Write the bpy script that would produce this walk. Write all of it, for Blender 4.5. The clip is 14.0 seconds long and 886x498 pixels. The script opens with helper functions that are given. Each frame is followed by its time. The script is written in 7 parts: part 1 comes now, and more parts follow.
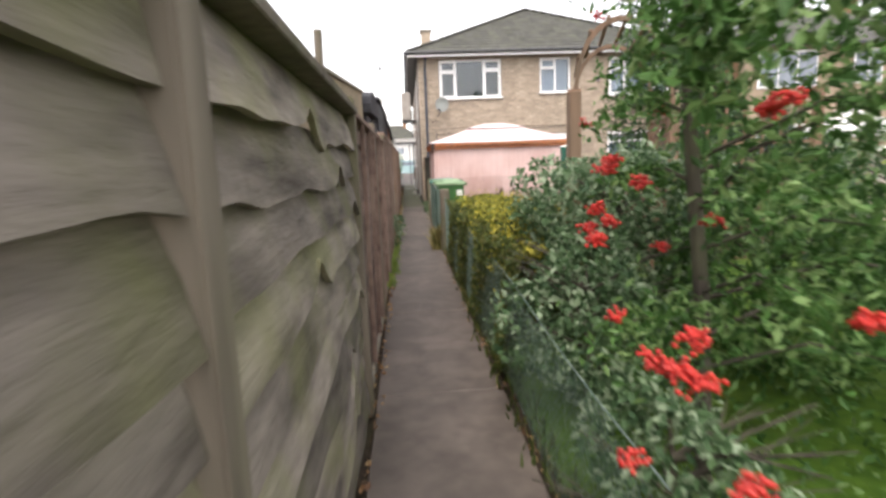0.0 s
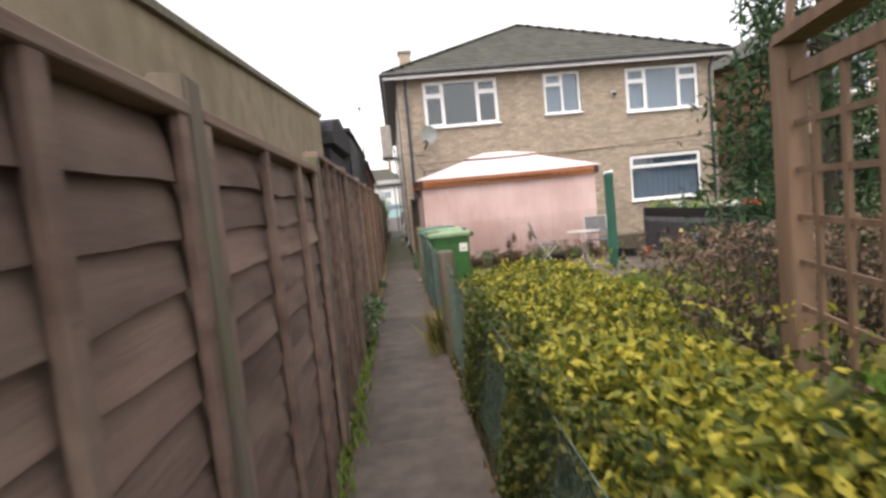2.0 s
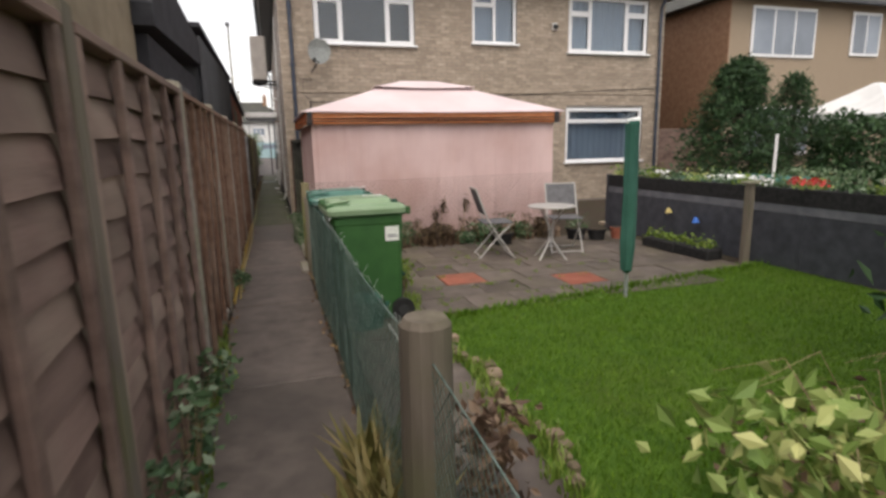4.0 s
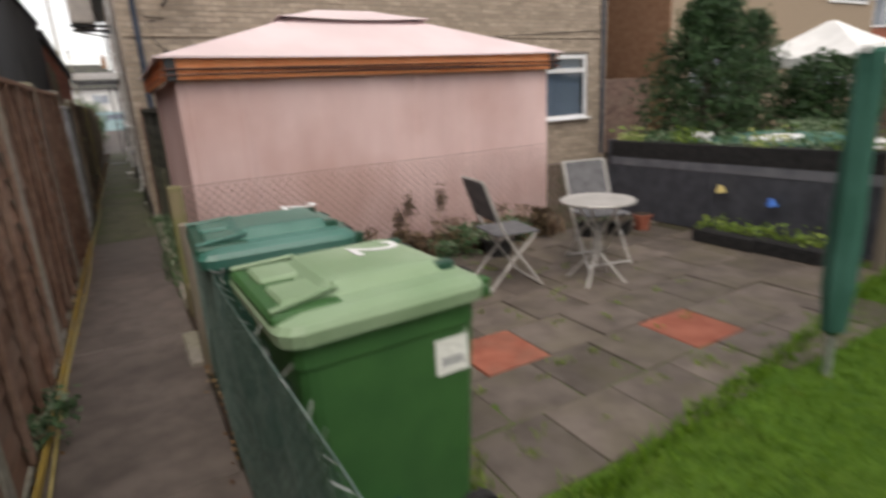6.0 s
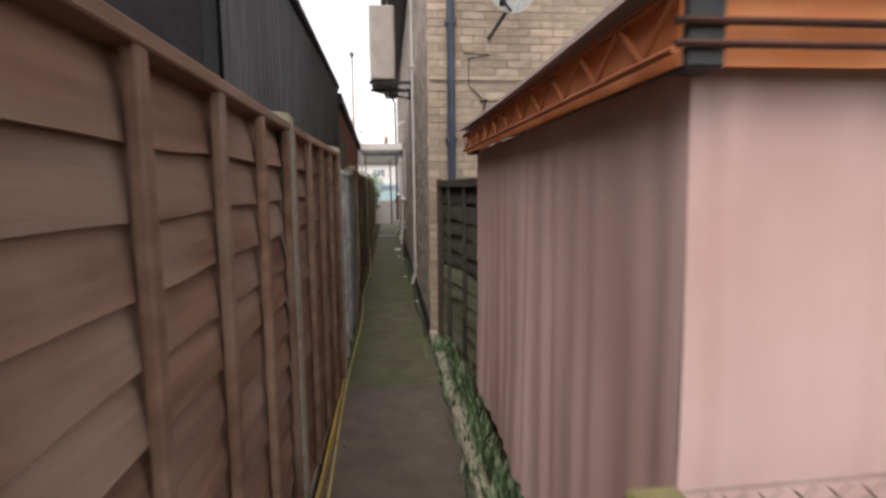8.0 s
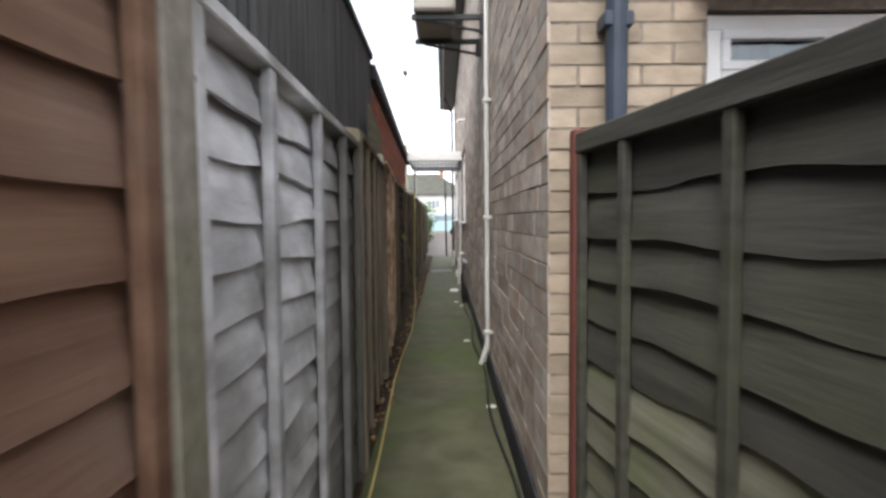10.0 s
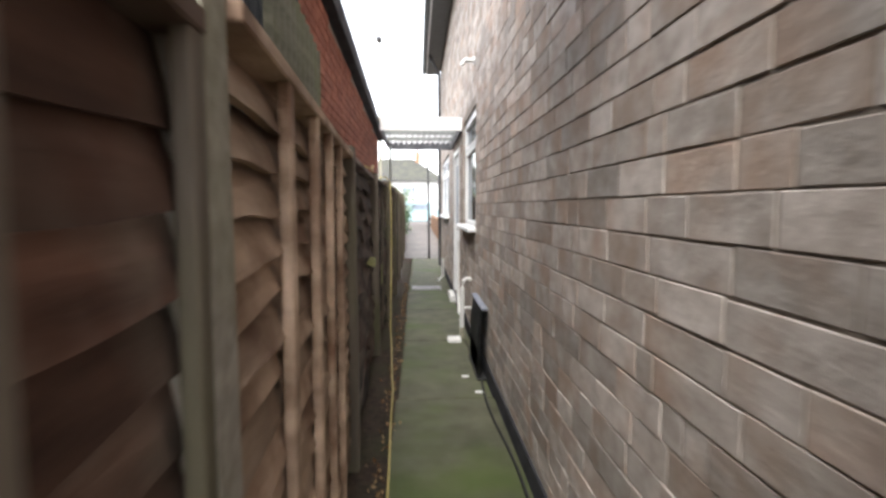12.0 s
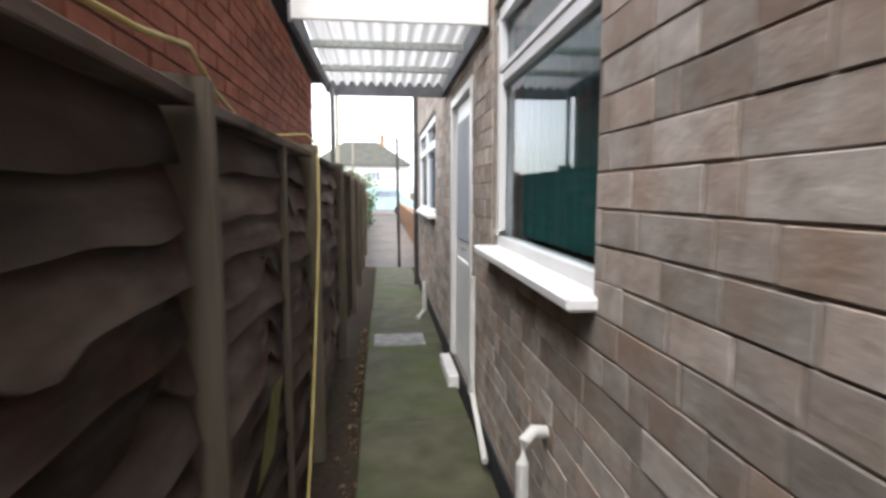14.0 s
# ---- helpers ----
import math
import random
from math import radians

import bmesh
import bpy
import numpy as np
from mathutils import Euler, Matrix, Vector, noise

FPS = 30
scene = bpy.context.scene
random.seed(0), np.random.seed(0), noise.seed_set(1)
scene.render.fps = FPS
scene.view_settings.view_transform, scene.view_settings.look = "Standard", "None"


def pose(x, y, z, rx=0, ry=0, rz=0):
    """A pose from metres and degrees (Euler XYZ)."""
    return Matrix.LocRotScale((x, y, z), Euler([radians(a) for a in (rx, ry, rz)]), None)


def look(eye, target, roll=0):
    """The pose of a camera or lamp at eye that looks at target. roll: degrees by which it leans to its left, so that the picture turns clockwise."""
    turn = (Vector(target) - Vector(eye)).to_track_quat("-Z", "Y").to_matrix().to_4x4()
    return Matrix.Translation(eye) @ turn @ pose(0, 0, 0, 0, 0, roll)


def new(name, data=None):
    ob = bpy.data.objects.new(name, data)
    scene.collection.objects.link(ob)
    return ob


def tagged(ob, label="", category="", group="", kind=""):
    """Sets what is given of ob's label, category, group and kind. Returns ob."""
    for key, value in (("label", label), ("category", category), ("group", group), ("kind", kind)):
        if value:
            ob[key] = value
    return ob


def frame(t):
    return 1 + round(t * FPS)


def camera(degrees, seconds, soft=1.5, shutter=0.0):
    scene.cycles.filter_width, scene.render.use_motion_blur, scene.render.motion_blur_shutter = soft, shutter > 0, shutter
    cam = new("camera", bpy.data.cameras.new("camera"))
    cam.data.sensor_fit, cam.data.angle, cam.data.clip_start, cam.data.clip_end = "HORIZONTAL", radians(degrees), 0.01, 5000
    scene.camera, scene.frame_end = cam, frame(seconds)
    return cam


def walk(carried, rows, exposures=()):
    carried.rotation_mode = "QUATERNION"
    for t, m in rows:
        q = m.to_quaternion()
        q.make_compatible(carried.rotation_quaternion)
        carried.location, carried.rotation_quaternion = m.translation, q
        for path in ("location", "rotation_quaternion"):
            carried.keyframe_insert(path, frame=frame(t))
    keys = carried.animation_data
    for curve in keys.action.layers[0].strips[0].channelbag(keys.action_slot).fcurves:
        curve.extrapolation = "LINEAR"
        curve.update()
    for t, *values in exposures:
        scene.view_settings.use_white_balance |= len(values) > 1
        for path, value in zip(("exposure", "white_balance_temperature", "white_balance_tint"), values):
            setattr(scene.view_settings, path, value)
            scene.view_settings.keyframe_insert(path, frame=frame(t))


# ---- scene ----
cam = camera(78.0, 14.0, soft=2.9, shutter=0.3)
PATH = [
    (0, (0.072, 0.118, 1.345), (0.19, 2.09, 1.034), -2.2),
    (0.5, (0.078, 1.105, 1.353), (0.159, 3.085, 1.086), -1.5),
    (1, (0.086, 2.094, 1.402), (0.338, 4.055, 1.104), 0.4),
    (1.5, (0.158, 2.913, 1.438), (0.243, 4.903, 1.259), -5.2),
    (2, (0.226, 3.662, 1.374), (0.384, 5.649, 1.207), -5.5),
    (4.3, (0.252, 7.451, 1.45), (0.973, 9.267, 1.022), 0.1),
    (4.5, (0.225, 7.647, 1.48), (1.074, 9.398, 1.016), 1.0),
    (5, (0.31, 8.388, 1.472), (1.555, 9.84, 0.886), 0.6),
    (5.5, (0.419, 9.145, 1.443), (1.673, 10.575, 0.823), -3.3),
    (6, (0.39, 10.013, 1.469), (1.331, 11.696, 0.936), -3.2),
    (6.5, (0.309, 10.991, 1.466), (0.78, 12.885, 1.027), -2.8),
    (7, (0.24, 11.837, 1.489), (0.624, 13.75, 1.05), -3.6),
    (7.5, (0.209, 12.729, 1.513), (0.509, 14.683, 1.209), -2.0),
    (9.8, (0.191, 16.698, 1.234), (0.185, 18.694, 1.101), -0.5),
    (10, (0.218, 17.035, 1.246), (0.217, 19.032, 1.141), -0.5),
    (10.5, (0.182, 17.917, 1.27), (0.147, 19.915, 1.181), 1.2),
    (11, (0.123, 18.742, 1.349), (0.238, 20.735, 1.234), 0.3),
    (11.5, (0.06, 19.693, 1.391), (0.2, 21.681, 1.226), 0.2),
    (12, (0.005, 20.757, 1.451), (0.098, 22.749, 1.296), 0.0),
    (12.5, (0.006, 21.737, 1.474), (0.073, 23.729, 1.303), -1.7),
    (13, (0.046, 22.69, 1.488), (0.145, 24.68, 1.309), -2.2),
    (13.5, (0.021, 23.796, 1.512), (0.127, 25.786, 1.342), -0.6),
    (14, (0.003, 24.87, 1.521), (0.221, 26.847, 1.315), 0.1),
]
walk(cam, [(t, look(e, g, r)) for t, e, g, r in PATH], [(0.0, 1.62, 6950, 14), (0.5, 1.8, 7000, 14), (1.0, 1.62, 7000, 14), (1.5, 1.52, 7050, 14), (2.0, 1.32, 7000, 14), (4.3, 0.72, 7000, 14), (5.0, 0.62, 7050, 14), (6.0, 0.68, 7050, 14), (7.0, 0.86, 7150, 16), (7.7, 1.02, 7150, 16), (9.8, 1.85, 6550, 11), (10.4, 2.0, 6600, 8), (11.0, 2.2, 7150, 9), (11.8, 2.42, 6650, 10), (12.6, 2.6, 6500, 12), (13.3, 2.35, 6500, 11), (14.0, 2.15, 6500, 11)])

# ---- sky, sun ----
world = bpy.data.worlds.new("world")
scene.world = world
world.use_nodes = True
wn = world.node_tree.nodes
sky = wn.new("ShaderNodeTexSky")
sky.sky_type = "NISHITA"
sky.sun_disc = False
sky.sun_elevation = radians(58)
sky.sun_rotation = radians(200)
sky.air_density = 1.0
sky.dust_density = 1.5
sky.ozone_density = 1.0
pale = wn.new("ShaderNodeHueSaturation")
pale.inputs["Saturation"].default_value = 0.25
world.node_tree.links.new(sky.outputs[0], pale.inputs["Color"])
world.node_tree.links.new(pale.outputs[0], wn["Background"].inputs["Color"])
wn["Background"].inputs["Strength"].default_value = 0.15
sun = new("sun", bpy.data.lights.new("sun", "SUN"))
sun.data.energy = 0.8
sun.data.angle = radians(40)
sun.data.color = (1.0, 0.96, 0.9)
sun.matrix_world = look((0, 0, 20), (0 + 20 * math.cos(radians(58)) * math.sin(radians(20)), 20 * math.cos(radians(58)) * math.cos(radians(20)), 20 - 20 * math.sin(radians(58))))




# ---- helpers of this scene ----
def part(name, bm, material, parent=None, label="", kind="", at=None, smooth=False):
    """One mesh object under a thing or a part. at: its place under the parent; without it the mesh is in world metres."""
    if isinstance(bm, bmesh.types.BMesh):
        me = bpy.data.meshes.new(name)
        bm.to_mesh(me)
        bm.free()
    else:
        me = bm
    if not me.materials:
        for m in material if isinstance(material, (list, tuple)) else (material,):
            me.materials.append(m)
    if smooth:
        me.shade_smooth()
    ob = new(name, me)
    if parent is not None:
        ob.parent = parent
        if at is None:
            p = parent
            off = Vector((0, 0, 0))
            while p is not None:
                off += p.location
                p = p.parent
            ob.location = -off
    if at is not None:
        ob.location = at
    return tagged(ob, label, kind=kind)


def thing(name, place, label, category, group="", kind=""):
    ob = new(name)
    ob.empty_display_size = 0.1
    ob.location = place
    return tagged(ob, label, category, group, kind)


def box(bm, x0, y0, z0, x1, y1, z1, bevel=0.0):
    vs = [bm.verts.new(p) for p in ((x0, y0, z0), (x1, y0, z0), (x1, y1, z0), (x0, y1, z0), (x0, y0, z1), (x1, y0, z1), (x1, y1, z1), (x0, y1, z1))]
    fs = [bm.faces.new([vs[i] for i in f]) for f in ((3, 2, 1, 0), (4, 5, 6, 7), (0, 1, 5, 4), (1, 2, 6, 5), (2, 3, 7, 6), (3, 0, 4, 7))]
    if bevel:
        es = {e for f in fs for e in f.edges}
        bmesh.ops.bevel(bm, geom=list(es), offset=bevel, segments=1, affect="EDGES")
    return vs


def slab(x0, y0, z0, x1, y1, z1, bevel=0.0):
    bm = bmesh.new()
    box(bm, x0, y0, z0, x1, y1, z1, bevel)
    return bm


def tube(bm, points, radius, sides=8, cap=True):
    """A round bar along the points; radius a number or one per point."""
    pts = [Vector(p) for p in points]
    rad = radius if isinstance(radius, (list, tuple)) else [radius] * len(pts)
    rings = []
    for i, p in enumerate(pts):
        d = (pts[min(i + 1, len(pts) - 1)] - pts[max(i - 1, 0)]).normalized()
        a = d.cross(Vector((0, 0, 1)) if abs(d.z) < 0.9 else Vector((1, 0, 0))).normalized()
        b = d.cross(a)
        rings.append([bm.verts.new(p + (a * math.cos(t) + b * math.sin(t)) * rad[i]) for t in (math.tau * k / sides for k in range(sides))])
    for r, s in zip(rings, rings[1:]):
        for k in range(sides):
            bm.faces.new((r[k], r[(k + 1) % sides], s[(k + 1) % sides], s[k]))
    if cap:
        bm.faces.new(list(reversed(rings[0])))
        bm.faces.new(rings[-1])


def rod(points, radius, sides=8):
    bm = bmesh.new()
    tube(bm, points, radius, sides)
    return bm


def poly_mesh(name, verts, faces):
    me = bpy.data.meshes.new(name)
    me.from_pydata([tuple(v) for v in verts], [], [tuple(f) for f in faces])
    me.update()
    return me


def prism(profile, axis, a, b):
    """A profile of (u, z) points drawn out from a to b along x or y."""
    bm = bmesh.new()
    ends = []
    for s in (a, b):
        ends.append([bm.verts.new((s, u, z) if axis == "x" else (u, s, z)) for u, z in profile])
    n = len(profile)
    for k in range(n):
        bm.faces.new((ends[0][k], ends[0][(k + 1) % n], ends[1][(k + 1) % n], ends[1][k]))
    bm.faces.new(list(reversed(ends[0])))
    bm.faces.new(ends[1])
    bmesh.ops.recalc_face_normals(bm, faces=bm.faces)
    return bm


def leaf_mesh(name, centres, size, rng, droop=0.3, wide=0.55, normals=None):
    """Many small pointed leaves, each two triangles folded along the rib."""
    c = np.asarray(centres, float)
    n = len(c)
    d = rng.normal(size=(n, 3))
    d[:, 2] -= droop
    d /= np.linalg.norm(d, axis=1, keepdims=True)
    e = rng.normal(size=(n, 3)) if normals is None else np.cross(d, normals + 0.5 * rng.normal(size=(n, 3)))
    e -= (e * d).sum(1, keepdims=True) * d
    e /= np.linalg.norm(e, axis=1, keepdims=True) + 1e-9
    up = np.cross(d, e)
    s = size * rng.uniform(0.6, 1.3, size=(n, 1))
    a, b = c - d * s * 0.5, c + d * s * 0.5
    l = c - e * s * wide * 0.5 + up * s * 0.1
    r = c + e * s * wide * 0.5 + up * s * 0.1
    v = np.stack([a, l, b, r], 1).reshape(-1, 3)
    i = np.arange(n)[:, None] * 4
    f = np.concatenate([i + [0, 1, 2], i + [0, 2, 3]], 0)
    me = bpy.data.meshes.new(name)
    me.from_pydata(v.tolist(), [], f.tolist())
    me.update()
    return me


# ---- materials ----
def links(mat):
    return mat.node_tree.nodes, mat.node_tree.links


def surf(name, a, b, scale=8.0, rough=0.8, bump=0.3, stretch=(1, 1, 1), stain=None, stain_amt=0.5, stain_scale=1.3, vary=0.15, metal=0.0, fine=60.0, island=False, spec=0.3, dist=0.004):
    """Two colours mixed by noise at a grain scale, broad stains, a change of tone from object to object and fine relief."""
    mat = bpy.data.materials.new(name)
    mat.use_nodes = True
    ns, lk = links(mat)
    bs = ns["Principled BSDF"]
    bs.inputs["Roughness"].default_value = rough
    bs.inputs["Metallic"].default_value = metal
    bs.inputs["Specular IOR Level"].default_value = spec
    tc = ns.new("ShaderNodeTexCoord")
    oi = ns.new("ShaderNodeObjectInfo")
    geo = ns.new("ShaderNodeNewGeometry")
    rnd = geo.outputs["Random Per Island"] if island else oi.outputs["Random"]
    mul = ns.new("ShaderNodeMath")
    mul.operation = "MULTIPLY"
    mul.inputs[1].default_value = 37.0
    lk.new(rnd, mul.inputs[0])
    mp = ns.new("ShaderNodeMapping")
    mp.inputs["Scale"].default_value = stretch
    lk.new(tc.outputs["Object"], mp.inputs["Vector"])
    add = ns.new("ShaderNodeVectorMath")
    add.operation = "ADD"
    lk.new(mp.outputs[0], add.inputs[0])
    lk.new(mul.outputs[0], add.inputs[1])
    n1 = ns.new("ShaderNodeTexNoise")
    n1.inputs["Scale"].default_value = scale
    n1.inputs["Detail"].default_value = 5
    lk.new(add.outputs[0], n1.inputs["Vector"])
    rp = ns.new("ShaderNodeValToRGB")
    rp.color_ramp.elements[0].position, rp.color_ramp.elements[1].position = 0.32, 0.68
    rp.color_ramp.elements[0].color = (*a, 1)
    rp.color_ramp.elements[1].color = (*b, 1)
    lk.new(n1.outputs["Fac"], rp.inputs["Fac"])
    col = rp.outputs[0]
    if stain:
        n2 = ns.new("ShaderNodeTexNoise")
        n2.inputs["Scale"].default_value = stain_scale
        n2.inputs["Detail"].default_value = 4
        lk.new(tc.outputs["Object"] if not island else add.outputs[0], n2.inputs["Vector"])
        if not island:
            ad2 = ns.new("ShaderNodeVectorMath")
            ad2.operation = "ADD"
            lk.new(tc.outputs["Object"], ad2.inputs[0])
            lk.new(mul.outputs[0], ad2.inputs[1])
            lk.new(ad2.outputs[0], n2.inputs["Vector"])
        r2 = ns.new("ShaderNodeMapRange")
        r2.inputs["From Min"].default_value, r2.inputs["From Max"].default_value = 0.45, 0.68
        r2.inputs["To Max"].default_value = stain_amt
        lk.new(n2.outputs["Fac"], r2.inputs["Value"])
        mx = ns.new("ShaderNodeMix")
        mx.data_type = "RGBA"
        lk.new(r2.outputs[0], mx.inputs["Factor"])
        lk.new(col, mx.inputs["A"])
        mx.inputs["B"].default_value = (*stain, 1)
        col = mx.outputs["Result"]
    if vary:
        mr = ns.new("ShaderNodeMapRange")
        mr.inputs["To Min"].default_value, mr.inputs["To Max"].default_value = 1 - vary, 1 + vary
        lk.new(rnd, mr.inputs["Value"])
        hs = ns.new("ShaderNodeHueSaturation")
        lk.new(mr.outputs[0], hs.inputs["Value"])
        lk.new(col, hs.inputs["Color"])
        col = hs.outputs[0]
    lk.new(col, bs.inputs["Base Color"])
    if bump:
        n3 = ns.new("ShaderNodeTexNoise")
        n3.inputs["Scale"].default_value = fine
        n3.inputs["Detail"].default_value = 3
        lk.new(add.outputs[0], n3.inputs["Vector"])
        bp = ns.new("ShaderNodeBump")
        bp.inputs["Strength"].default_value = bump
        bp.inputs["Distance"].default_value = dist
        lk.new(n3.outputs["Fac"], bp.inputs["Height"])
        lk.new(bp.outputs[0], bs.inputs["Normal"])
    return mat


def leafy(name, a, b, c, split=0.5, thin=0.25):
    """Leaves: three colours by island, slightly shiny, letting some light through."""
    mat = bpy.data.materials.new(name)
    mat.use_nodes = True
    ns, lk = links(mat)
    bs = ns["Principled BSDF"]
    bs.inputs["Roughness"].default_value = 0.5
    bs.inputs["Specular IOR Level"].default_value = 0.3
    geo = ns.new("ShaderNodeNewGeometry")
    rp = ns.new("ShaderNodeValToRGB")
    rp.color_ramp.elements[0].color = (*a, 1)
    rp.color_ramp.elements[1].color = (*c, 1)
    e = rp.color_ramp.elements.new(split)
    e.color = (*b, 1)
    lk.new(geo.outputs["Random Per Island"], rp.inputs["Fac"])
    lk.new(rp.outputs[0], bs.inputs["Base Color"])
    tr = ns.new("ShaderNodeBsdfTranslucent")
    lk.new(rp.outputs[0], tr.inputs["Color"])
    mx = ns.new("ShaderNodeMixShader")
    mx.inputs["Fac"].default_value = thin
    lk.new(bs.outputs[0], mx.inputs[1])
    lk.new(tr.outputs[0], mx.inputs[2])
    lk.new(mx.outputs[0], ns["Material Output"].inputs["Surface"])
    return mat


def glass_mat(name, tint=(0.9, 0.95, 1.0), see=0.75):
    mat = bpy.data.materials.new(name)
    mat.use_nodes = True
    ns, lk = links(mat)
    ns.remove(ns["Principled BSDF"])
    gl = ns.new("ShaderNodeBsdfGlossy")
    gl.inputs["Roughness"].default_value = 0.03
    tr = ns.new("ShaderNodeBsdfTransparent")
    tr.inputs["Color"].default_value = (*[v * see for v in tint], 1)
    fr = ns.new("ShaderNodeMath")
    fr.operation = "MULTIPLY_ADD"
    fr.inputs[1].default_value, fr.inputs[2].default_value = 0.45, 0.07
    pw = ns.new("ShaderNodeMath")
    pw.operation = "POWER"
    pw.inputs[1].default_value = 4.0
    lw = ns.new("ShaderNodeLayerWeight")
    lk.new(lw.outputs["Facing"], pw.inputs[0])
    lk.new(pw.outputs[0], fr.inputs[0])
    mx = ns.new("ShaderNodeMixShader")
    lk.new(fr.outputs[0], mx.inputs[0])
    lk.new(tr.outputs[0], mx.inputs[1])
    lk.new(gl.outputs[0], mx.inputs[2])
    lk.new(mx.outputs[0], ns["Material Output"].inputs["Surface"])
    return mat


M = {}
WOODY = (1, 0.12, 1)
M["wood_green"] = surf("weathered_mossy_board", (0.08, 0.066, 0.056), (0.31, 0.265, 0.225), 8, 0.85, 0.9, (1, 0.3, 1.5), (0.19, 0.19, 0.085), 0.65, 3.0, 0.38, fine=45, dist=0.006)
M["wood_rot"] = surf("rotten_grey_brown_board", (0.018, 0.014, 0.011), (0.175, 0.14, 0.118), 5, 0.85, 0.7, (1, 0.35, 1.4), (0.085, 0.035, 0.022), 0.65, 2.4, 0.55, fine=40)
M["wood_brown"] = surf("brown_stained_board", (0.135, 0.088, 0.072), (0.265, 0.178, 0.145), 7, 0.8, 0.6, (1, 0.2, 1.6), (0.31, 0.245, 0.19), 0.5, 2.2, 0.24, fine=40)
M["wood_red"] = surf("red_brown_board", (0.14, 0.075, 0.048), (0.26, 0.155, 0.105), 10, 0.75, 0.4, (1, 0.12, 1.6), (0.32, 0.245, 0.19), 0.5, 2.0, 0.15, fine=40)
M["wood_white"] = surf("grey_white_washed_board", (0.35, 0.35, 0.35), (0.76, 0.76, 0.78), 5, 0.85, 0.7, (1, 0.5, 1.5), (0.17, 0.165, 0.14), 0.75, 3.2, 0.2, fine=40)
# boards mix to dark grey along the panel, from 0.75 to 1.5 m
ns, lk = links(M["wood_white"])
along_pos, along_sep, dark_mix, dark_map = ns.new("ShaderNodeTexCoord"), ns.new("ShaderNodeSeparateXYZ"), ns.new("ShaderNodeMix"), ns.new("ShaderNodeMapRange")
dark_mix.data_type = "RGBA"
dark_mix.inputs["B"].default_value = (0.085, 0.08, 0.066, 1)
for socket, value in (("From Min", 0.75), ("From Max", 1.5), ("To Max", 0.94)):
    dark_map.inputs[socket].default_value = value
dark_from = ns["Principled BSDF"].inputs["Base Color"].links[0].from_socket
lk.new(along_pos.outputs["Object"], along_sep.inputs[0])
lk.new(along_sep.outputs["Y"], dark_map.inputs["Value"])
lk.new(dark_map.outputs[0], dark_mix.inputs["Factor"])
lk.new(dark_from, dark_mix.inputs["A"])
lk.new(dark_mix.outputs["Result"], ns["Principled BSDF"].inputs["Base Color"])
M["wood_dark"] = surf("dark_damp_board", (0.045, 0.036, 0.03), (0.10, 0.08, 0.066), 14, 0.8, 0.5, (1, 0.1, 1.6), (0.13, 0.12, 0.07), 0.3, 2.5, 0.2, fine=40)
M["wood_tan"] = surf("old_tan_board", (0.26, 0.18, 0.125), (0.6, 0.45, 0.33), 5, 0.8, 0.8, (1, 0.4, 1.8), (0.13, 0.062, 0.034), 0.85, 3.4, 0.3, fine=40, dist=0.006)
M["wood_umber"] = surf("umber_board", (0.042, 0.021, 0.015), (0.17, 0.088, 0.061), 7, 0.8, 0.5, (1, 0.25, 1.6), (0.26, 0.22, 0.18), 0.7, 2.6, 0.3, fine=40)
M["wood_dusk"] = surf("dark_green_grey_board", (0.036, 0.036, 0.031), (0.078, 0.076, 0.066), 10, 0.8, 0.5, (1, 0.15, 1.6), (0.08, 0.09, 0.05), 0.4, 2.5, 0.15, fine=40)
M["wood_dusk_pale"] = surf("pale_damp_board", (0.11, 0.11, 0.08), (0.2, 0.2, 0.155), 14, 0.8, 0.5, (1, 0.1, 1.6), (0.13, 0.15, 0.06), 0.5, 2.5, 0.12, fine=40)
M["slab_red_wood"] = surf("red_brown_post", (0.11, 0.036, 0.03), (0.17, 0.058, 0.048), 14, 0.8, 0.3, (1, 1, 0.1), vary=0)
M["timber"] = surf("post_timber", (0.12, 0.1, 0.078), (0.22, 0.185, 0.145), 16, 0.85, 0.5, (1, 1, 0.1), (0.13, 0.14, 0.06), 0.5, 2, 0.15, fine=50)
M["concrete"] = surf("fence_post_concrete", (0.22, 0.2, 0.17), (0.36, 0.33, 0.28), 22, 0.9, 0.5, (1, 1, 1), (0.24, 0.25, 0.13), 0.5, 2.2, 0.12, fine=150)
M["path_grey"] = surf("damp_concrete_path", (0.098, 0.08, 0.068), (0.17, 0.14, 0.12), 7, 0.55, 0.5, (1, 1, 1), (0.055, 0.046, 0.04), 0.6, 0.9, 0.0, fine=160)
M["path_green"] = surf("mossy_concrete_path", (0.062, 0.066, 0.036), (0.115, 0.112, 0.07), 5, 0.65, 0.5, (1, 1, 1), (0.066, 0.096, 0.018), 0.85, 1.3, 0.0, fine=160)
M["soil"] = surf("damp_soil", (0.035, 0.025, 0.018), (0.075, 0.052, 0.038), 20, 0.95, 1.0, (1, 1, 1), (0.05, 0.06, 0.025), 0.5, 2, 0.0, fine=60, dist=0.02)
M["turf"] = surf("turf", (0.05, 0.12, 0.008), (0.1, 0.2, 0.018), 10, 0.9, 1.0, (1, 1, 1), (0.1, 0.13, 0.02), 0.5, 1.2, 0.0, fine=70, dist=0.03)
M["mortar"] = surf("mortar", (0.19, 0.16, 0.135), (0.28, 0.245, 0.21), 30, 0.95, 0.5, vary=0, fine=120)
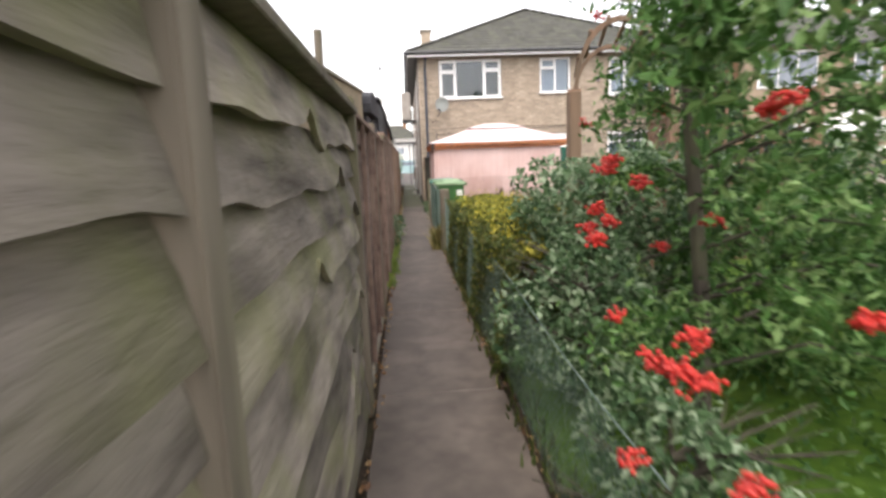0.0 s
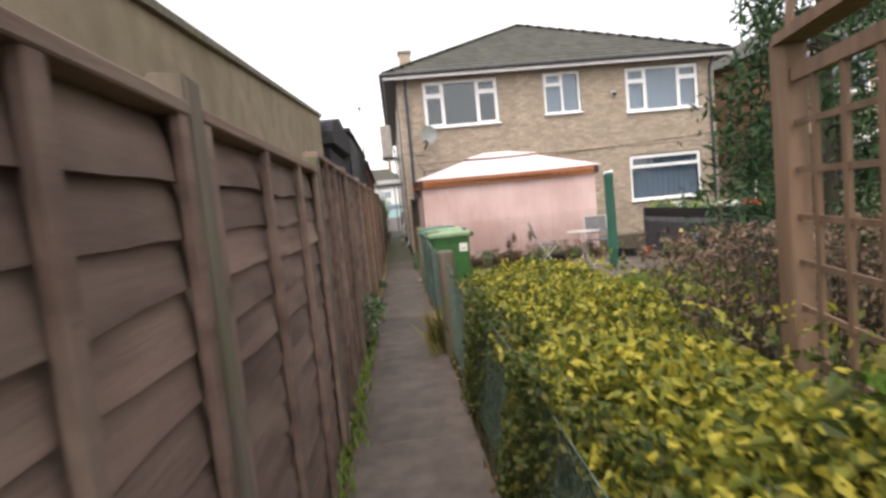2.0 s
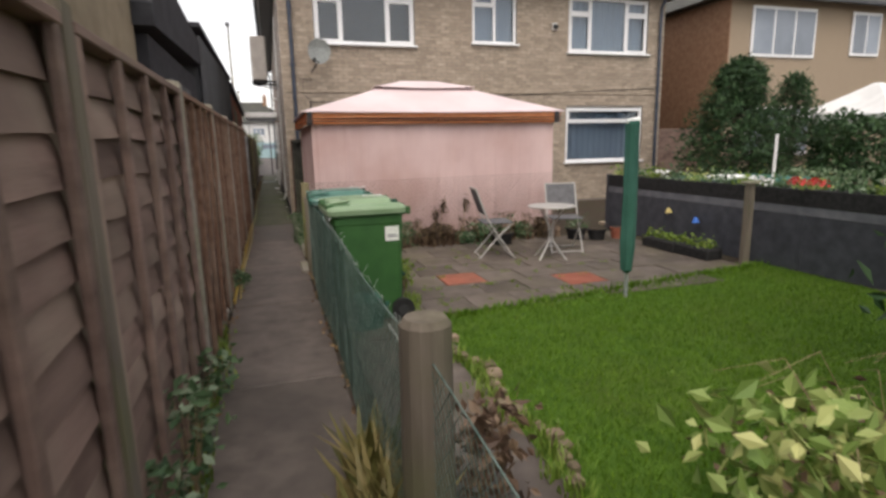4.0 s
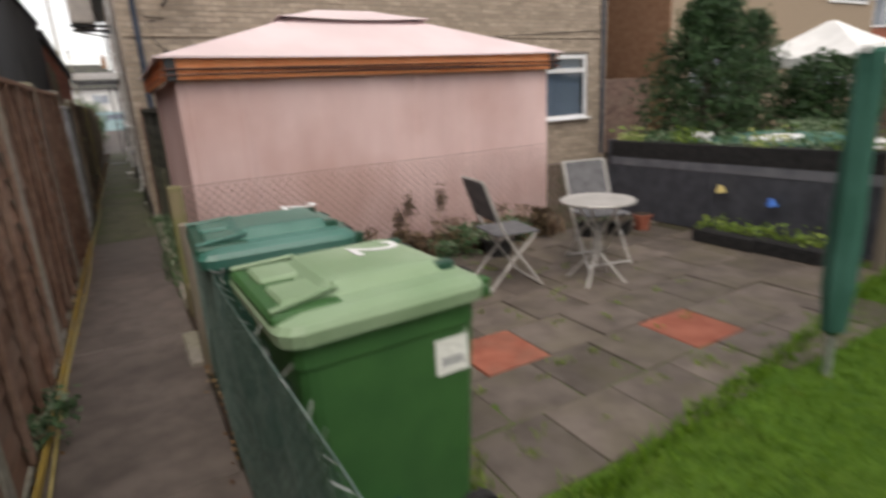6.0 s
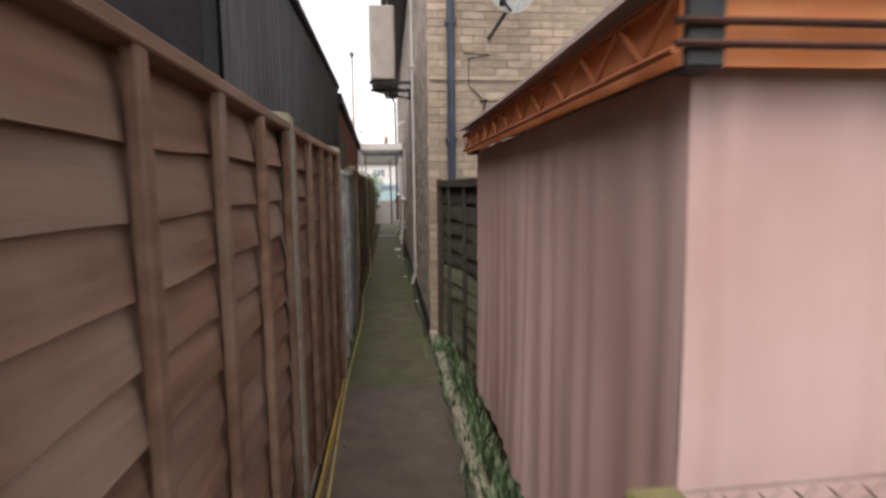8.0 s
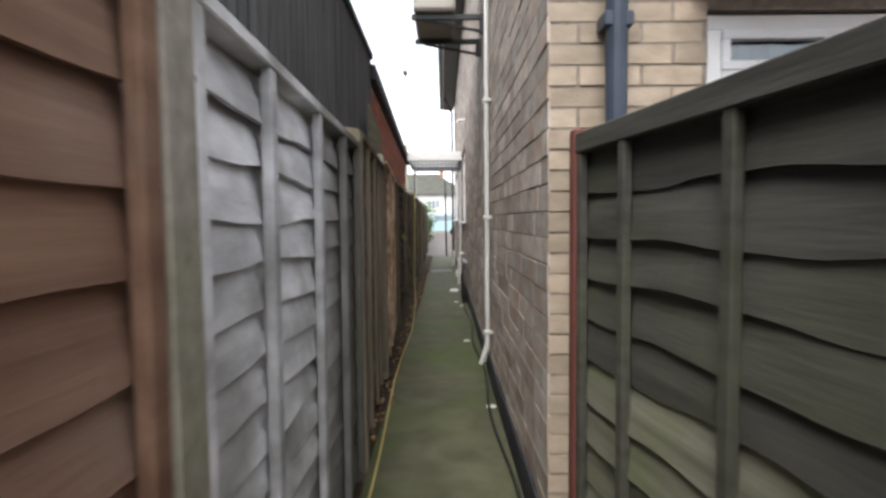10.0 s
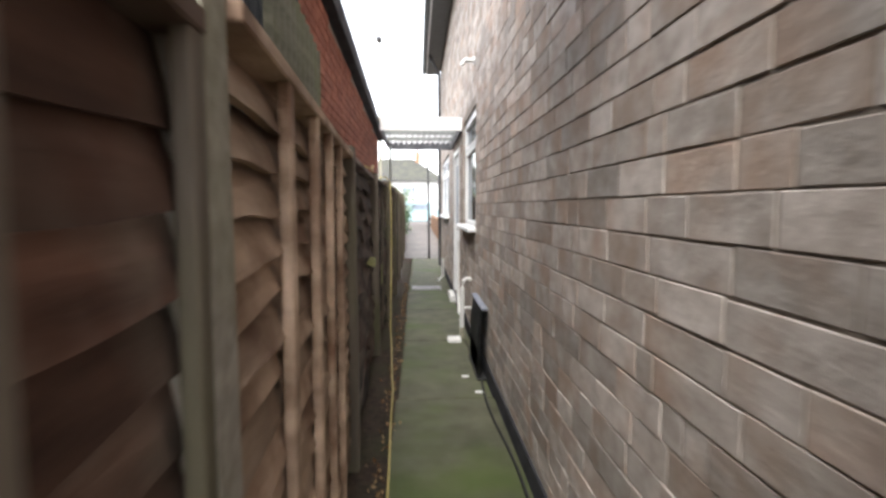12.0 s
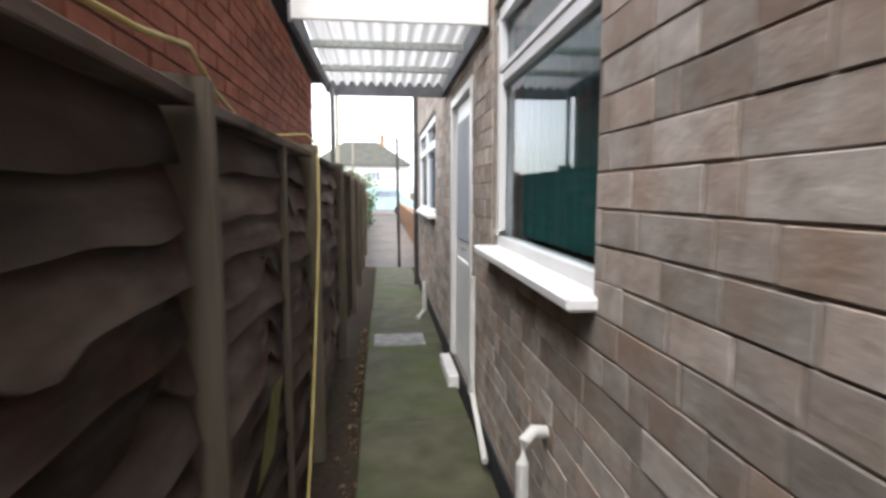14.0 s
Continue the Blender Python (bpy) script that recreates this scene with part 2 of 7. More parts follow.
M["brick"] = surf("buff_brick", (0.31, 0.268, 0.234), (0.47, 0.424, 0.385), 11, 0.9, 0.5, (1, 0.85, 1.35), (0.33, 0.225, 0.165), 0.75, 3.0, 0.27, island=True, fine=30, dist=0.006)
M["brick_warm"] = surf("tan_brick", (0.29, 0.235, 0.178), (0.41, 0.34, 0.265), 9, 0.9, 0.5, (1, 1, 2), (0.32, 0.25, 0.2), 0.5, 3, 0.17, island=True, fine=55)
M["brick_red"] = surf("red_brick", (0.25, 0.085, 0.055), (0.34, 0.13, 0.085), 9, 0.9, 0.6, (1, 1, 3), None, vary=0.2, island=True, fine=55)
M["brick_rust"] = surf("rust_brick_wall", (0.22, 0.12, 0.07), (0.31, 0.18, 0.11), 9, 0.9, 0.6, vary=0, fine=55)
M["tile"] = surf("roof_tile", (0.055, 0.055, 0.05), (0.10, 0.1, 0.09), 10, 0.85, 0.5, (1, 1, 1), (0.11, 0.115, 0.08), 0.6, 1.5, 0.15, island=True, fine=50)
M["upvc"] = surf("white_plastic", (0.76, 0.77, 0.78), (0.84, 0.84, 0.84), 3, 0.35, 0.05, vary=0, stain=(0.6, 0.6, 0.57), stain_amt=0.3, spec=0.5)
M["white_pipe"] = surf("white_pipe", (0.62, 0.62, 0.6), (0.72, 0.72, 0.7), 5, 0.4, 0.05, vary=0.05, spec=0.5)
M["dark_plastic"] = surf("dark_plastic", (0.02, 0.021, 0.023), (0.045, 0.046, 0.05), 8, 0.45, 0.1, vary=0.1, spec=0.5)
M["brown_pipe"] = surf("dark_pipe", (0.03, 0.04, 0.058), (0.048, 0.062, 0.09), 6, 0.4, 0.1, vary=0.05)
M["pink"] = surf("faded_pink_fabric", (0.57, 0.405, 0.38), (0.68, 0.5, 0.475), 2.5, 0.9, 0.15, (1, 1, 0.3), (0.47, 0.29, 0.25), 0.55, 1.2, 0.03, fine=220)
M["pink_top"] = surf("pale_pink_canopy", (0.66, 0.53, 0.53), (0.74, 0.61, 0.61), 2, 0.85, 0.2, (1, 1, 1), (0.6, 0.5, 0.48), 0.3, 0.8, 0.0, fine=220)
M["orange"] = surf("rust_orange_fabric", (0.74, 0.26, 0.1), (0.84, 0.36, 0.17), 5, 0.8, 0.2, vary=0.05)
M["frame_rust"] = surf("rust_orange_frame", (0.36, 0.11, 0.045), (0.5, 0.18, 0.07), 8, 0.6, 0.2, vary=0)
M["frame_metal"] = surf("bronze_frame", (0.06, 0.028, 0.022), (0.1, 0.045, 0.032), 6, 0.5, 0.1, metal=0.2, vary=0.05)
M["bin_light"] = surf("mid_green_plastic", (0.03, 0.10, 0.028), (0.042, 0.13, 0.036), 6, 0.5, 0.15, vary=0.0, stain=(0.06, 0.15, 0.05), stain_amt=0.5, spec=0.35, fine=140)
M["bin_light_lid"] = surf("faded_green_plastic", (0.2, 0.31, 0.17), (0.29, 0.4, 0.25), 3, 0.45, 0.15, vary=0.0, stain=(0.36, 0.46, 0.33), stain_amt=0.6, spec=0.4, fine=140)
M["bin_dark"] = surf("dark_green_plastic", (0.012, 0.06, 0.035), (0.018, 0.08, 0.05), 6, 0.4, 0.15, vary=0.0, spec=0.5, fine=140)
M["bin_dark_lid"] = surf("dark_green_lid_plastic", (0.02, 0.12, 0.085), (0.045, 0.17, 0.13), 4, 0.32, 0.15, vary=0.0, stain=(0.14, 0.27, 0.23), stain_amt=0.6, spec=0.5, fine=140)
M["white_paint"] = surf("white_paint", (0.75, 0.75, 0.74), (0.85, 0.85, 0.84), 10, 0.6, 0.2, vary=0)
M["label"] = surf("paper_label", (0.62, 0.64, 0.58), (0.8, 0.82, 0.76), 30, 0.6, 0.05, (1, 1, 3), vary=0)
M["rubber"] = surf("black_rubber", (0.012, 0.012, 0.012), (0.03, 0.03, 0.03), 20, 0.8, 0.2, vary=0)
M["wire"] = surf("galvanised_wire", (0.3, 0.33, 0.32), (0.48, 0.5, 0.48), 30, 0.5, 0.1, metal=0.6, vary=0)
M["wire_brown"] = surf("rusty_wire", (0.2, 0.14, 0.11), (0.34, 0.27, 0.23), 30, 0.6, 0.1, metal=0.3, vary=0)
M["wire_green"] = surf("green_coated_wire", (0.05, 0.1, 0.08), (0.2, 0.26, 0.23), 20, 0.5, 0.1, metal=0.2, vary=0)
M["slate_board"] = surf("dark_grey_painted_board", (0.045, 0.048, 0.058), (0.075, 0.08, 0.092), 8, 0.6, 0.2, vary=0.08)
M["slate_edge"] = surf("blue_grey_edge", (0.2, 0.22, 0.27), (0.3, 0.32, 0.37), 8, 0.6, 0.2, vary=0.0)
M["slate_light"] = surf("grey_board_edge", (0.12, 0.125, 0.14), (0.18, 0.185, 0.2), 8, 0.6, 0.2, vary=0.08)
M["slab_grey"] = surf("old_patio_slab", (0.085, 0.07, 0.058), (0.15, 0.125, 0.105), 6, 0.6, 0.5, (1, 1, 1), (0.1, 0.09, 0.05), 0.5, 2.5, 0.25, fine=120)
M["slab_red"] = surf("red_patio_slab", (0.25, 0.075, 0.045), (0.36, 0.125, 0.08), 8, 0.65, 0.5, (1, 1, 1), (0.16, 0.1, 0.07), 0.6, 3, 0.08, fine=120)
M["gravel_pale"] = surf("pale_slabs", (0.36, 0.29, 0.21), (0.5, 0.42, 0.32), 12, 0.8, 0.5, vary=0.1, fine=60)
M["edge_stone"] = surf("soil_stained_stone", (0.16, 0.12, 0.085), (0.3, 0.22, 0.155), 9, 0.9, 0.5, (1, 1, 1), (0.09, 0.1, 0.04), 0.6, 3, 0.2, island=True, fine=60)
M["grey_shed"] = surf("grey_cladding", (0.06, 0.062, 0.066), (0.11, 0.113, 0.118), 8, 0.75, 0.3, (1, 1, 0.1), (0.05, 0.05, 0.045), 0.5, 1.0, 0.1, fine=40)
M["tan_render"] = surf("tan_render", (0.26, 0.205, 0.135), (0.36, 0.29, 0.2), 5, 0.9, 0.6, (1, 1, 1), (0.19, 0.155, 0.105), 0.6, 0.7, 0.0, fine=80)
M["shed_dark"] = surf("dark_felt", (0.022, 0.022, 0.026), (0.045, 0.045, 0.05), 6, 0.9, 0.4, vary=0.0, fine=60)
M["tube_metal"] = surf("pale_painted_metal", (0.42, 0.41, 0.38), (0.52, 0.5, 0.47), 8, 0.45, 0.05, metal=0.2, vary=0)
M["sling"] = surf("grey_sling_fabric", (0.10, 0.1, 0.105), (0.16, 0.16, 0.165), 12, 0.85, 0.2, vary=0, fine=200)
M["parasol"] = surf("faded_green_cover", (0.02, 0.085, 0.06), (0.036, 0.125, 0.09), 6, 0.8, 0.2, (1, 1, 0.3), (0.07, 0.19, 0.15), 0.5, 2, 0, fine=150)
M["white_fabric"] = surf("white_tent_fabric", (0.72, 0.72, 0.7), (0.82, 0.82, 0.8), 4, 0.8, 0.1, vary=0)
M["beige_plastic"] = surf("beige_plastic", (0.36, 0.33, 0.3), (0.46, 0.42, 0.38), 5, 0.6, 0.1, vary=0)
M["arbor"] = surf("arbor_timber", (0.17, 0.105, 0.07), (0.27, 0.17, 0.115), 14, 0.8, 0.4, (1, 1, 0.12), (0.12, 0.1, 0.07), 0.5, 2, 0.1, fine=50)
M["bark"] = surf("bark", (0.05, 0.043, 0.035), (0.10, 0.085, 0.07), 20, 0.9, 0.8, (1, 1, 0.3), (0.09, 0.10, 0.05), 0.5, 4, 0, fine=60)
M["straw"] = surf("dry_stem", (0.26, 0.19, 0.11), (0.4, 0.31, 0.19), 20, 0.9, 0.2, vary=0.2)
M["hose"] = surf("yellow_hose", (0.42, 0.34, 0.11), (0.55, 0.45, 0.18), 10, 0.5, 0.1, vary=0)
M["hose_wood"] = surf("yellow_stained_rail", (0.3, 0.2, 0.045), (0.5, 0.35, 0.08), 6, 0.8, 0.3, (1, 0.3, 1), (0.3, 0.26, 0.17), 0.6, 2, vary=0)
M["polycarb"] = leafy("corrugated_plastic", (0.5, 0.51, 0.52), (0.6, 0.61, 0.62), (0.66, 0.67, 0.68), 0.5, 0.6)
M["net"] = bpy.data.materials.new("green_windbreak_net")
M["net"].use_nodes = True
nn_, lk_ = links(M["net"])
nn_["Principled BSDF"].inputs["Base Color"].default_value = (0.04, 0.12, 0.09, 1)
nn_["Principled BSDF"].inputs["Roughness"].default_value = 0.7
wv = nn_.new("ShaderNodeTexNoise")
wv.inputs["Scale"].default_value = 4.0
ma_ = nn_.new("ShaderNodeMapRange")
ma_.inputs["To Min"].default_value, ma_.inputs["To Max"].default_value = 0.25, 0.75
lk_.new(wv.outputs["Fac"], ma_.inputs["Value"])
lk_.new(ma_.outputs[0], nn_["Principled BSDF"].inputs["Alpha"])
M["glass"] = glass_mat("window_glass", (0.85, 0.92, 0.97), 0.8)
M["glass_green"] = surf("green_blind", (0.02, 0.13, 0.11), (0.035, 0.19, 0.165), 4, 0.6, 0.2, (0.3, 0.3, 12), vary=0)
M["curtain"] = surf("grey_net_curtain", (0.3, 0.33, 0.38), (0.5, 0.53, 0.58), 3, 0.9, 0.2, (9, 9, 0.2), vary=0)
# indoor dimness behind the panes put into a dark room colour
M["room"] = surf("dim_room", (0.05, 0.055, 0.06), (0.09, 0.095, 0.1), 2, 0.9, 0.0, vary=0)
M["blind"] = surf("pale_blind", (0.42, 0.46, 0.52), (0.5, 0.54, 0.6), 2, 0.8, 0.0, vary=0)
M["berry"] = surf("red_berry", (0.42, 0.015, 0.012), (0.56, 0.035, 0.025), 10, 0.35, 0.0, vary=0.2, island=True, spec=0.5)
M["leaf_rowan"] = leafy("rowan_leaf", (0.032, 0.088, 0.02), (0.082, 0.19, 0.045), (0.24, 0.36, 0.14), 0.5, 0.32)
M["leaf_shrub"] = leafy("shrub_leaf", (0.04, 0.09, 0.04), (0.115, 0.2, 0.09), (0.36, 0.45, 0.31), 0.58, 0.3)
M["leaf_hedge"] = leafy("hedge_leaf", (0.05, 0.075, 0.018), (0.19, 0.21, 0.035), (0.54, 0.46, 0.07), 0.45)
# Darkened hedge leaf: shade of the hedge's front and inside put into colour
M["leaf_hedge_low"] = leafy("dark_hedge_leaf", (0.035, 0.055, 0.015), (0.08, 0.11, 0.025), (0.17, 0.15, 0.04), 0.6)
M["leaf_conifer"] = leafy("conifer_leaf", (0.014, 0.04, 0.014), (0.03, 0.07, 0.025), (0.05, 0.1, 0.035), 0.5, 0.1)
M["leaf_lime"] = leafy("lime_leaf", (0.1, 0.17, 0.02), (0.16, 0.25, 0.04), (0.26, 0.34, 0.07), 0.5, 0.2)
M["leaf_brown"] = leafy("bare_hedge_twig", (0.09, 0.055, 0.04), (0.17, 0.11, 0.075), (0.27, 0.19, 0.12), 0.5, 0.15)
M["leaf_dead"] = leafy("withered_leaf", (0.03, 0.02, 0.012), (0.075, 0.05, 0.03), (0.18, 0.13, 0.07), 0.5, 0.15)
M["leaf_litter"] = leafy("leaf_litter", (0.12, 0.06, 0.03), (0.26, 0.15, 0.07), (0.42, 0.3, 0.16), 0.5, 0.0)
M["grass"] = leafy("grass_blade", (0.06, 0.135, 0.008), (0.1, 0.215, 0.014), (0.19, 0.32, 0.03), 0.5, 0.3)
M["straw_green"] = leafy("tall_grass_blade", (0.1, 0.11, 0.03), (0.2, 0.17, 0.06), (0.34, 0.27, 0.12), 0.5, 0.2)
M["variegated"] = leafy("variegated_leaf", (0.16, 0.26, 0.06), (0.3, 0.4, 0.12), (0.6, 0.6, 0.25), 0.5, 0.2)
M["slab_pale"] = surf("worn_pale_cover", (0.24, 0.24, 0.25), (0.4, 0.4, 0.41), 12, 0.7, 0.4, stain=(0.14, 0.15, 0.12), stain_amt=0.6, stain_scale=5, vary=0, fine=90)
M["moss_board"] = surf("moss_yellow_board", (0.24, 0.25, 0.08), (0.36, 0.36, 0.16), 10, 0.8, 0.3, vary=0)
M["blue_bright"] = surf("blue_paint", (0.03, 0.12, 0.45), (0.05, 0.18, 0.55), 6, 0.4, 0.0, vary=0)
M["tan_far"] = surf("tan_far_brick", (0.27, 0.21, 0.15), (0.36, 0.285, 0.205), 26, 0.9, 0.3, (1, 1, 3), vary=0)
M["red_far"] = surf("red_far_brick", (0.22, 0.08, 0.05), (0.31, 0.12, 0.08), 26, 0.9, 0.3, (1, 1, 3), vary=0)
M["yellow_far"] = surf("ochre_render", (0.34, 0.24, 0.08), (0.42, 0.3, 0.12), 4, 0.9, 0.2, vary=0)
M["white_far"] = surf("white_render", (0.6, 0.6, 0.58), (0.72, 0.72, 0.7), 4, 0.9, 0.2, vary=0)
M["pane_far"] = surf("far_pane", (0.16, 0.19, 0.23), (0.26, 0.3, 0.35), 1, 0.12, 0.0, vary=0.3, spec=0.6)
M["van"] = surf("turquoise_van_paint", (0.33, 0.48, 0.5), (0.38, 0.54, 0.56), 1, 0.25, 0.0, vary=0, spec=0.6)
M["brick_one"] = surf("buff_brick_single", (0.31, 0.268, 0.234), (0.47, 0.424, 0.385), 11, 0.9, 0.5, (1, 0.85, 1.35), (0.33, 0.225, 0.165), 0.75, 3.0, 0.27, fine=30, dist=0.006)


# ---- ground, path, lawn ----
def sheet(name, x0, y0, x1, y1, z, material, nx=1, ny=1, amp=0.0, kind="structure", holes=None):
    vs, fs = [], []
    for j in range(ny + 1):
        for i in range(nx + 1):
            x, y = x0 + (x1 - x0) * i / nx, y0 + (y1 - y0) * j / ny
            vs.append((x, y, z + amp * noise.noise(Vector((x * 1.7, y * 1.7, 3)))))
    for j in range(ny):
        for i in range(nx):
            k = j * (nx + 1) + i
            fs.append((k, k + 1, k + nx + 2, k + nx + 1))
    me = poly_mesh(name, vs, fs)
    return part(name, me, material, kind=kind)


ground = tagged(part("ground", poly_mesh("ground", [(-900, -900, -0.05), (900, -900, -0.05), (900, 900, -0.05), (-900, 900, -0.05)], [(0, 1, 2, 3)]), M["soil"], kind="structure"), "dark damp garden soil around the path and lawns", "ground")


def path_slabs(name, y0, y1, material, label):
    """The concrete path, cast in bays with fine joints."""
    bm = bmesh.new()
    y = y0
    rng = random.Random(4)
    while y < y1 - 0.01:
        e = min(y + 1.8, y1)
        box(bm, (-0.17 if y < 24 else -0.15) + rng.uniform(-0.01, 0.01), y + 0.004, -0.09, 0.58 + rng.uniform(-0.01, 0.01), e - 0.004, 0.0, 0.006)
        y = e
    return tagged(part(name, bm, material, kind="structure"), label, "path")


path_slabs("path", -4.0, 17.6, M["path_grey"], "worn damp grey-brown concrete garden path between fence and gardens")
path_slabs("path", 17.6, 36.0, M["path_green"], "mossy green damp concrete side path beside the brick house")
road = part("path", slab(-0.6, 36.0, -0.09, 1.6, 60, 0.002), M["path_grey"], kind="structure", label="pale worn concrete path leading to the road")
tagged(road, category="path")
kb = bmesh.new()
box(kb, 0.58, 14.6, -0.05, 0.66, 19.0, 0.05, 0.01)
tagged(part("path_edging", kb, M["concrete"], kind="structure"), "mossy concrete edging strip along the path", "edging")
lawn = sheet("lawn", 1.35, 7.9, 5.55, 12.0, -0.004, M["turf"], 20, 20, 0.01)
lawn.name = "lawn"
tagged(lawn, "short bright green lawn beside the patio", "lawn")


def cut_corner(x, y):
    """Whether a place is on the lawn: its far edge runs from the patio corner to the planter."""
    return y < 11.2 + (x - 1.4) * 0.14 and x > 1.36 + 0.05 * math.sin(y * 7)


rng = np.random.default_rng(5)
gv, gf = [], []
for k in range(70000):
    x, y = rng.uniform(1.3, 5.5), rng.uniform(8.0, 11.9)
    if not cut_corner(x, y):
        continue
    h = rng.uniform(0.015, 0.04)
    a = rng.uniform(0, 6.28)
    lx, ly = rng.normal(0, 0.012), rng.normal(0, 0.012)
    w = 0.003
    n0 = len(gv)
    gv += [(x - w * math.cos(a), y - w * math.sin(a), 0), (x + w * math.cos(a), y + w * math.sin(a), 0), (x + lx, y + ly, h)]
    gf.append((n0, n0 + 1, n0 + 2))
tagged(part("grass", poly_mesh("grass", gv, gf), M["grass"], kind="stuff"), "short green grass blades of the lawn", "grass")


# ---- fences ----
POSTS = [(-3.4, -0.24), (-1.3, -0.24), (0.82, -0.24), (3.07, -0.25), (4.93, -0.25), (6.85, -0.25), (8.7, -0.25), (10.5, -0.25), (12.25, -0.25), (14.07, -0.25), (15.95, -0.25), (17.83, -0.22), (19.72, -0.24), (21.5, -0.32), (23.8, -0.43), (26.2, -0.49), (28.0, -0.46), (30.0, -0.46), (32.0, -0.46), (34.0, -0.47), (36.0, -0.48), (38.2, -0.5)]
BATTENS = {3.07: [3.7, 4.36], 4.93: [5.58, 6.22], 17.83: [18.27, 18.78, 19.25], 19.72: [20.17, 20.63, 21.05], 21.5: [21.92, 22.35, 22.72, 23.1], 23.8: [], 26.2: [27.2]}


def board_mesh(length, amp, seed, high=0.195, thick=0.012, tilt=0.016, notch=0.0):
    """A lapped board with a waney lower edge; it lies along y from 0, its face to +x."""
    rg = random.Random(seed)
    n = 34
    ph = [rg.uniform(0, 6.28) for _ in range(4)]
    off = rg.uniform(0, 50)
    vs, fs = [], []
    for i in range(n + 1):
        y = length * i / n
        lo = amp * (math.sin(y * 3.1 + ph[0]) + 0.7 * math.sin(y * 7.3 + ph[1])) + amp * 1.2 * noise.noise(Vector((y * 5, off, 0)))
        if notch:
            c = notch * length
            lo += 0.07 * max(0.0, 1 - abs(y - c) / 0.12) - 0.05 * max(0.0, 1 - abs(y - c - 0.22) / 0.1)
        warp = amp * 0.8 * math.sin(y * 4 + ph[2])
        vs += [(tilt + warp + thick, y, lo), (tilt + warp, y, lo), (0.0, y, high), (thick * 0.4, y, high), (tilt * 0.6 + warp * 0.6 + thick * 0.9 + amp * 0.4 * noise.noise(Vector((y * 6, off, 9))), y, high * 0.45)]
    for i in range(n):
        a, b = i * 5, i * 5 + 5
        fs += [(a, b, b + 4, a + 4), (a + 4, b + 4, b + 3, a + 3), (a + 1, b + 1, b, a), (a + 2, b + 2, b + 1, a + 1), (a + 3, b + 3, b + 2, a + 2)]
    fs += [(0, 4, 3, 2, 1), (n * 5 + 1, n * 5 + 2, n * 5 + 3, n * 5 + 4, n * 5)]
    return poly_mesh("board", vs, fs)


STYLES = {
    "mossy": (M["wood_green"], 0.012, 11, 0.15, "warped mossy grey-green lapped fence panel", 0),
    "brown": (M["wood_brown"], 0.006, 14, 0.118, "weathered brown lapped wooden fence panel", 3),
    "red": (M["wood_red"], 0.005, 13, 0.13, "red-brown stained lapped wooden fence panel", 3),
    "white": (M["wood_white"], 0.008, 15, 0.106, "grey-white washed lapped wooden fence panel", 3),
    "umber": (M["wood_umber"], 0.009, 16, 0.102, "dark red-brown lapped fence panel, damp and grey below", 3),
    "dark": (M["wood_dark"], 0.009, 10, 0.17, "dark damp lapped wooden fence panel", 3),
    "tan": (M["wood_tan"], 0.008, 19, 0.086, "old tan lapped fence panel with curled boards", 3),
    "rotten": (M["wood_rot"], 0.014, 14, 0.122, "dark rotten fence panel with badly warped boards", 0),
}
board_cache = {}


def fence_panel(p, q, style, top=1.72, base=0.02):
    """One lapped panel between two posts, boards from the top down, battens over them."""
    mat, amp, count, step, label, inner = STYLES[style]
    a, b = Vector((p[1], p[0], 0)), Vector((q[1], q[0], 0))
    length = (b - a).length - 0.1
    pan = thing("lap_fence", (a.x, a.y + 0.05, 0), label + " beside the path", "fence panel", "fence panels along the path")
    pan.rotation_euler.z = -math.atan2(b.x - a.x, b.y - a.y)
    key = (style, round(length, 2))
    if key not in board_cache:
        rough_one = style in ("mossy", "rotten", "tan")
        board_cache[key] = [board_mesh(length, amp, hash_seed(style, k), step + 0.03, 0.02 if rough_one else 0.013, 0.04 if style == "mossy" else 0.042 if rough_one else 0.024, (0.3 + 0.12 * k) if rough_one and k % 2 else 0.0) for k in range(6)]
    rg = random.Random(int(a.y * 10))
    z = top - 0.05
    for k in range(count):
        z -= step
        if z < base - 0.12:
            break
        part("board", rg.choice(board_cache[key]), mat, pan, at=(-0.005 + rg.uniform(-0.002, 0.002), 0, max(z, base)))
    n = inner + 2
    spots = [0.0 + (length - 0.045) * k / (n - 1) for k in range(n)]
    if p[0] in BATTENS:
        spots = [0.0] + [y - p[0] - 0.05 for y in BATTENS[p[0]]] + [length - 0.045]
    if style in ("mossy", "tan", "rotten"):
        spots = spots[1:-1]
    out = 0.018 if style in ("tan", "rotten", "mossy") else 0.0
    wid = 0.058 if style == "tan" else 0.045
    for y in spots:
        part("batten", slab(0.035 + out, y, base, 0.062 + out, y + wid, top - 0.03, 0.004), M["timber"] if style in ("mossy", "rotten", "umber") else mat, pan, at=(0, 0, 0))
    part("top_rail", slab(-0.02, 0, top - 0.032, 0.066 + out, length, top, 0.004), mat if style != "mossy" else M["timber"], pan, at=(0, 0, 0))
    return pan


def hash_seed(style, k):
    return sum(ord(c) for c in style) * 7 + k


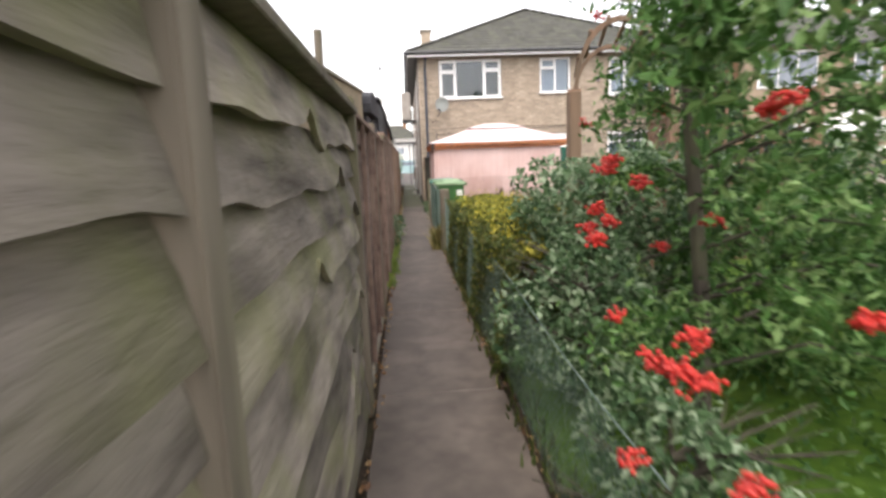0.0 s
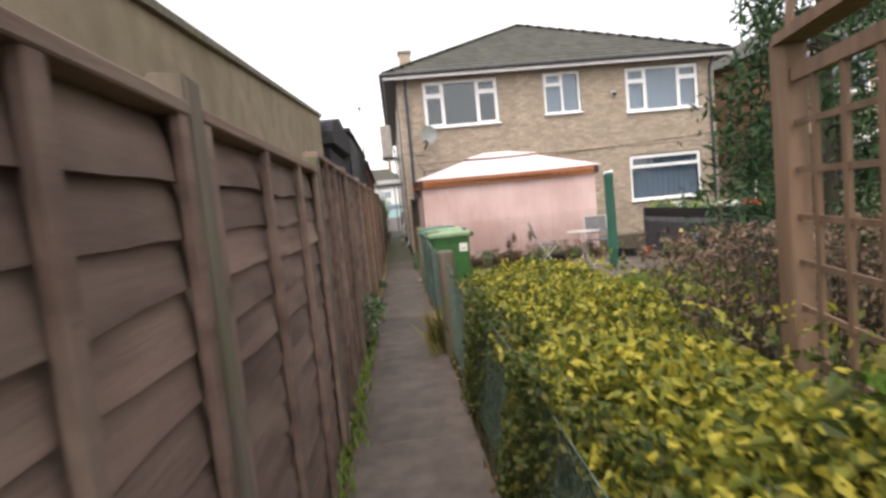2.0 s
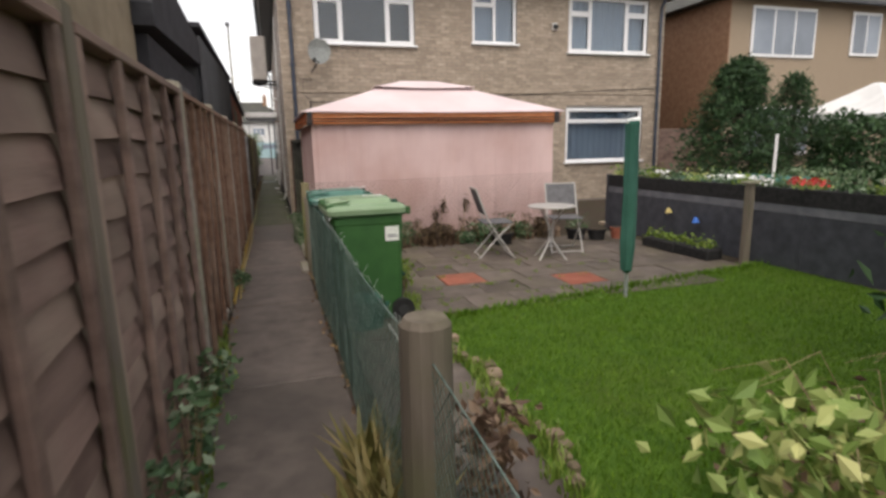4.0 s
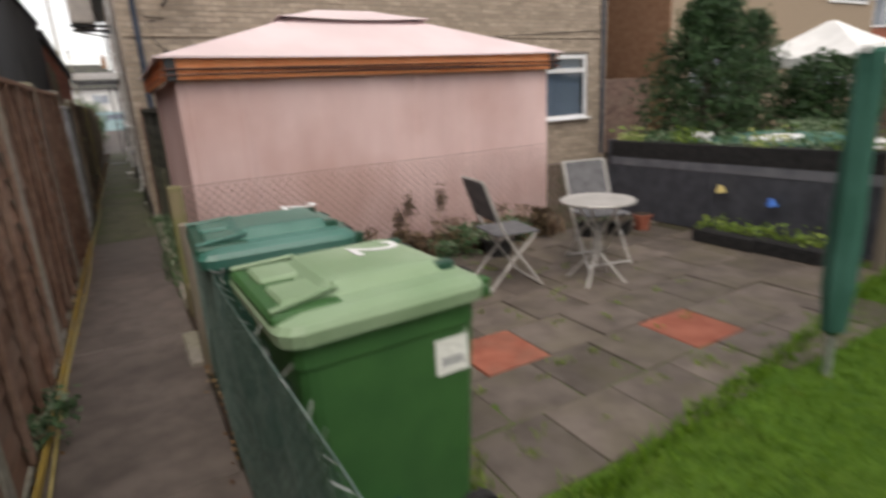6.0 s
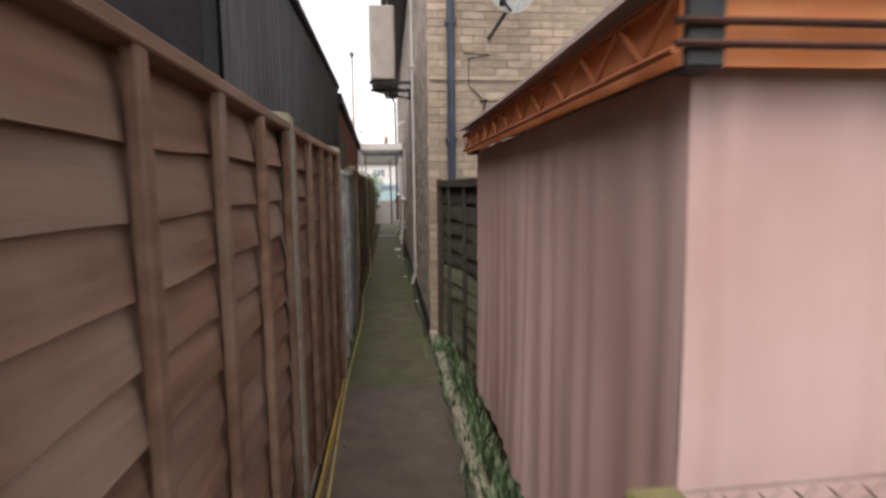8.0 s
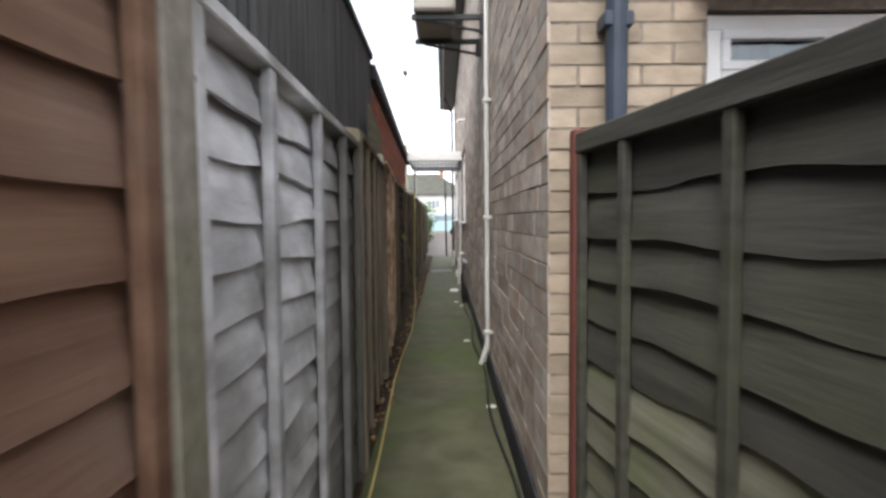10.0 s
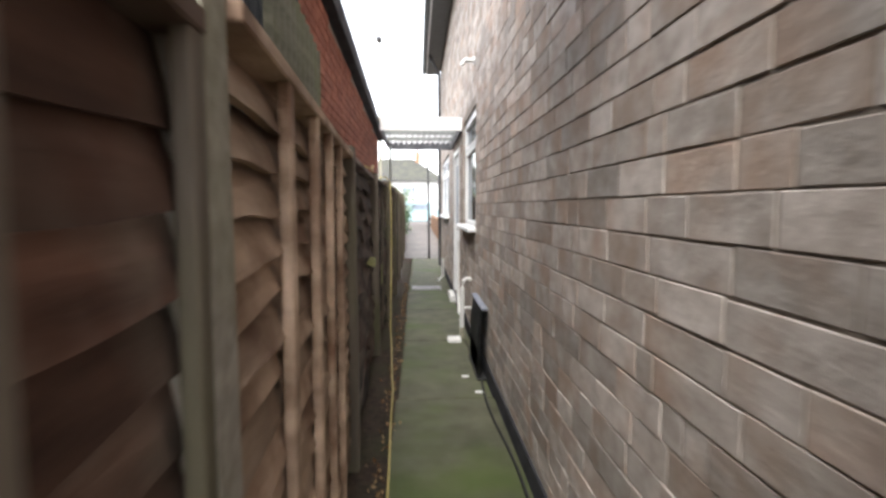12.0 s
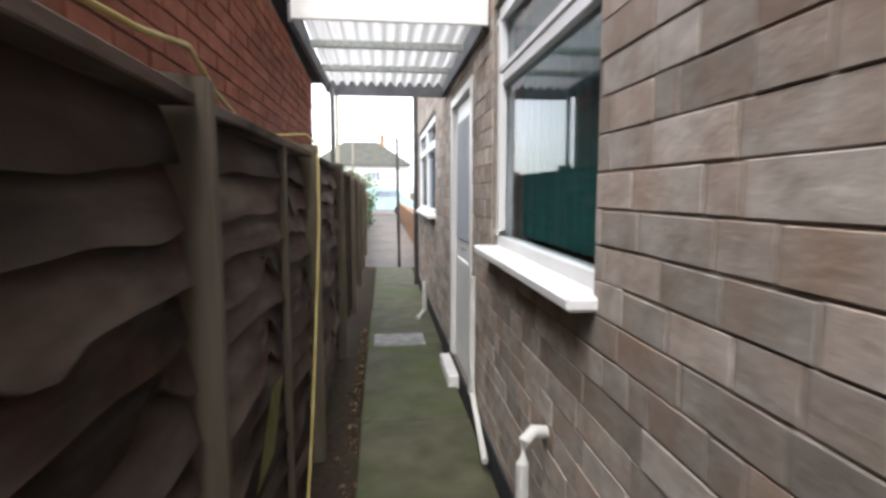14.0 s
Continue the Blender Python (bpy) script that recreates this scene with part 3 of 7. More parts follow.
def fence_post(y, x, z, concrete, slim=False):
    post = thing("fence_post", (x, y, 0), "pale mossy concrete slotted fence post between panels" if concrete else "rough weathered square timber fence post between panels", "fence post", "fence posts along the path")
    bm = bmesh.new()
    w = 0.028 if slim else 0.05 if concrete else 0.045
    vs = box(bm, -0.03, -w, -0.05, 0.12 if y > 24 else 0.105 if y > 23 else 0.075, w, z, 0.0)
    for v in vs[4:]:
        v.co.x += -0.012 if v.co.x > 0 else 0.008
        if v.co.x > 0:
            v.co.z -= 0.012
    bmesh.ops.bevel(bm, geom=list(bm.edges), offset=0.007, segments=2, affect="EDGES")
    part("shaft", bm, M["concrete"] if concrete else M["timber"], post, at=(0, 0, 0))
    return post


SEQ = ["mossy", "mossy", "mossy", "brown", "brown", "brown", "brown", "red", "red", "red", "red", "white", "umber", "tan", "rotten", "rotten", "rotten", "dark", "dark", "dark", "dark"]
for k, (p, q) in enumerate(zip(POSTS, POSTS[1:])):
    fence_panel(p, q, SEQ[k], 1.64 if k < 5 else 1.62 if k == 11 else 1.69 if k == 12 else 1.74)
for k, (y, x) in enumerate(POSTS):
    fence_post(y, x, 1.67 if k < 3 else 1.71 if k < 6 else 1.7 if k == 12 else 1.79, 7 <= k < 14 and k != 12, k >= 15)
gb = bmesh.new()
box(gb, -0.28, 3.2, -0.05, -0.2, 18.0, 0.015, 0.008)
tagged(part("gravel_board", gb, M["concrete"], kind="structure"), "narrow soil-stained concrete kick board under the fence", "edging")


def chain_link(name, a, b, h0, h1, material, label, cell=0.05, r=0.0014):
    """Woven wire: diamond mesh between two points on the ground, its height from h0 to h1."""
    a, b = Vector(a), Vector(b)
    L = (b - a).length
    d = (b - a) / L
    side = Vector((-d.y, d.x, 0))
    vs, fs = [], []

    def wire(p, q):
        t = (q - p).normalized()
        u = t.cross(side).normalized()
        k = len(vs)
        for c in (p, q):
            for ang in (0.0, 2.094, 4.189):
                vs.append(tuple(c + (u * math.cos(ang) + side * math.sin(ang)) * r))
        for m in range(3):
            fs.append((k + m, k + (m + 1) % 3, k + 3 + (m + 1) % 3, k + 3 + m))

    def top(s):
        return h0 + (h1 - h0) * s / L

    n = int(L / cell)
    for i in range(-30, n + 1):
        for sgn in (1, -1):
            s, z = (i * cell, 0.02) if sgn == 1 else ((i + 30) * cell, 0.02)
            s0, s1 = s, s + sgn * 1.5
            z0, z1 = z, z + 1.5
            pts = []
            for m in range(31):
                ss, zz = s0 + (s1 - s0) * m / 30, z0 + (z1 - z0) * m / 30
                if 0 <= ss <= L and 0 <= zz <= top(ss):
                    pts.append((ss, zz))
            if len(pts) > 1:
                p, q = pts[0], pts[-1]
                wob = 0.003 * (1 if sgn == 1 else -1)
                mid = len(pts) // 2
                seq = [pts[0], pts[mid], pts[-1]] if mid else [p, q]
                for (sa, za), (sb, zb) in zip(seq, seq[1:]):
                    if (sa, za) != (sb, zb):
                        wire(a + d * sa + side * (wob + 0.012 * math.sin(sa * 2.3)) + Vector((0, 0, za)), a + d * sb + side * (wob + 0.012 * math.sin(sb * 2.3)) + Vector((0, 0, zb)))
    th = thing(name, tuple(a), label, "fence")
    part("mesh", poly_mesh("mesh", vs, fs), material, th, kind="stuff")
    pts = [a + d * s + side * 0.012 * math.sin(s * 2.3) + Vector((0, 0, top(s))) for s in np.linspace(0, L, int(L * 4) + 2)]
    part("line_wire", rod(pts, 0.003, 5), material, th)
    return th


chain_link("wire_fence", (0.62, 1.2, 0), (0.62, 8.5, 0), 0.61, 0.84, M["wire_green"], "sagging green-coated chain-link fence in front of the shrubs")
chain_link("wire_fence", (0.6, 8.6, 0), (0.6, 13.28, 0), 0.87, 0.88, M["wire_green"], "sagging green chain-link fence between path and lawn")
chain_link("wire_fence", (0.64, 14.5, 0), (4.4, 14.5, 0), 0.93, 0.95, M["wire_brown"], "galvanised chain-link fence in front of the pink gazebo", cell=0.07, r=0.0028)


# green net tied to the wire fence
nt = thing("windbreak_net", (0.605, 10.8, 0), "torn green windbreak net tied to the wire fence", "net")
vs, fs = [], []
n, m = 110, 8
for j in range(m + 1):
    for i in range(n + 1):
        y = 8.75 + 4.1 * i / n
        h = 0.83 + 0.04 * i / n + 0.02 * math.sin(i * 0.9)
        vs.append((0.612 + 0.012 * math.sin(i * 0.5) * math.sin(j * 0.8) + 0.012 * math.sin(y * 2.3), y, 0.02 + (h - 0.02) * j / m))
for j in range(m):
    for i in range(n):
        k = j * (n + 1) + i
        fs.append((k, k + 1, k + n + 2, k + n + 1))
part("netting", poly_mesh("netting", vs, fs), M["net"], nt, smooth=True)
rs_ = random.Random(9)
bm = bmesh.new()
for k in range(46):
    y = 8.7 + 4.2 * k / 46 + rs_.uniform(-0.03, 0.03)
    h = 0.872 + 0.04 * (y - 8.7) / 4.2
    tube(bm, [(0.6, y, h), (0.6 + rs_.uniform(-0.03, 0.03), y + rs_.uniform(-0.02, 0.02), h + rs_.uniform(0.015, 0.04))], 0.0015, 4, False)
part("wire_fringe", bm, M["wire"], nt, kind="stuff")


# ---- the brick house ----
HX0, HX1, HY0, HY1, EAVE = 0.6, 9.72, 19.03, 34.8, 4.88


def brick_boxes(spans, fixed, axis, z0, z1, holes, rg, face=-1, first=0):
    """Rows of stretchers as loose boxes. axis: the way that the wall runs; fixed: its face; holes: (a, b, z0, z1). Returns (a, b, za, zb) per brick."""
    out = []
    course, row = 0.075, 0
    z = z0
    while z + 0.065 <= z1:
        a = spans[0] - (0.1125 if row % 2 else 0.0)
        while a < spans[1]:
            b0, b1 = max(a, spans[0]), min(a + 0.215, spans[1])
            cuts = [(b0, b1)]
            for h in holes:
                if z + 0.065 > h[2] and z < h[3]:
                    cuts = [c for s in cuts for c in ((s[0], min(s[1], h[0])), (max(s[0], h[1]), s[1])) if c[1] - c[0] > 0.03]
            out += [(c0, c1, z, z + 0.0675) for c0, c1 in cuts if c1 - c0 > 0.03]
            a += 0.225
        z += course
        row += 1
    return out


def block_rows(a0, a1, z1, holes, seed):
    """Rows of rough walling blocks of mixed lengths, 0.1 m a course, for the side wall."""
    rg = random.Random(seed)
    out = []
    for row in range(int(z1 / 0.1)):
        z = row * 0.1 - 0.02
        a = a0
        while a < a1 - 0.03:
            b = min(a + rg.choice((0.11, 0.16, 0.22, 0.22, 0.3, 0.3, 0.38)), a1)
            cuts = [(a, b)]
            for h in holes:
                if z + 0.094 > h[2] and z < h[3]:
                    cuts = [c for s in cuts for c in ((s[0], min(s[1], h[0])), (max(s[0], h[1]), s[1])) if c[1] - c[0] > 0.03]
            out += [(c0, c1 - 0.006, z, z + 0.0945) for c0, c1 in cuts]
            a = b
    return out


def brick_mesh(name, bricks, fixed, axis, rg, depth=0.008, rough=0.0):
    """The bricks in one mesh, each its own island, standing proud of the mortar."""
    n = len(bricks)
    arr = np.array(bricks)
    r = np.random.default_rng(rg)
    out = fixed - r.uniform(-0.002, 0.003, n)
    vs = np.zeros((n, 8, 3))
    u, w, f = (0, 2, 1) if axis == "x" else (1, 2, 0)
    for k, (iu, iz, near) in enumerate(((0, 2, 1), (1, 2, 1), (1, 3, 1), (0, 3, 1), (0, 2, 0), (1, 2, 0), (1, 3, 0), (0, 3, 0))):
        inset = 0.0015 if near else 0.0
        vs[:, k, u] = arr[:, iu] + (inset if iu == 0 else -inset) + r.uniform(-0.001, 0.001, n)
        vs[:, k, w] = arr[:, iz] + (inset if iz == 2 else -inset) + r.uniform(-rough, rough, n)
        vs[:, k, f] = out if near else fixed + depth
    i = np.arange(n)[:, None] * 8
    q = [(0, 3, 2, 1), (0, 1, 5, 4), (1, 2, 6, 5), (2, 3, 7, 6), (3, 0, 4, 7)]
    fs = np.concatenate([i + np.array(t) for t in q])
    me = bpy.data.meshes.new(name)
    me.from_pydata(vs.reshape(-1, 3).tolist(), [], fs.tolist())
    me.update()
    return me


REAR_HOLES = [(1.17, 3.1, 0.95, 1.99), (1.29, 3.39, 3.46, 4.72), (4.7, 5.76, 3.56, 4.72), (7.08, 9.25, 3.43, 4.68), (7.06, 9.2, 0.9, 2.2), (4.94, 5.8, 1.0, 2.2)]
SIDE_HOLES = [(26.36, 27.85, 1.22, 2.5), (28.5, 29.62, 0.1, 2.3), (31.1, 34.1, 1.25, 2.45)]


def wall_with_holes(name, axis, fixed, thick, a, b, z0, z1, holes, material, label):
    """A solid wall with its openings left out, built of plain blocks between the openings."""
    bm = bmesh.new()
    cuts = sorted({a, b, *[h[0] for h in holes], *[h[1] for h in holes]})
    for c0, c1 in zip(cuts, cuts[1:]):
        col = sorted([(h[2], h[3]) for h in holes if h[0] <= c0 and h[1] >= c1])
        z = z0
        for h0, h1 in col + [(z1, z1)]:
            if h0 > z:
                if axis == "x":
                    box(bm, c0, fixed, z, c1, fixed + thick, h0)
                else:
                    box(bm, fixed, c0, z, fixed + thick, c1, h0)
            z = h1
    return tagged(part(name, bm, material, kind="structure"), label, "wall")


wall_rear = wall_with_holes("wall_rear", "x", HY0 + 0.004, 0.25, HX0 + 0.01, HX1, -0.05, EAVE, REAR_HOLES, M["mortar"], "two-storey house rear wall of buff brick with white windows")
wall_side = wall_with_holes("wall_side", "y", HX0 + 0.003, 0.25, HY0 + 0.26, HY1, -0.05, EAVE, SIDE_HOLES, M["mortar"], "long house side wall of rough buff brick beside the path")
for nm, bm_ in (("wall_far", slab(HX0 + 0.26, HY1 - 0.25, -0.05, HX1, HY1, EAVE)), ("wall_east", slab(HX1 - 0.24, HY0 + 0.26, -0.05, HX1, HY1 - 0.25, EAVE))):
    tagged(part(nm, bm_, M["brick_rust"], kind="structure"), "plain brick wall closing the house", "wall")
# slabs added behind the windows, interior shade painted into their colour
tagged(part("ceiling", slab(HX0 + 0.3, HY0 + 0.3, 4.6, HX1 - 0.3, HY1 - 0.3, 4.7), M["room"], kind="structure"), "plain dark ceiling slab added inside the house", "ceiling")
tagged(part("floor", slab(HX0 + 0.3, HY0 + 0.3, 2.5, HX1 - 0.3, HY1 - 0.3, 2.62), M["room"], kind="structure"), "plain dark floor slab added inside the house", "floor")

rear = brick_boxes((HX0, HX1), HY0, "x", 0.0, EAVE, REAR_HOLES, 1)
side = block_rows(HY0, HY1, EAVE, SIDE_HOLES, 2)
part("bricks", brick_mesh("bricks", rear, HY0, "x", 3), M["brick_warm"], wall_rear, kind="stuff")
near = [b for b in side if 19.5 < b[0] < 26.3 and 0.9 < b[2] < 2.15]
near = sorted(near, key=lambda b: abs(b[2] - 1.45))[:300]
near_set = set(near)
rest = [b for b in side if b not in near_set]
part("bricks", brick_mesh("bricks", rest, HX0, "y", 4, rough=0.003), M["brick"], wall_side, kind="stuff")
bands = bmesh.new()
box(bands, HX0 + 0.02, HY0 - 0.02, 2.5, HX1, HY0 + 0.004, 2.54, 0.004)
tagged(part("string_course", bands, M["brick_warm"], kind="structure"), "narrow projecting brick course between storeys", "trim")

# roof
def hip_roof(name, x0, y0, x1, y1, z, rise, over, label, material, inset=None):
    X0, Y0, X1, Y1 = x0 - over, y0 - over, x1 + over, y1 + over
    w = (X1 - X0) / 2
    a = inset or w * 0.95
    rf = thing(name, (X0, Y0, z), label, "roof", kind="structure")
    bm = bmesh.new()
    c = [bm.verts.new(p) for p in ((X0, Y0, z), (X1, Y0, z), (X1, Y1, z), (X0, Y1, z))]
    r = [bm.verts.new(p) for p in ((X0 + w, Y0 + a, z + rise), (X0 + w, max(Y0 + a + 0.1, Y1 - a), z + rise))]
    for f in ((c[0], c[1], r[0]), (c[1], c[2], r[1], r[0]), (c[2], c[3], r[1]), (c[3], c[0], r[0], r[1]), (c[3], c[2], c[1], c[0])):
        bm.faces.new(f)
    part("slope", bm, material, rf)
    tv, tf = [], []
    rows = int(a / 0.27)
    for face in ("s", "w", "e"):
        for k in range(rows):
            t0, t1 = k / rows, min((k + 1.15) / rows, 1)
            n = 0
            if face == "s":
                xa, xb = X0 + w * t0, X1 - w * t0
                n = max(1, int((xb - xa) / 0.3))
                for m in range(n):
                    u0, u1 = xa + (xb - xa) * m / n + 0.006, xa + (xb - xa) * (m + 1) / n - 0.006
                    i = len(tv)
                    tv += [(u0, Y0 + a * t0, z + rise * t0 + 0.035), (u1, Y0 + a * t0, z + rise * t0 + 0.035), (u1, Y0 + a * t1, z + rise * t1 + 0.008), (u0, Y0 + a * t1, z + rise * t1 + 0.008), (u0, Y0 + a * t0, z + rise * t0 + 0.005), (u1, Y0 + a * t0, z + rise * t0 + 0.005)]
                    tf += [(i, i + 1, i + 2, i + 3), (i + 4, i + 5, i + 1, i)]
            else:
                sx, dx = (X0, 1) if face == "w" else (X1, -1)
                ya, yb = Y0 + a * t0, Y1 - a * t0
                n = max(1, int((yb - ya) / 0.6))
                for m in range(n):
                    u0, u1 = ya + (yb - ya) * m / n + 0.006, ya + (yb - ya) * (m + 1) / n - 0.006
                    i = len(tv)
                    tv += [(sx + dx * w * t0, u0, z + rise * t0 + 0.035), (sx + dx * w * t0, u1, z + rise * t0 + 0.035), (sx + dx * w * t1, u1, z + rise * t1 + 0.008), (sx + dx * w * t1, u0, z + rise * t1 + 0.008)]
                    tf.append((i, i + 1, i + 2, i + 3) if dx < 0 else (i + 3, i + 2, i + 1, i))
    part("tiles", poly_mesh("tiles", tv, tf), material, rf, kind="stuff")
    bm = bmesh.new()
    tube(bm, [(X0 + 0.02, Y0 + 0.02, z + 0.03), (X0 + w, Y0 + a, z + rise + 0.03)], 0.06, 6)
    tube(bm, [(X1 - 0.02, Y0 + 0.02, z + 0.03), (X0 + w, Y0 + a, z + rise + 0.03)], 0.06, 6)
    tube(bm, [(X0 + w, Y0 + a, z + rise + 0.03), (X0 + w, max(Y0 + a + 0.1, Y1 - a), z + rise + 0.03)], 0.07, 6)
    part("hip_tiles", bm, material, rf)
    bm = bmesh.new()
    for q in ((X0, Y0, X1, Y0 + 0.02), (X0, Y0 + 0.02, X0 + 0.02, Y1), (X1 - 0.02, Y0 + 0.02, X1, Y1)):
        box(bm, q[0], q[1], z - 0.16, q[2], q[3], z - 0.01)
    part("fascia", bm, M["upvc"], rf)
    bm = bmesh.new()
    tube(bm, [(X0 - 0.04, Y0 - 0.05, z - 0.03), (X1 + 0.04, Y0 - 0.05, z - 0.03)], 0.055, 8)
    tube(bm, [(X0 - 0.05, Y0 - 0.04, z - 0.03), (X0 - 0.05, Y1 + 0.04, z - 0.03)], 0.055, 8)
    part("gutter", bm, M["dark_plastic"], rf)
    bm = bmesh.new()
    box(bm, X0 + 0.021, Y0 + 0.021, z - 0.1, X1 - 0.021, y0 - 0.01, z - 0.07)
    box(bm, X0 + 0.021, y0 - 0.01, z - 0.1, x0 - 0.01, Y1, z - 0.07)
    part("soffit", bm, M["dark_plastic"], rf)
    return rf


hip_roof("roof", HX0, HY0, HX1, HY1, EAVE + 0.05, 2.42, 0.36, "shallow hipped roof of dark grey-green concrete tiles", M["tile"])
ch = thing("chimney", (1.0, 21.3, 4.9), "short square buff brick chimney stack with a pot", "chimney")
part("stack", slab(0.82, 21.1, 4.9, 1.17, 21.5, 6.1, 0.01), M["brick_warm"], ch)
part("cap", slab(0.78, 21.06, 6.1, 1.21, 21.54, 6.18, 0.01), M["concrete"], ch)


def window(name, place, rot, w, h, bays, top_lights, label, backing, sill=True):
    """A white plastic window, seen from outside: its outer face is local -y, its lower near corner the origin. bays: shares of the width; top_lights: for each bay the share of the height above its transom, or 0."""
    win = thing(name, place, label, "window", kind="structure")
    win.rotation_euler.z = rot
    f = 0.055
    bm = bmesh.new()
    box(bm, 0, 0.03, 0, w, 0.1, f, 0.004)
    box(bm, 0, 0.03, h - f, w, 0.1, h, 0.004)
    box(bm, 0, 0.03, f, f, 0.1, h - f, 0.004)
    box(bm, w - f, 0.03, f, w, 0.1, h - f, 0.004)
    part("window_frame", bm, M["upvc"], win, at=(0, 0, 0))
    x = 0.0
    for k, (share, tl) in enumerate(zip(bays, top_lights)):
        x1 = x + w * share
        if k:
            part("mullion", slab(x - 0.03, 0.028, f, x + 0.03, 0.098, h - f, 0.004), M["upvc"], win, at=(0, 0, 0))
        a, b = (x + (f if k == 0 else 0.03)), (x1 - (f if k == len(bays) - 1 else 0.03))
        spans = [(f, h - f)]
        if tl:
            zt = h * (1 - tl)
            part("transom", slab(a, 0.028, zt - 0.028, b, 0.098, zt + 0.028, 0.004), M["upvc"], win, at=(0, 0, 0))
            spans = [(f, zt - 0.028), (zt + 0.028, h - f)]
        for z0, z1 in spans:
            if len(bays) > 1 and share < 0.45 or tl and z0 > f:
                bm = bmesh.new()
                g = 0.032
                box(bm, a, 0.02, z0, b, 0.06, z0 + g, 0.003)
                box(bm, a, 0.02, z1 - g, b, 0.06, z1, 0.003)
                box(bm, a, 0.02, z0 + g, a + g, 0.06, z1 - g, 0.003)
                box(bm, b - g, 0.02, z0 + g, b, 0.06, z1 - g, 0.003)
                part("casement", bm, M["upvc"], win, at=(0, 0, 0))
            pane = part("pane", slab(a, 0.06, z0, b, 0.066, z1), M["glass"], win, at=(0, 0, 0))
            pane.visible_shadow = False
        x = x1
    if sill:
        part("window_sill", slab(-0.05, -0.09, -0.045, w + 0.05, 0.1, 0.0, 0.01), M["upvc"], win, at=(0, 0, 0))
    if backing:
        n = 60
        vs, fs = [], []
        for i in range(n + 1):
            u = 0.06 + (w - 0.12) * i / n
            d = 0.16 + 0.015 * math.sin(i * 1.3)
            vs += [(u, d, 0.06), (u, d, h - 0.06)]
        for i in range(n):
            fs.append((2 * i, 2 * i + 2, 2 * i + 3, 2 * i + 1))
        part("curtain", poly_mesh("curtain", vs, fs), backing, win, at=(0, 0, 0))
    return win


W3 = (0.26, 0.46, 0.28)
window("window_1", (1.3, HY0, 3.47), 0, 2.08, 1.24, W3, (0.3, 0, 0.28), "wide white upstairs window with dark open side light", None)
window("window_2", (4.71, HY0, 3.57), 0, 1.04, 1.14, (0.5, 0.5), (0.3, 0), "small white two-light upstairs window with pale blind", M["blind"])
window("window_3", (7.09, HY0, 3.44), 0, 2.15, 1.23, (0.27, 0.45, 0.28), (0.3, 0, 0.28), "wide white upstairs window with pale curtains", M["blind"])
window("window_4", (7.07, HY0, 0.91), 0, 2.12, 1.28, (1.0,), (0.26,), "white downstairs window with grey net curtain", M["curtain"])
window("window_5", (4.95, HY0, 1.01), 0, 0.84, 1.18, (1.0,), (0.26,), "white downstairs window half hidden behind the gazebo", M["blind"])
window("window_4", (1.18, HY0, 0.96), 0, 1.91, 1.02, (0.5, 0.5), (0.22, 0.22), "white downstairs window beside the gazebo with pale blinds", M["blind"])
window("window_6", (HX0, 27.84, 1.23), -math.pi / 2, 1.47, 1.26, (0.0001, 0.9999), (0, 0.3), "white kitchen window with a dark green blind", M["glass_green"])
window("window_7", (HX0, 34.09, 1.26), -math.pi / 2, 2.98, 1.18, (0.5, 0.5), (0.3, 0.3), "white side window beyond the door", M["blind"])

# side door under the canopy
door = thing("door_1", (HX0, 28.52, 0.1), "white plastic back door with frame, shut", "door", kind="structure")
bm = bmesh.new()
box(bm, HX0 - 0.01, 28.51, 0.1, HX0 + 0.09, 28.58, 2.29, 0.005)
box(bm, HX0 - 0.01, 29.54, 0.1, HX0 + 0.09, 29.61, 2.29, 0.005)
box(bm, HX0 - 0.01, 28.58, 2.22, HX0 + 0.09, 29.54, 2.29, 0.005)
part("door_frame", bm, M["upvc"], door)
part("door_leaf", slab(HX0 + 0.03, 28.58, 0.12, HX0 + 0.08, 29.54, 2.22, 0.004), M["upvc"], door)
part("panel", slab(HX0 + 0.02, 28.72, 0.3, HX0 + 0.04, 29.4, 1.0, 0.01), M["upvc"], door)
part("panel", slab(HX0 + 0.02, 28.72, 1.15, HX0 + 0.04, 29.4, 2.08, 0.01), M["blind"], door)
part("door_handle", rod([(HX0 - 0.02, 28.66, 1.12), (HX0 - 0.02, 28.78, 1.12)], 0.01), M["wire"], door)
part("door_step", slab(HX0 - 0.1, 29.0, -0.02, HX0 - 0.002, 29.62, 0.09, 0.01), M["white_paint"], door)


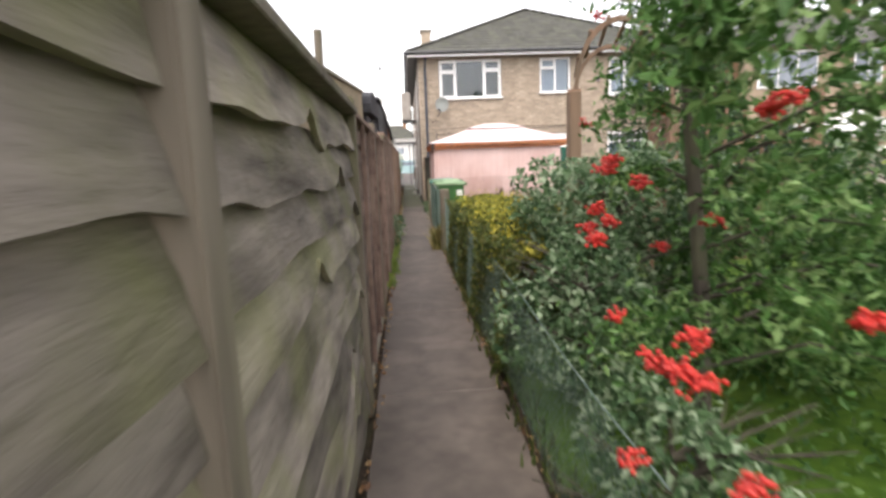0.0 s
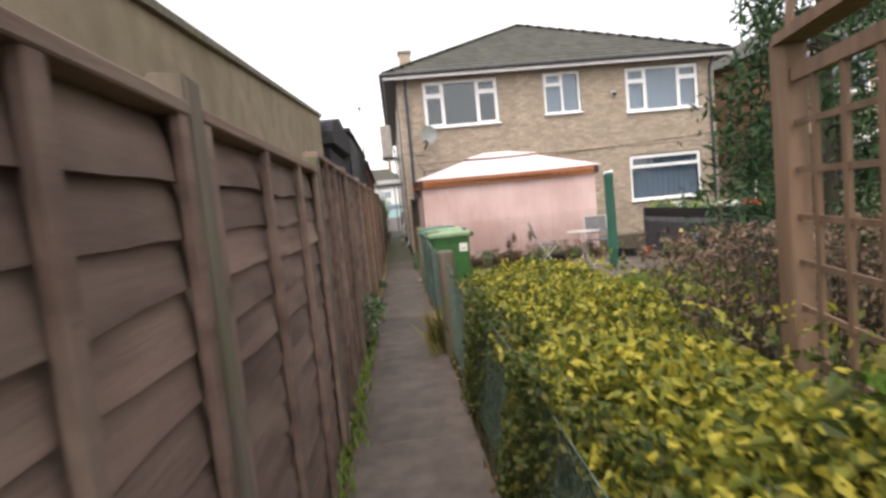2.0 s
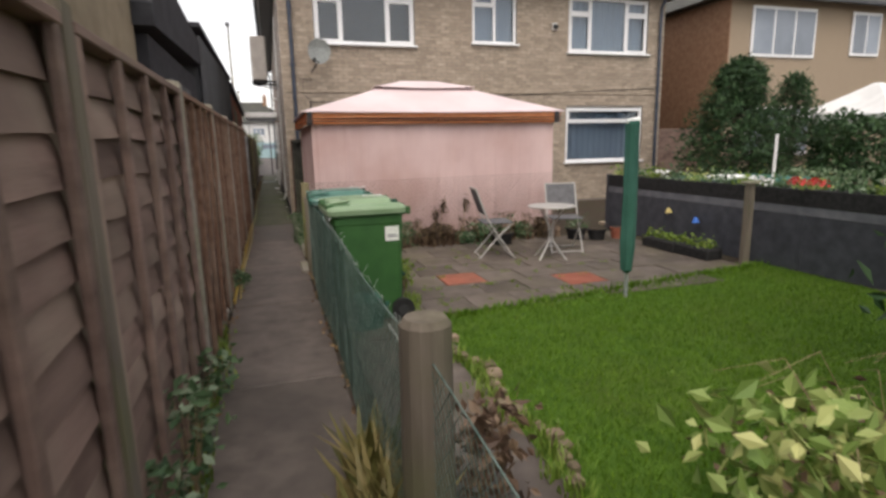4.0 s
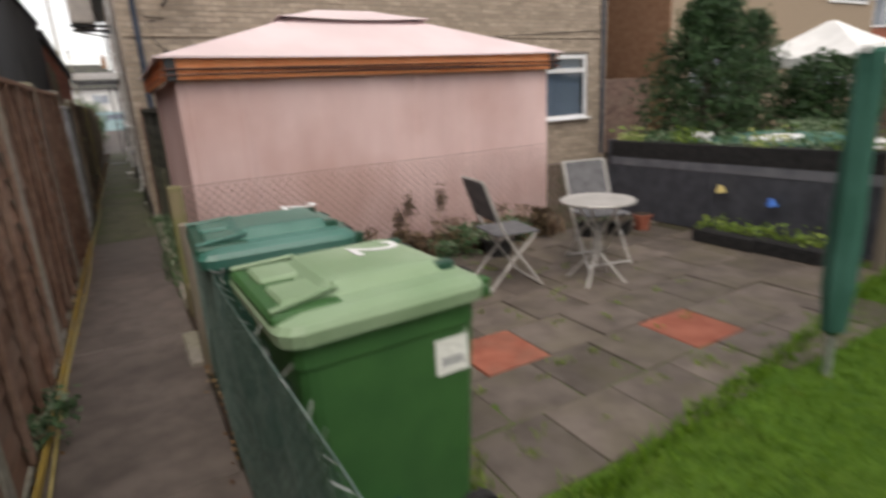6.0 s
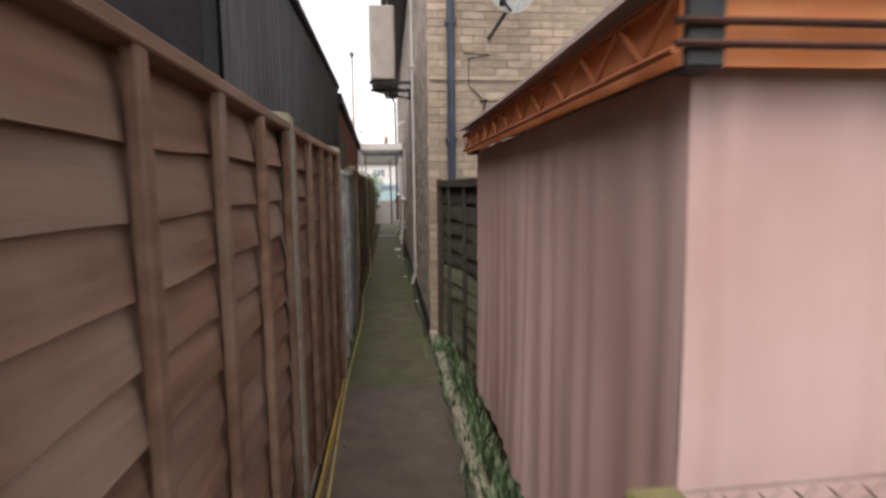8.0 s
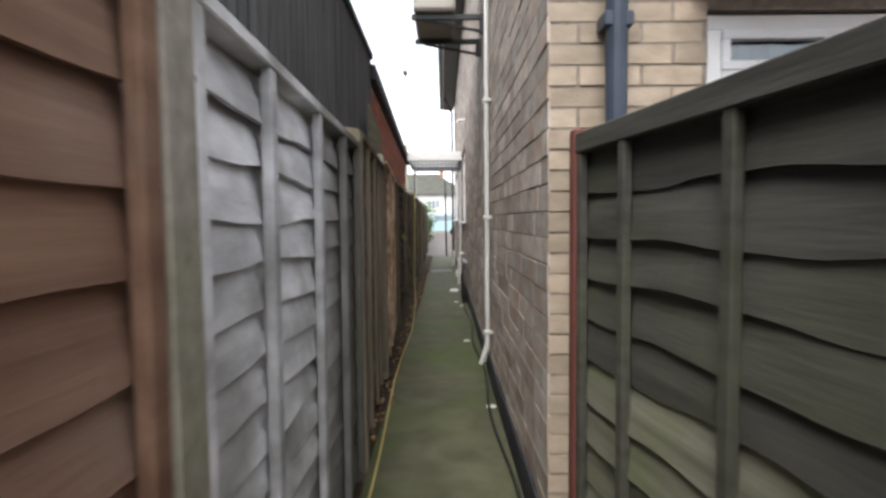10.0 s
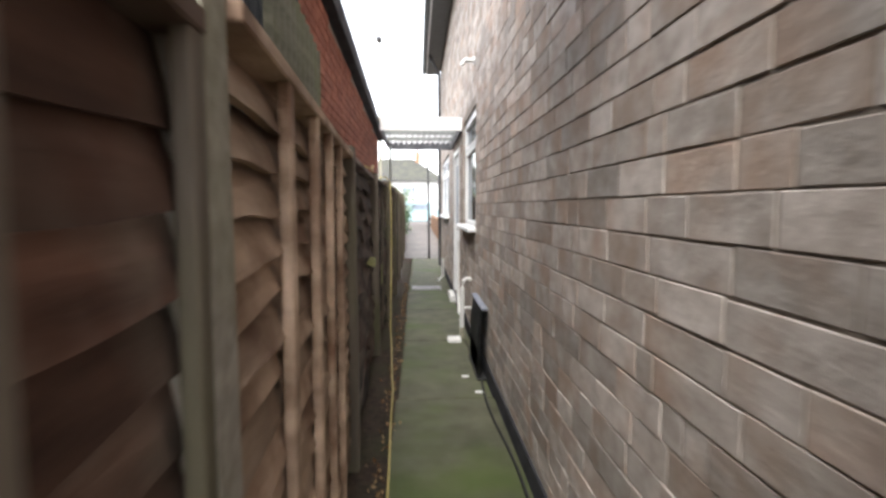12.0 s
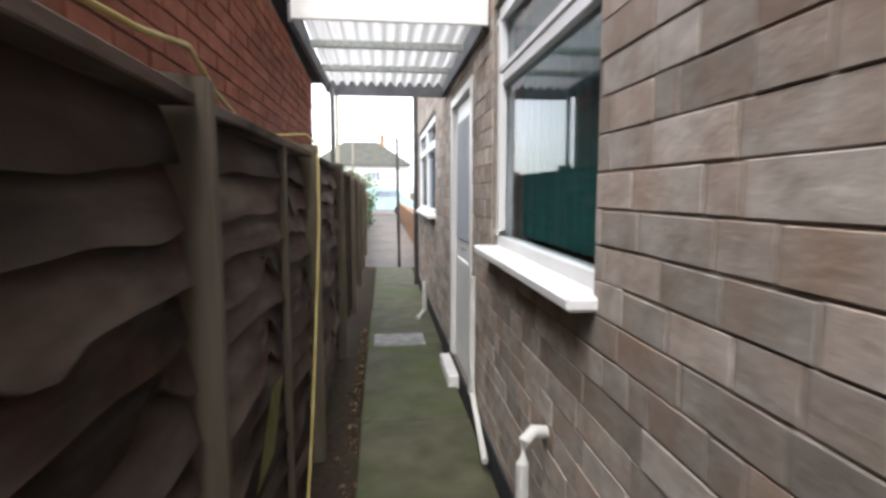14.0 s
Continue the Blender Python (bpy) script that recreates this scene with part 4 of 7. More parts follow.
# ---- patio, gazebo, bins ----
tagged(part("patio_bed", poly_mesh("patio_bed", [(0.72, 11.0, -0.012), (5.5, 11.0, -0.012), (5.5, 14.5, -0.012), (0.72, 14.5, -0.012)], [(0, 1, 2, 3)]), M["soil"], kind="structure"), "dark soil in the joints under the patio slabs", "ground")
SLAB = 0.44
rng_s = random.Random(8)
patio = thing("patio", (0.74, 11.0, 0), "patio of old grey slabs with a few red ones and mossy joints", "patio", kind="structure")
slab_g = None
for i in range(12):
    for j in range(12):
        x, y = 0.12 + i * SLAB + (0 if j % 2 else 0.28), 9.17 + j * SLAB
        if x < 0.6 or x > 5.2 or x > 0.9 and cut_corner(x + 0.3, y + 0.25) or y > 14.3 or y < 9.0:
            continue
        red = (i, j) in ((4, 7), (6, 6))
        if slab_g is None:
            bm = slab(0, 0, -0.04, SLAB - 0.008, SLAB - 0.008, 0.0, 0.005)
            slab_g = bpy.data.meshes.new("slab")
            bm.to_mesh(slab_g)
            bm.free()
            slab_r = slab_g.copy()
            slab_g.materials.append(M["slab_grey"])
            slab_r.materials.append(M["slab_red"])
        ob = part("slab", slab_r if red else slab_g, M["slab_grey"], patio, "red concrete slab" if red else "", at=(x - 0.74, y - 11.0, 0.004 + rng_s.uniform(-0.005, 0.006)))
        ob.rotation_euler = (rng_s.uniform(-0.008, 0.008), rng_s.uniform(-0.008, 0.008), rng_s.uniform(-0.01, 0.01))

# weeds in the joints and along edges
rng = np.random.default_rng(12)


def tufts(name, places, height, spread, per, material, label, category="weeds"):
    vs, fs = [], []
    for x, y in places:
        for k in range(per):
            a = rng.uniform(0, 6.28)
            bx, by = x + rng.normal(0, spread), y + rng.normal(0, spread)
            h = height * rng.uniform(0.4, 1.1)
            l = h * rng.uniform(0.2, 0.8)
            w = height * 0.05 + 0.002
            i = len(vs)
            ca, sa = math.cos(a), math.sin(a)
            vs += [(bx - w * sa, by + w * ca, 0), (bx + w * sa, by - w * ca, 0), (bx + l * 0.4 * ca + w * sa * 0.8, by + l * 0.4 * sa - w * ca * 0.8, h * 0.6), (bx + l * 0.4 * ca - w * sa * 0.8, by + l * 0.4 * sa + w * ca * 0.8, h * 0.6), (bx + l * ca, by + l * sa, h)]
            fs += [(i, i + 1, i + 2, i + 3), (i + 3, i + 2, i + 4)]
    return tagged(part(name, poly_mesh(name, vs, fs), material, kind="stuff"), label, category)


joints = [(0.76 + SLAB * rng.integers(0, 6) + rng.normal(0, 0.01), rng.uniform(11.0, 14.2)) for _ in range(90)] + [(rng.uniform(0.8, 4), 9.05 + SLAB * rng.integers(5, 11) + rng.normal(0, 0.01)) for _ in range(90)]
tufts("joint_weeds", joints, 0.035, 0.02, 9, M["leaf_lime"], "small moss and grass tufts in the slab joints")
tufts("edge_grass", [(1.36 + 0.05 * math.sin(y * 7) + rng.normal(0, 0.03), y) for y in np.arange(8.8, 12.0, 0.03)], 0.08, 0.03, 10, M["leaf_lime"], "rough light green grass along the lawn edge")
tufts("edge_grass", [(x, 11.22 + (x - 1.4) * 0.14 + rng.normal(0, 0.02)) for x in np.arange(1.4, 5.5, 0.03)], 0.07, 0.025, 9, M["grass"], "grass fringe where the lawn meets the slabs")
tufts("fence_grass", [(-0.17 + rng.normal(0, 0.02), y) for y in np.arange(6.0, 11.5, 0.04)], 0.09, 0.03, 5, M["leaf_lime"], "long grass growing at the foot of the wooden fence")
tufts("fence_grass", [(0.64 + rng.normal(0, 0.03), y) for y in np.arange(1.5, 8.4, 0.05)], 0.1, 0.04, 5, M["leaf_hedge_low"], "low weeds along the wire fence")
tufts("gazebo_grass", [(rng.uniform(0.75, 4.3), rng.uniform(14.35, 14.6)) for _ in range(120)], 0.2, 0.05, 8, M["leaf_brown"], "dead brown stalks at the foot of the gazebo")
tufts("gazebo_grass", [(0.68 + rng.normal(0, 0.04), rng.uniform(14.8, 18.8)) for _ in range(160)], 0.13, 0.05, 8, M["leaf_shrub"], "low green weeds between path and gazebo")

# weeds with broad leaves
def clump(name, cx, cy, r, h, n, size, material, label, category="plant"):
    c = np.stack([cx + rng.normal(0, r * 0.5, n), cy + rng.normal(0, r * 0.5, n), rng.uniform(0.02, 1, n) ** 0.7 * h], 1)
    th = thing(name, (cx, cy, 0), label, category)
    part("leaves", leaf_mesh("leaves", c, size, rng), material, th, kind="stuff")
    bm = bmesh.new()
    for k in range(7):
        a = k * 0.9
        tube(bm, [(cx, cy, 0), (cx + r * 0.3 * math.cos(a), cy + r * 0.3 * math.sin(a), h * 0.5), (cx + r * 0.5 * math.cos(a), cy + r * 0.5 * math.sin(a), h * 0.9)], [0.004, 0.003, 0.001], 5)
    part("stem", bm, M["straw"], th)
    return th


for x, y, h in ((-0.16, 9.0, 0.4), (-0.14, 9.35, 0.5), (-0.18, 9.8, 0.35), (-0.15, 10.3, 0.28), (-0.17, 13.2, 0.12), (-0.17, 12.9, 0.15)):
    clump("nettle", x, y, 0.12, h, 90, 0.06, M["leaf_shrub"], "leafy green weed growing at the fence foot")
for x, y in ((1.5, 14.3), (3.4, 14.35), (1.15, 14.3)):
    clump("dead_plant", x, y, 0.14, 0.32, 120, 0.05, M["leaf_brown"], "withered brown garden plant in front of the gazebo")
clump("dead_plant", 3.05, 14.3, 0.2, 0.3, 200, 0.06, M["leaf_shrub"], "dark green low plant beside the gazebo")
clump("pot_plant", 0.95, 13.4, 0.12, 0.3, 80, 0.05, M["leaf_lime"], "light green weed on the patio")
tufts("fence_grass", [(0.57 + rng.normal(0, 0.02), rng.uniform(8.6, 9.2)) for _ in range(45)], 0.34, 0.05, 9, M["straw_green"], "tall tan-green grass at the foot of the wire fence")
for k in range(11):
    clump("dead_plant", 1.05 + 0.3 * k + rng.uniform(-0.08, 0.08), 14.4 + rng.uniform(-0.04, 0.06), 0.15, rng.uniform(0.16, 0.36), 300, 0.05, M["leaf_dead"] if k % 3 else M["leaf_shrub"], "withered brown and dark green growth at the gazebo foot")
clump("pot_plant", 1.42, 12.2, 0.1, 0.3, 120, 0.06, M["leaf_lime"], "light green weed beside the bin")

def seed_head(x, y, h):
    """A dried flower head on a bent stalk."""
    th = thing("dead_plant", (x, y, 0), "tall withered stalk with a brown drooping flower head before the gazebo", "plant")
    part("stem", rod([(x, y, 0), (x + 0.02, y, h * 0.6), (x + 0.05, y - 0.02, h)], [0.006, 0.005, 0.004], 6), M["straw"], th)
    g = np.random.default_rng(int(x * 50))
    part("flower_head", leaf_mesh("flower_head", np.stack([x + 0.05 + g.normal(0, 0.028, 150), y - 0.02 + g.normal(0, 0.028, 150), h + g.normal(0, 0.05, 150)], 1), 0.03, g, 0.5, 0.8), M["leaf_dead"], th, kind="stuff")


seed_head(2.46, 14.42, 0.54)
seed_head(2.8, 14.42, 0.56)
seed_head(2.35, 14.4, 0.42)
for k in range(16):
    clump("dead_plant", 1.0 + 0.2 * k + rng.uniform(-0.06, 0.06), 14.42 + rng.uniform(-0.05, 0.05), 0.1, rng.uniform(0.22, 0.42), 90, 0.045, M["leaf_dead"] if k % 2 else M["leaf_brown"], "withered brown stalks leaning on the gazebo curtain")

# gazebo
gz = thing("gazebo", (2.6, 16.2, 0), "pink fabric garden gazebo with closed curtains and bronze frame", "gazebo")
GX0, GX1, GY0, GY1, GZ = 0.78, 4.38, 14.66, 17.3, 1.86
for x, y in ((GX0 + 0.06, GY0 + 0.07), (GX1 - 0.06, GY0 + 0.07), (GX0 + 0.06, GY1 - 0.06), (GX1 - 0.06, GY1 - 0.06)):
    bm = bmesh.new()
    for dx, dy in ((0, 0), (0.08, 0), (0, 0.08)):
        tube(bm, [(x + (dx if x < 2 else -dx), y + (dy if y < 16 else -dy), 0), (x + (dx if x < 2 else -dx), y + (dy if y < 16 else -dy), GZ)], 0.012, 6)
    part("leg", bm, M["frame_metal"], gz)
    part("corner_bracket", slab(x - 0.1 if x < 2 else x + 0.02, y - 0.13 if y < 16 else y + 0.02, GZ - 0.17, x - 0.02 if x < 2 else x + 0.1, y - 0.05 if y < 16 else y + 0.1, GZ - 0.01, 0.006), M["dark_plastic"], gz, "dark corner bracket")


def truss(a, b, z0, z1, n):
    bm = bmesh.new()
    a, b = Vector(a), Vector(b)
    for z in (z0, z1):
        tube(bm, [(a.x, a.y, z), (b.x, b.y, z)], 0.008, 6)
    for k in range(n):
        p, q = a.lerp(b, k / n), a.lerp(b, (k + 1) / n)
        zz = (z0, z1) if k % 2 else (z1, z0)
        tube(bm, [(p.x, p.y, zz[0]), (q.x, q.y, zz[1])], 0.006, 5)
    return bm


RX0, RX1, RY0, RY1 = GX0 - 0.065, GX1 + 0.065, GY0 - 0.07, GY1 + 0.05
for a, b, n in (((RX0, RY0), (RX1, RY0), 1), ((RX0, RY1), (RX1, RY1), 6), ((RX0, RY0), (RX0, RY1), 22), ((RX1, RY0), (RX1, RY1), 22)):
    part("truss", truss((*a, 0), (*b, 0), GZ - 0.13 if n == 1 else GZ - 0.14, GZ - 0.09 if n == 1 else GZ - 0.04, n), M["frame_metal"] if n == 1 else M["frame_rust"], gz)


def canopy(x0, x1, y0, y1, z0, top, tx, ty, sag, nn=16):
    """Four sagging faces from the eaves up to a smaller top opening."""
    vs, fs = [], []
    cx, cy = (x0 + x1) / 2, (y0 + y1) / 2
    corners = [(x0, y0), (x1, y0), (x1, y1), (x0, y1)]
    tops = [(cx - tx, cy - ty), (cx + tx, cy - ty), (cx + tx, cy + ty), (cx - tx, cy + ty)]
    for s in range(4):
        a, b, c, d = corners[s], corners[(s + 1) % 4], tops[(s + 1) % 4], tops[s]
        base = len(vs)
        for j in range(nn + 1):
            v = j / nn
            for i in range(nn + 1):
                u = i / nn
                x = (a[0] * (1 - u) + b[0] * u) * (1 - v) + (d[0] * (1 - u) + c[0] * u) * v
                y = (a[1] * (1 - u) + b[1] * u) * (1 - v) + (d[1] * (1 - u) + c[1] * u) * v
                z = z0 + (top - z0) * v - sag * math.sin(math.pi * v) * (0.35 + 0.65 * math.sin(math.pi * u)) - 0.025 * math.sin(math.pi * u) * (1 - v)
                vs.append((x, y, z))
        for j in range(nn):
            for i in range(nn):
                k = base + j * (nn + 1) + i
                fs.append((k, k + 1, k + nn + 2, k + nn + 1))
    return vs, fs


vs, fs = canopy(GX0 - 0.1, GX1 + 0.1, GY0 - 0.1, GY1 + 0.1, GZ, 2.27, 0.62, 0.5, 0.015)
part("canopy", poly_mesh("canopy", vs, fs), M["pink_top"], gz, smooth=True)
vs, fs = canopy(2.58 - 0.78, 2.58 + 0.78, 15.98 - 0.66, 15.98 + 0.66, 2.26, 2.38, 0.3, 0.25, 0.02, 8)
part("vent_cap", poly_mesh("vent_cap", vs, fs), M["pink_top"], gz, smooth=True)
bm = bmesh.new()
for a, b in (((GX0 - 0.1, GY0 - 0.1), (GX1 + 0.1, GY0 - 0.1)), ((GX0 - 0.1, GY0 - 0.1), (GX0 - 0.1, GY1 + 0.1)), ((GX1 + 0.1, GY0 - 0.1), (GX1 + 0.1, GY1 + 0.1))):
    n = 24
    for k in range(n):
        p = Vector((*a, 0)).lerp(Vector((*b, 0)), k / n)
        q = Vector((*a, 0)).lerp(Vector((*b, 0)), (k + 1) / n)
        s0, s1 = 0.02 * math.sin(math.pi * k / n), 0.02 * math.sin(math.pi * (k + 1) / n)
        f = [bm.verts.new(v) for v in ((p.x, p.y, GZ - 0.012 - s0 * 0.6), (q.x, q.y, GZ - 0.012 - s1 * 0.6), (q.x, q.y, GZ + 0.006 - s1), (p.x, p.y, GZ + 0.006 - s0))]
        bm.faces.new(f)
part("valance", bm, M["pink_top"], gz)
for q in ((GX0 - 0.045, GY0 - 0.05, GX1 + 0.045, GY0 - 0.045), (GX0 - 0.045, GY0 - 0.044, GX0 - 0.04, GY1 + 0.03), (GX1 + 0.04, GY0 - 0.044, GX1 + 0.045, GY1 + 0.03)):
    part("lining", slab(q[0], q[1], GZ - 0.165, q[2], q[3], GZ - 0.012), M["orange"], gz, "rust-orange inner fabric band")



def drape(a, b, z0, z1, seed, folds=10):
    """A hanging curtain with soft folds that gather here and there."""
    a, b = Vector((*a, 0)), Vector((*b, 0))
    d = (b - a).normalized()
    side = Vector((-d.y, d.x, 0))
    n, m = 240, 14
    vs, fs = [], []
    for j in range(m + 1):
        v = j / m
        for i in range(n + 1):
            u = i / n
            g = noise.noise(Vector((u * 9, seed, 0)))
            amp = (0.004 + 0.02 * max(0, g)) * (0.5 + 0.8 * v)
            s = amp * math.sin(u * folds * 6.28 + 3 * g) + 0.035 * noise.noise(Vector((u * 5, v * 1.5, seed + 5))) * v
            p = a.lerp(b, u) + side * s
            vs.append((p.x, p.y, z1 + (z0 - z1) * v + 0.015 * noise.noise(Vector((u * 8, 0, seed))) * v))
    for j in range(m):
        for i in range(n):
            k = j * (n + 1) + i
            fs.append((k, k + 1, k + n + 2, k + n + 1))
    return poly_mesh("curtain", vs, fs)


part("curtain", drape((GX0 + 0.02, GY0 + 0.02), (2.55, GY0 + 0.02), 0.16, GZ - 0.15, 1), M["pink"], gz, smooth=True)
part("curtain", drape((2.53, GY0 + 0.035), (GX1 - 0.02, GY0 + 0.02), 0.15, GZ - 0.15, 2), M["pink"], gz, smooth=True)
part("curtain", drape((GX0 + 0.02, GY0 + 0.02), (GX0 + 0.02, GY1), 0.08, GZ - 0.15, 3, 13), M["pink"], gz, smooth=True)
part("curtain", drape((GX1 - 0.02, GY0 + 0.02), (GX1 - 0.02, GY1), 0.05, GZ - 0.15, 4), M["pink"], gz, smooth=True)
part("curtain", drape((GX0 + 0.02, GY1), (GX1, GY1), 0.05, GZ - 0.15, 5), M["pink"], gz, smooth=True)

# wire fence posts
def wood_post(x, y, h, w, label, round_top=False, name="gate_post"):
    th = thing(name, (x, y, 0), label, "post")
    if round_top:
        bm = bmesh.new()
        tube(bm, [(x, y, -0.05), (x, y, h - 0.02), (x, y, h)], [w * 0.55, w * 0.5, w * 0.4], 14)
        part("shaft", bm, M["timber"], th, smooth=False)
    else:
        bm = slab(x - w / 2, y - w / 2, -0.05, x + w / 2, y + w / 2, h, 0.008)
        part("shaft", bm, M["timber"] if w < 0.08 else M["post_green"], th)
    return th


M["post_green"] = surf("mossy_post", (0.15, 0.125, 0.07), (0.25, 0.21, 0.12), 16, 0.85, 0.5, (1, 1, 0.15), (0.16, 0.19, 0.05), 0.7, 3, 0.1, fine=50)
wood_post(0.65, 14.45, 0.95, 0.1, "square mossy timber corner post of the wire fence")
wood_post(0.6, 13.33, 0.87, 0.055, "short square dark timber post beside the dark green bin")
wood_post(0.63, 8.52, 0.95, 0.15, "stout round timber post with a cut top", True)
tagged(part("kick_board", slab(0.615, 13.0, 0.0, 0.64, 14.4, 0.22, 0.004), M["post_green"]), "mossy timber kick board leaning along the wire fence", "board")
br = thing("brace", (0.66, 14.4, 0), "diagonal mossy timber brace of the corner post", "post")
part("strut", rod([(0.62, 14.44, 0.5), (1.35, 14.44, 0.02)], 0.04, 4), M["post_green"], br)
tagged(part("stone", slab(0.5, 13.35, -0.02, 0.6, 13.9, 0.03, 0.012), M["concrete"]), "pale stone edging block beside the post", "stone")

# dark lapped fence by the house corner
Q0, Q1 = Vector((0.74, 18.98, 0)), Vector((1.02, 17.38, 0))
sf = thing("lap_fence", tuple(Q0), "dark grey-green lapped fence panel beside the house corner", "fence panel")
sf.rotation_euler.z = math.atan2(Q1.y - Q0.y, Q1.x - Q0.x) - math.pi / 2
L = (Q1 - Q0).length
bl = [board_mesh(L, 0.009, 70 + q, 0.175) for q in range(4)]
z = 1.33
for q in range(10):
    part("board", bl[q % 4].copy(), M["wood_dusk"] if q < 5 else M["wood_dusk_pale"], sf, at=(0, 0, z))
    z -= 0.145
for y in (0.0, 0.3, 0.76, 1.2, L - 0.045):
    part("batten", slab(0.026, y, 0.02, 0.055, y + 0.04, 1.49, 0.004), M["wood_dusk"], sf, at=(0, 0, 0))
part("top_rail", slab(-0.02, 0, 1.475, 0.06, L, 1.545, 0.005), M["wood_dusk"], sf, at=(0, 0, 0))
fp = thing("fence_post", (0.7, 18.99, 0), "red-brown stained timber post against the house corner", "fence post", "fence posts along the path")
part("shaft", slab(0.675, 18.96, -0.02, 0.72, 19.015, 1.56, 0.004), M["slab_red_wood"], fp)


def wheelie_bin(x, y, body, lid, label, digit_at=(0.06, 0.1)):
    """Two-wheeled bin: front to -x, hinge and wheels to +x."""
    th = thing("wheelie_bin", (x, y, 0), label, "wheelie bin", "wheelie bins beside the path")
    W, D, H = 0.58, 0.6, 0.98
    bm = bmesh.new()
    rings = []
    for z, s, o in ((0.03, 0.82, 0.03), (0.2, 0.86, 0.022), (0.7, 0.96, 0.0), (0.86, 0.98, 0.0), (0.87, 1.0, -0.005), (0.93, 1.0, -0.005), (0.935, 1.03, -0.01), (H, 1.03, -0.01)):
        w, d = W * s / 2, D * s / 2
        pts = []
        for cx, cy, a0 in ((d, w, 0), (-d, w, 90), (-d, -w, 180), (d, -w, 270)):
            r = 0.05
            for k in range(4):
                a = radians(a0 + k * 30)
                pts.append((cx - math.copysign(r, cx) + r * math.cos(a) + o, cy - math.copysign(r, cy) + r * math.sin(a), z))
        rings.append([bm.verts.new(p) for p in pts])
    for r0, r1 in zip(rings, rings[1:]):
        for k in range(16):
            bm.faces.new((r0[k], r0[(k + 1) % 16], r1[(k + 1) % 16], r1[k]))
    bm.faces.new(list(reversed(rings[0])))
    bm.faces.new(rings[-1])
    part("body", bm, body, th, at=(0, 0, 0), smooth=False)
    bm = bmesh.new()
    rings = []
    for z, s, o in ((H - 0.03, 1.1, -0.01), (H + 0.01, 1.12, -0.012), (H + 0.03, 1.08, -0.01), (H + 0.045, 0.94, 0.0), (H + 0.05, 0.72, 0.02), (H + 0.085, 0.6, 0.03), (H + 0.09, 0.5, 0.03)):
        w, d = W * s / 2, D * s / 2
        pts = []
        for cx, cy, a0 in ((d, w, 0), (-d, w, 90), (-d, -w, 180), (d, -w, 270)):
            r = 0.06 * s
            for k in range(4):
                a = radians(a0 + k * 30)
                pts.append((cx - math.copysign(r, cx) + r * math.cos(a) + o, cy - math.copysign(r, cy) + r * math.sin(a), z))
        rings.append([bm.verts.new(p) for p in pts])
    for r0, r1 in zip(rings, rings[1:]):
        for k in range(16):
            bm.faces.new((r0[k], r0[(k + 1) % 16], r1[(k + 1) % 16], r1[k]))
    bm.faces.new(list(reversed(rings[0])))
    bm.faces.new(rings[-1])
    ld = part("lid", bm, lid, th, at=(0, 0, 0))
    for s in (-1, 1):
        part("lid_grip", slab(-0.3, s * 0.115 - 0.085, H + 0.035, -0.15, s * 0.115 + 0.085, H + 0.068, 0.01), lid, ld, at=(0, 0, 0))
        part("hinge_clip", slab(0.21, s * 0.18 - 0.02, H + 0.04, 0.27, s * 0.18 + 0.02, H + 0.075, 0.006), M["bin_dark"], ld, at=(0, 0, 0))
    # raised frame in the darker body green paints the shadow of the grips
    part("grip_frame", slab(-0.345, -0.26, H + 0.015, -0.13, 0.26, H + 0.052, 0.012), body, ld, "raised grip frame darkened as recess shadow", at=(0, 0, 0))
    part("lid_rib", rod([(-0.34, -0.24, H + 0.06), (-0.14, -0.2, H + 0.078), (-0.12, 0, H + 0.08), (-0.14, 0.2, H + 0.078), (-0.34, 0.24, H + 0.06)], 0.008, 6), lid, ld, at=(0, 0, 0))
    bm = bmesh.new()
    tube(bm, [(0.35, -0.25, H - 0.02), (0.35, 0.25, H - 0.02)], 0.016, 8)
    for s in (-0.25, 0, 0.25):
        box(bm, 0.27, s - 0.02, H - 0.05, 0.36, s + 0.02, H + 0.015, 0.005)
    part("handle", bm, body, th, at=(0, 0, 0))
    for s in (-0.2, 0.2):
        part("hinge_pin", rod([(0.31, s - 0.03, H + 0.02), (0.31, s + 0.03, H + 0.02)], 0.018, 8), M["rubber"], th, at=(0, 0, 0))
    for s in (-0.29, 0.25):
        wh = part("wheel", rod([(0.27, s, 0.1), (0.27, s + 0.045, 0.1)], 0.1, 20), M["rubber"], th, at=(0, 0, 0))
        part("hub", rod([(0.27, s - 0.004, 0.1), (0.27, s + 0.05, 0.1)], 0.045, 12), M["dark_plastic"], wh, at=(0, 0, 0))
    part("axle", rod([(0.27, -0.25, 0.1), (0.27, 0.25, 0.1)], 0.012, 6), M["wire"], th, at=(0, 0, 0))
    fc = bpy.data.curves.new("digit", "FONT")
    fc.body = "2"
    fc.size = 0.25
    fc.extrude = 0.001
    tmp = bpy.data.objects.new("digit", fc)
    scene.collection.objects.link(tmp)
    bpy.context.view_layer.update()
    me = bpy.data.meshes.new_from_object(tmp.evaluated_get(bpy.context.evaluated_depsgraph_get()))
    bpy.data.objects.remove(tmp)
    me.materials.clear()
    dg = part("digit", me, M["white_paint"], ld, "white painted number", at=(digit_at[0], digit_at[1], H + 0.0935))
    dg.rotation_euler.z = -math.pi / 2
    return th


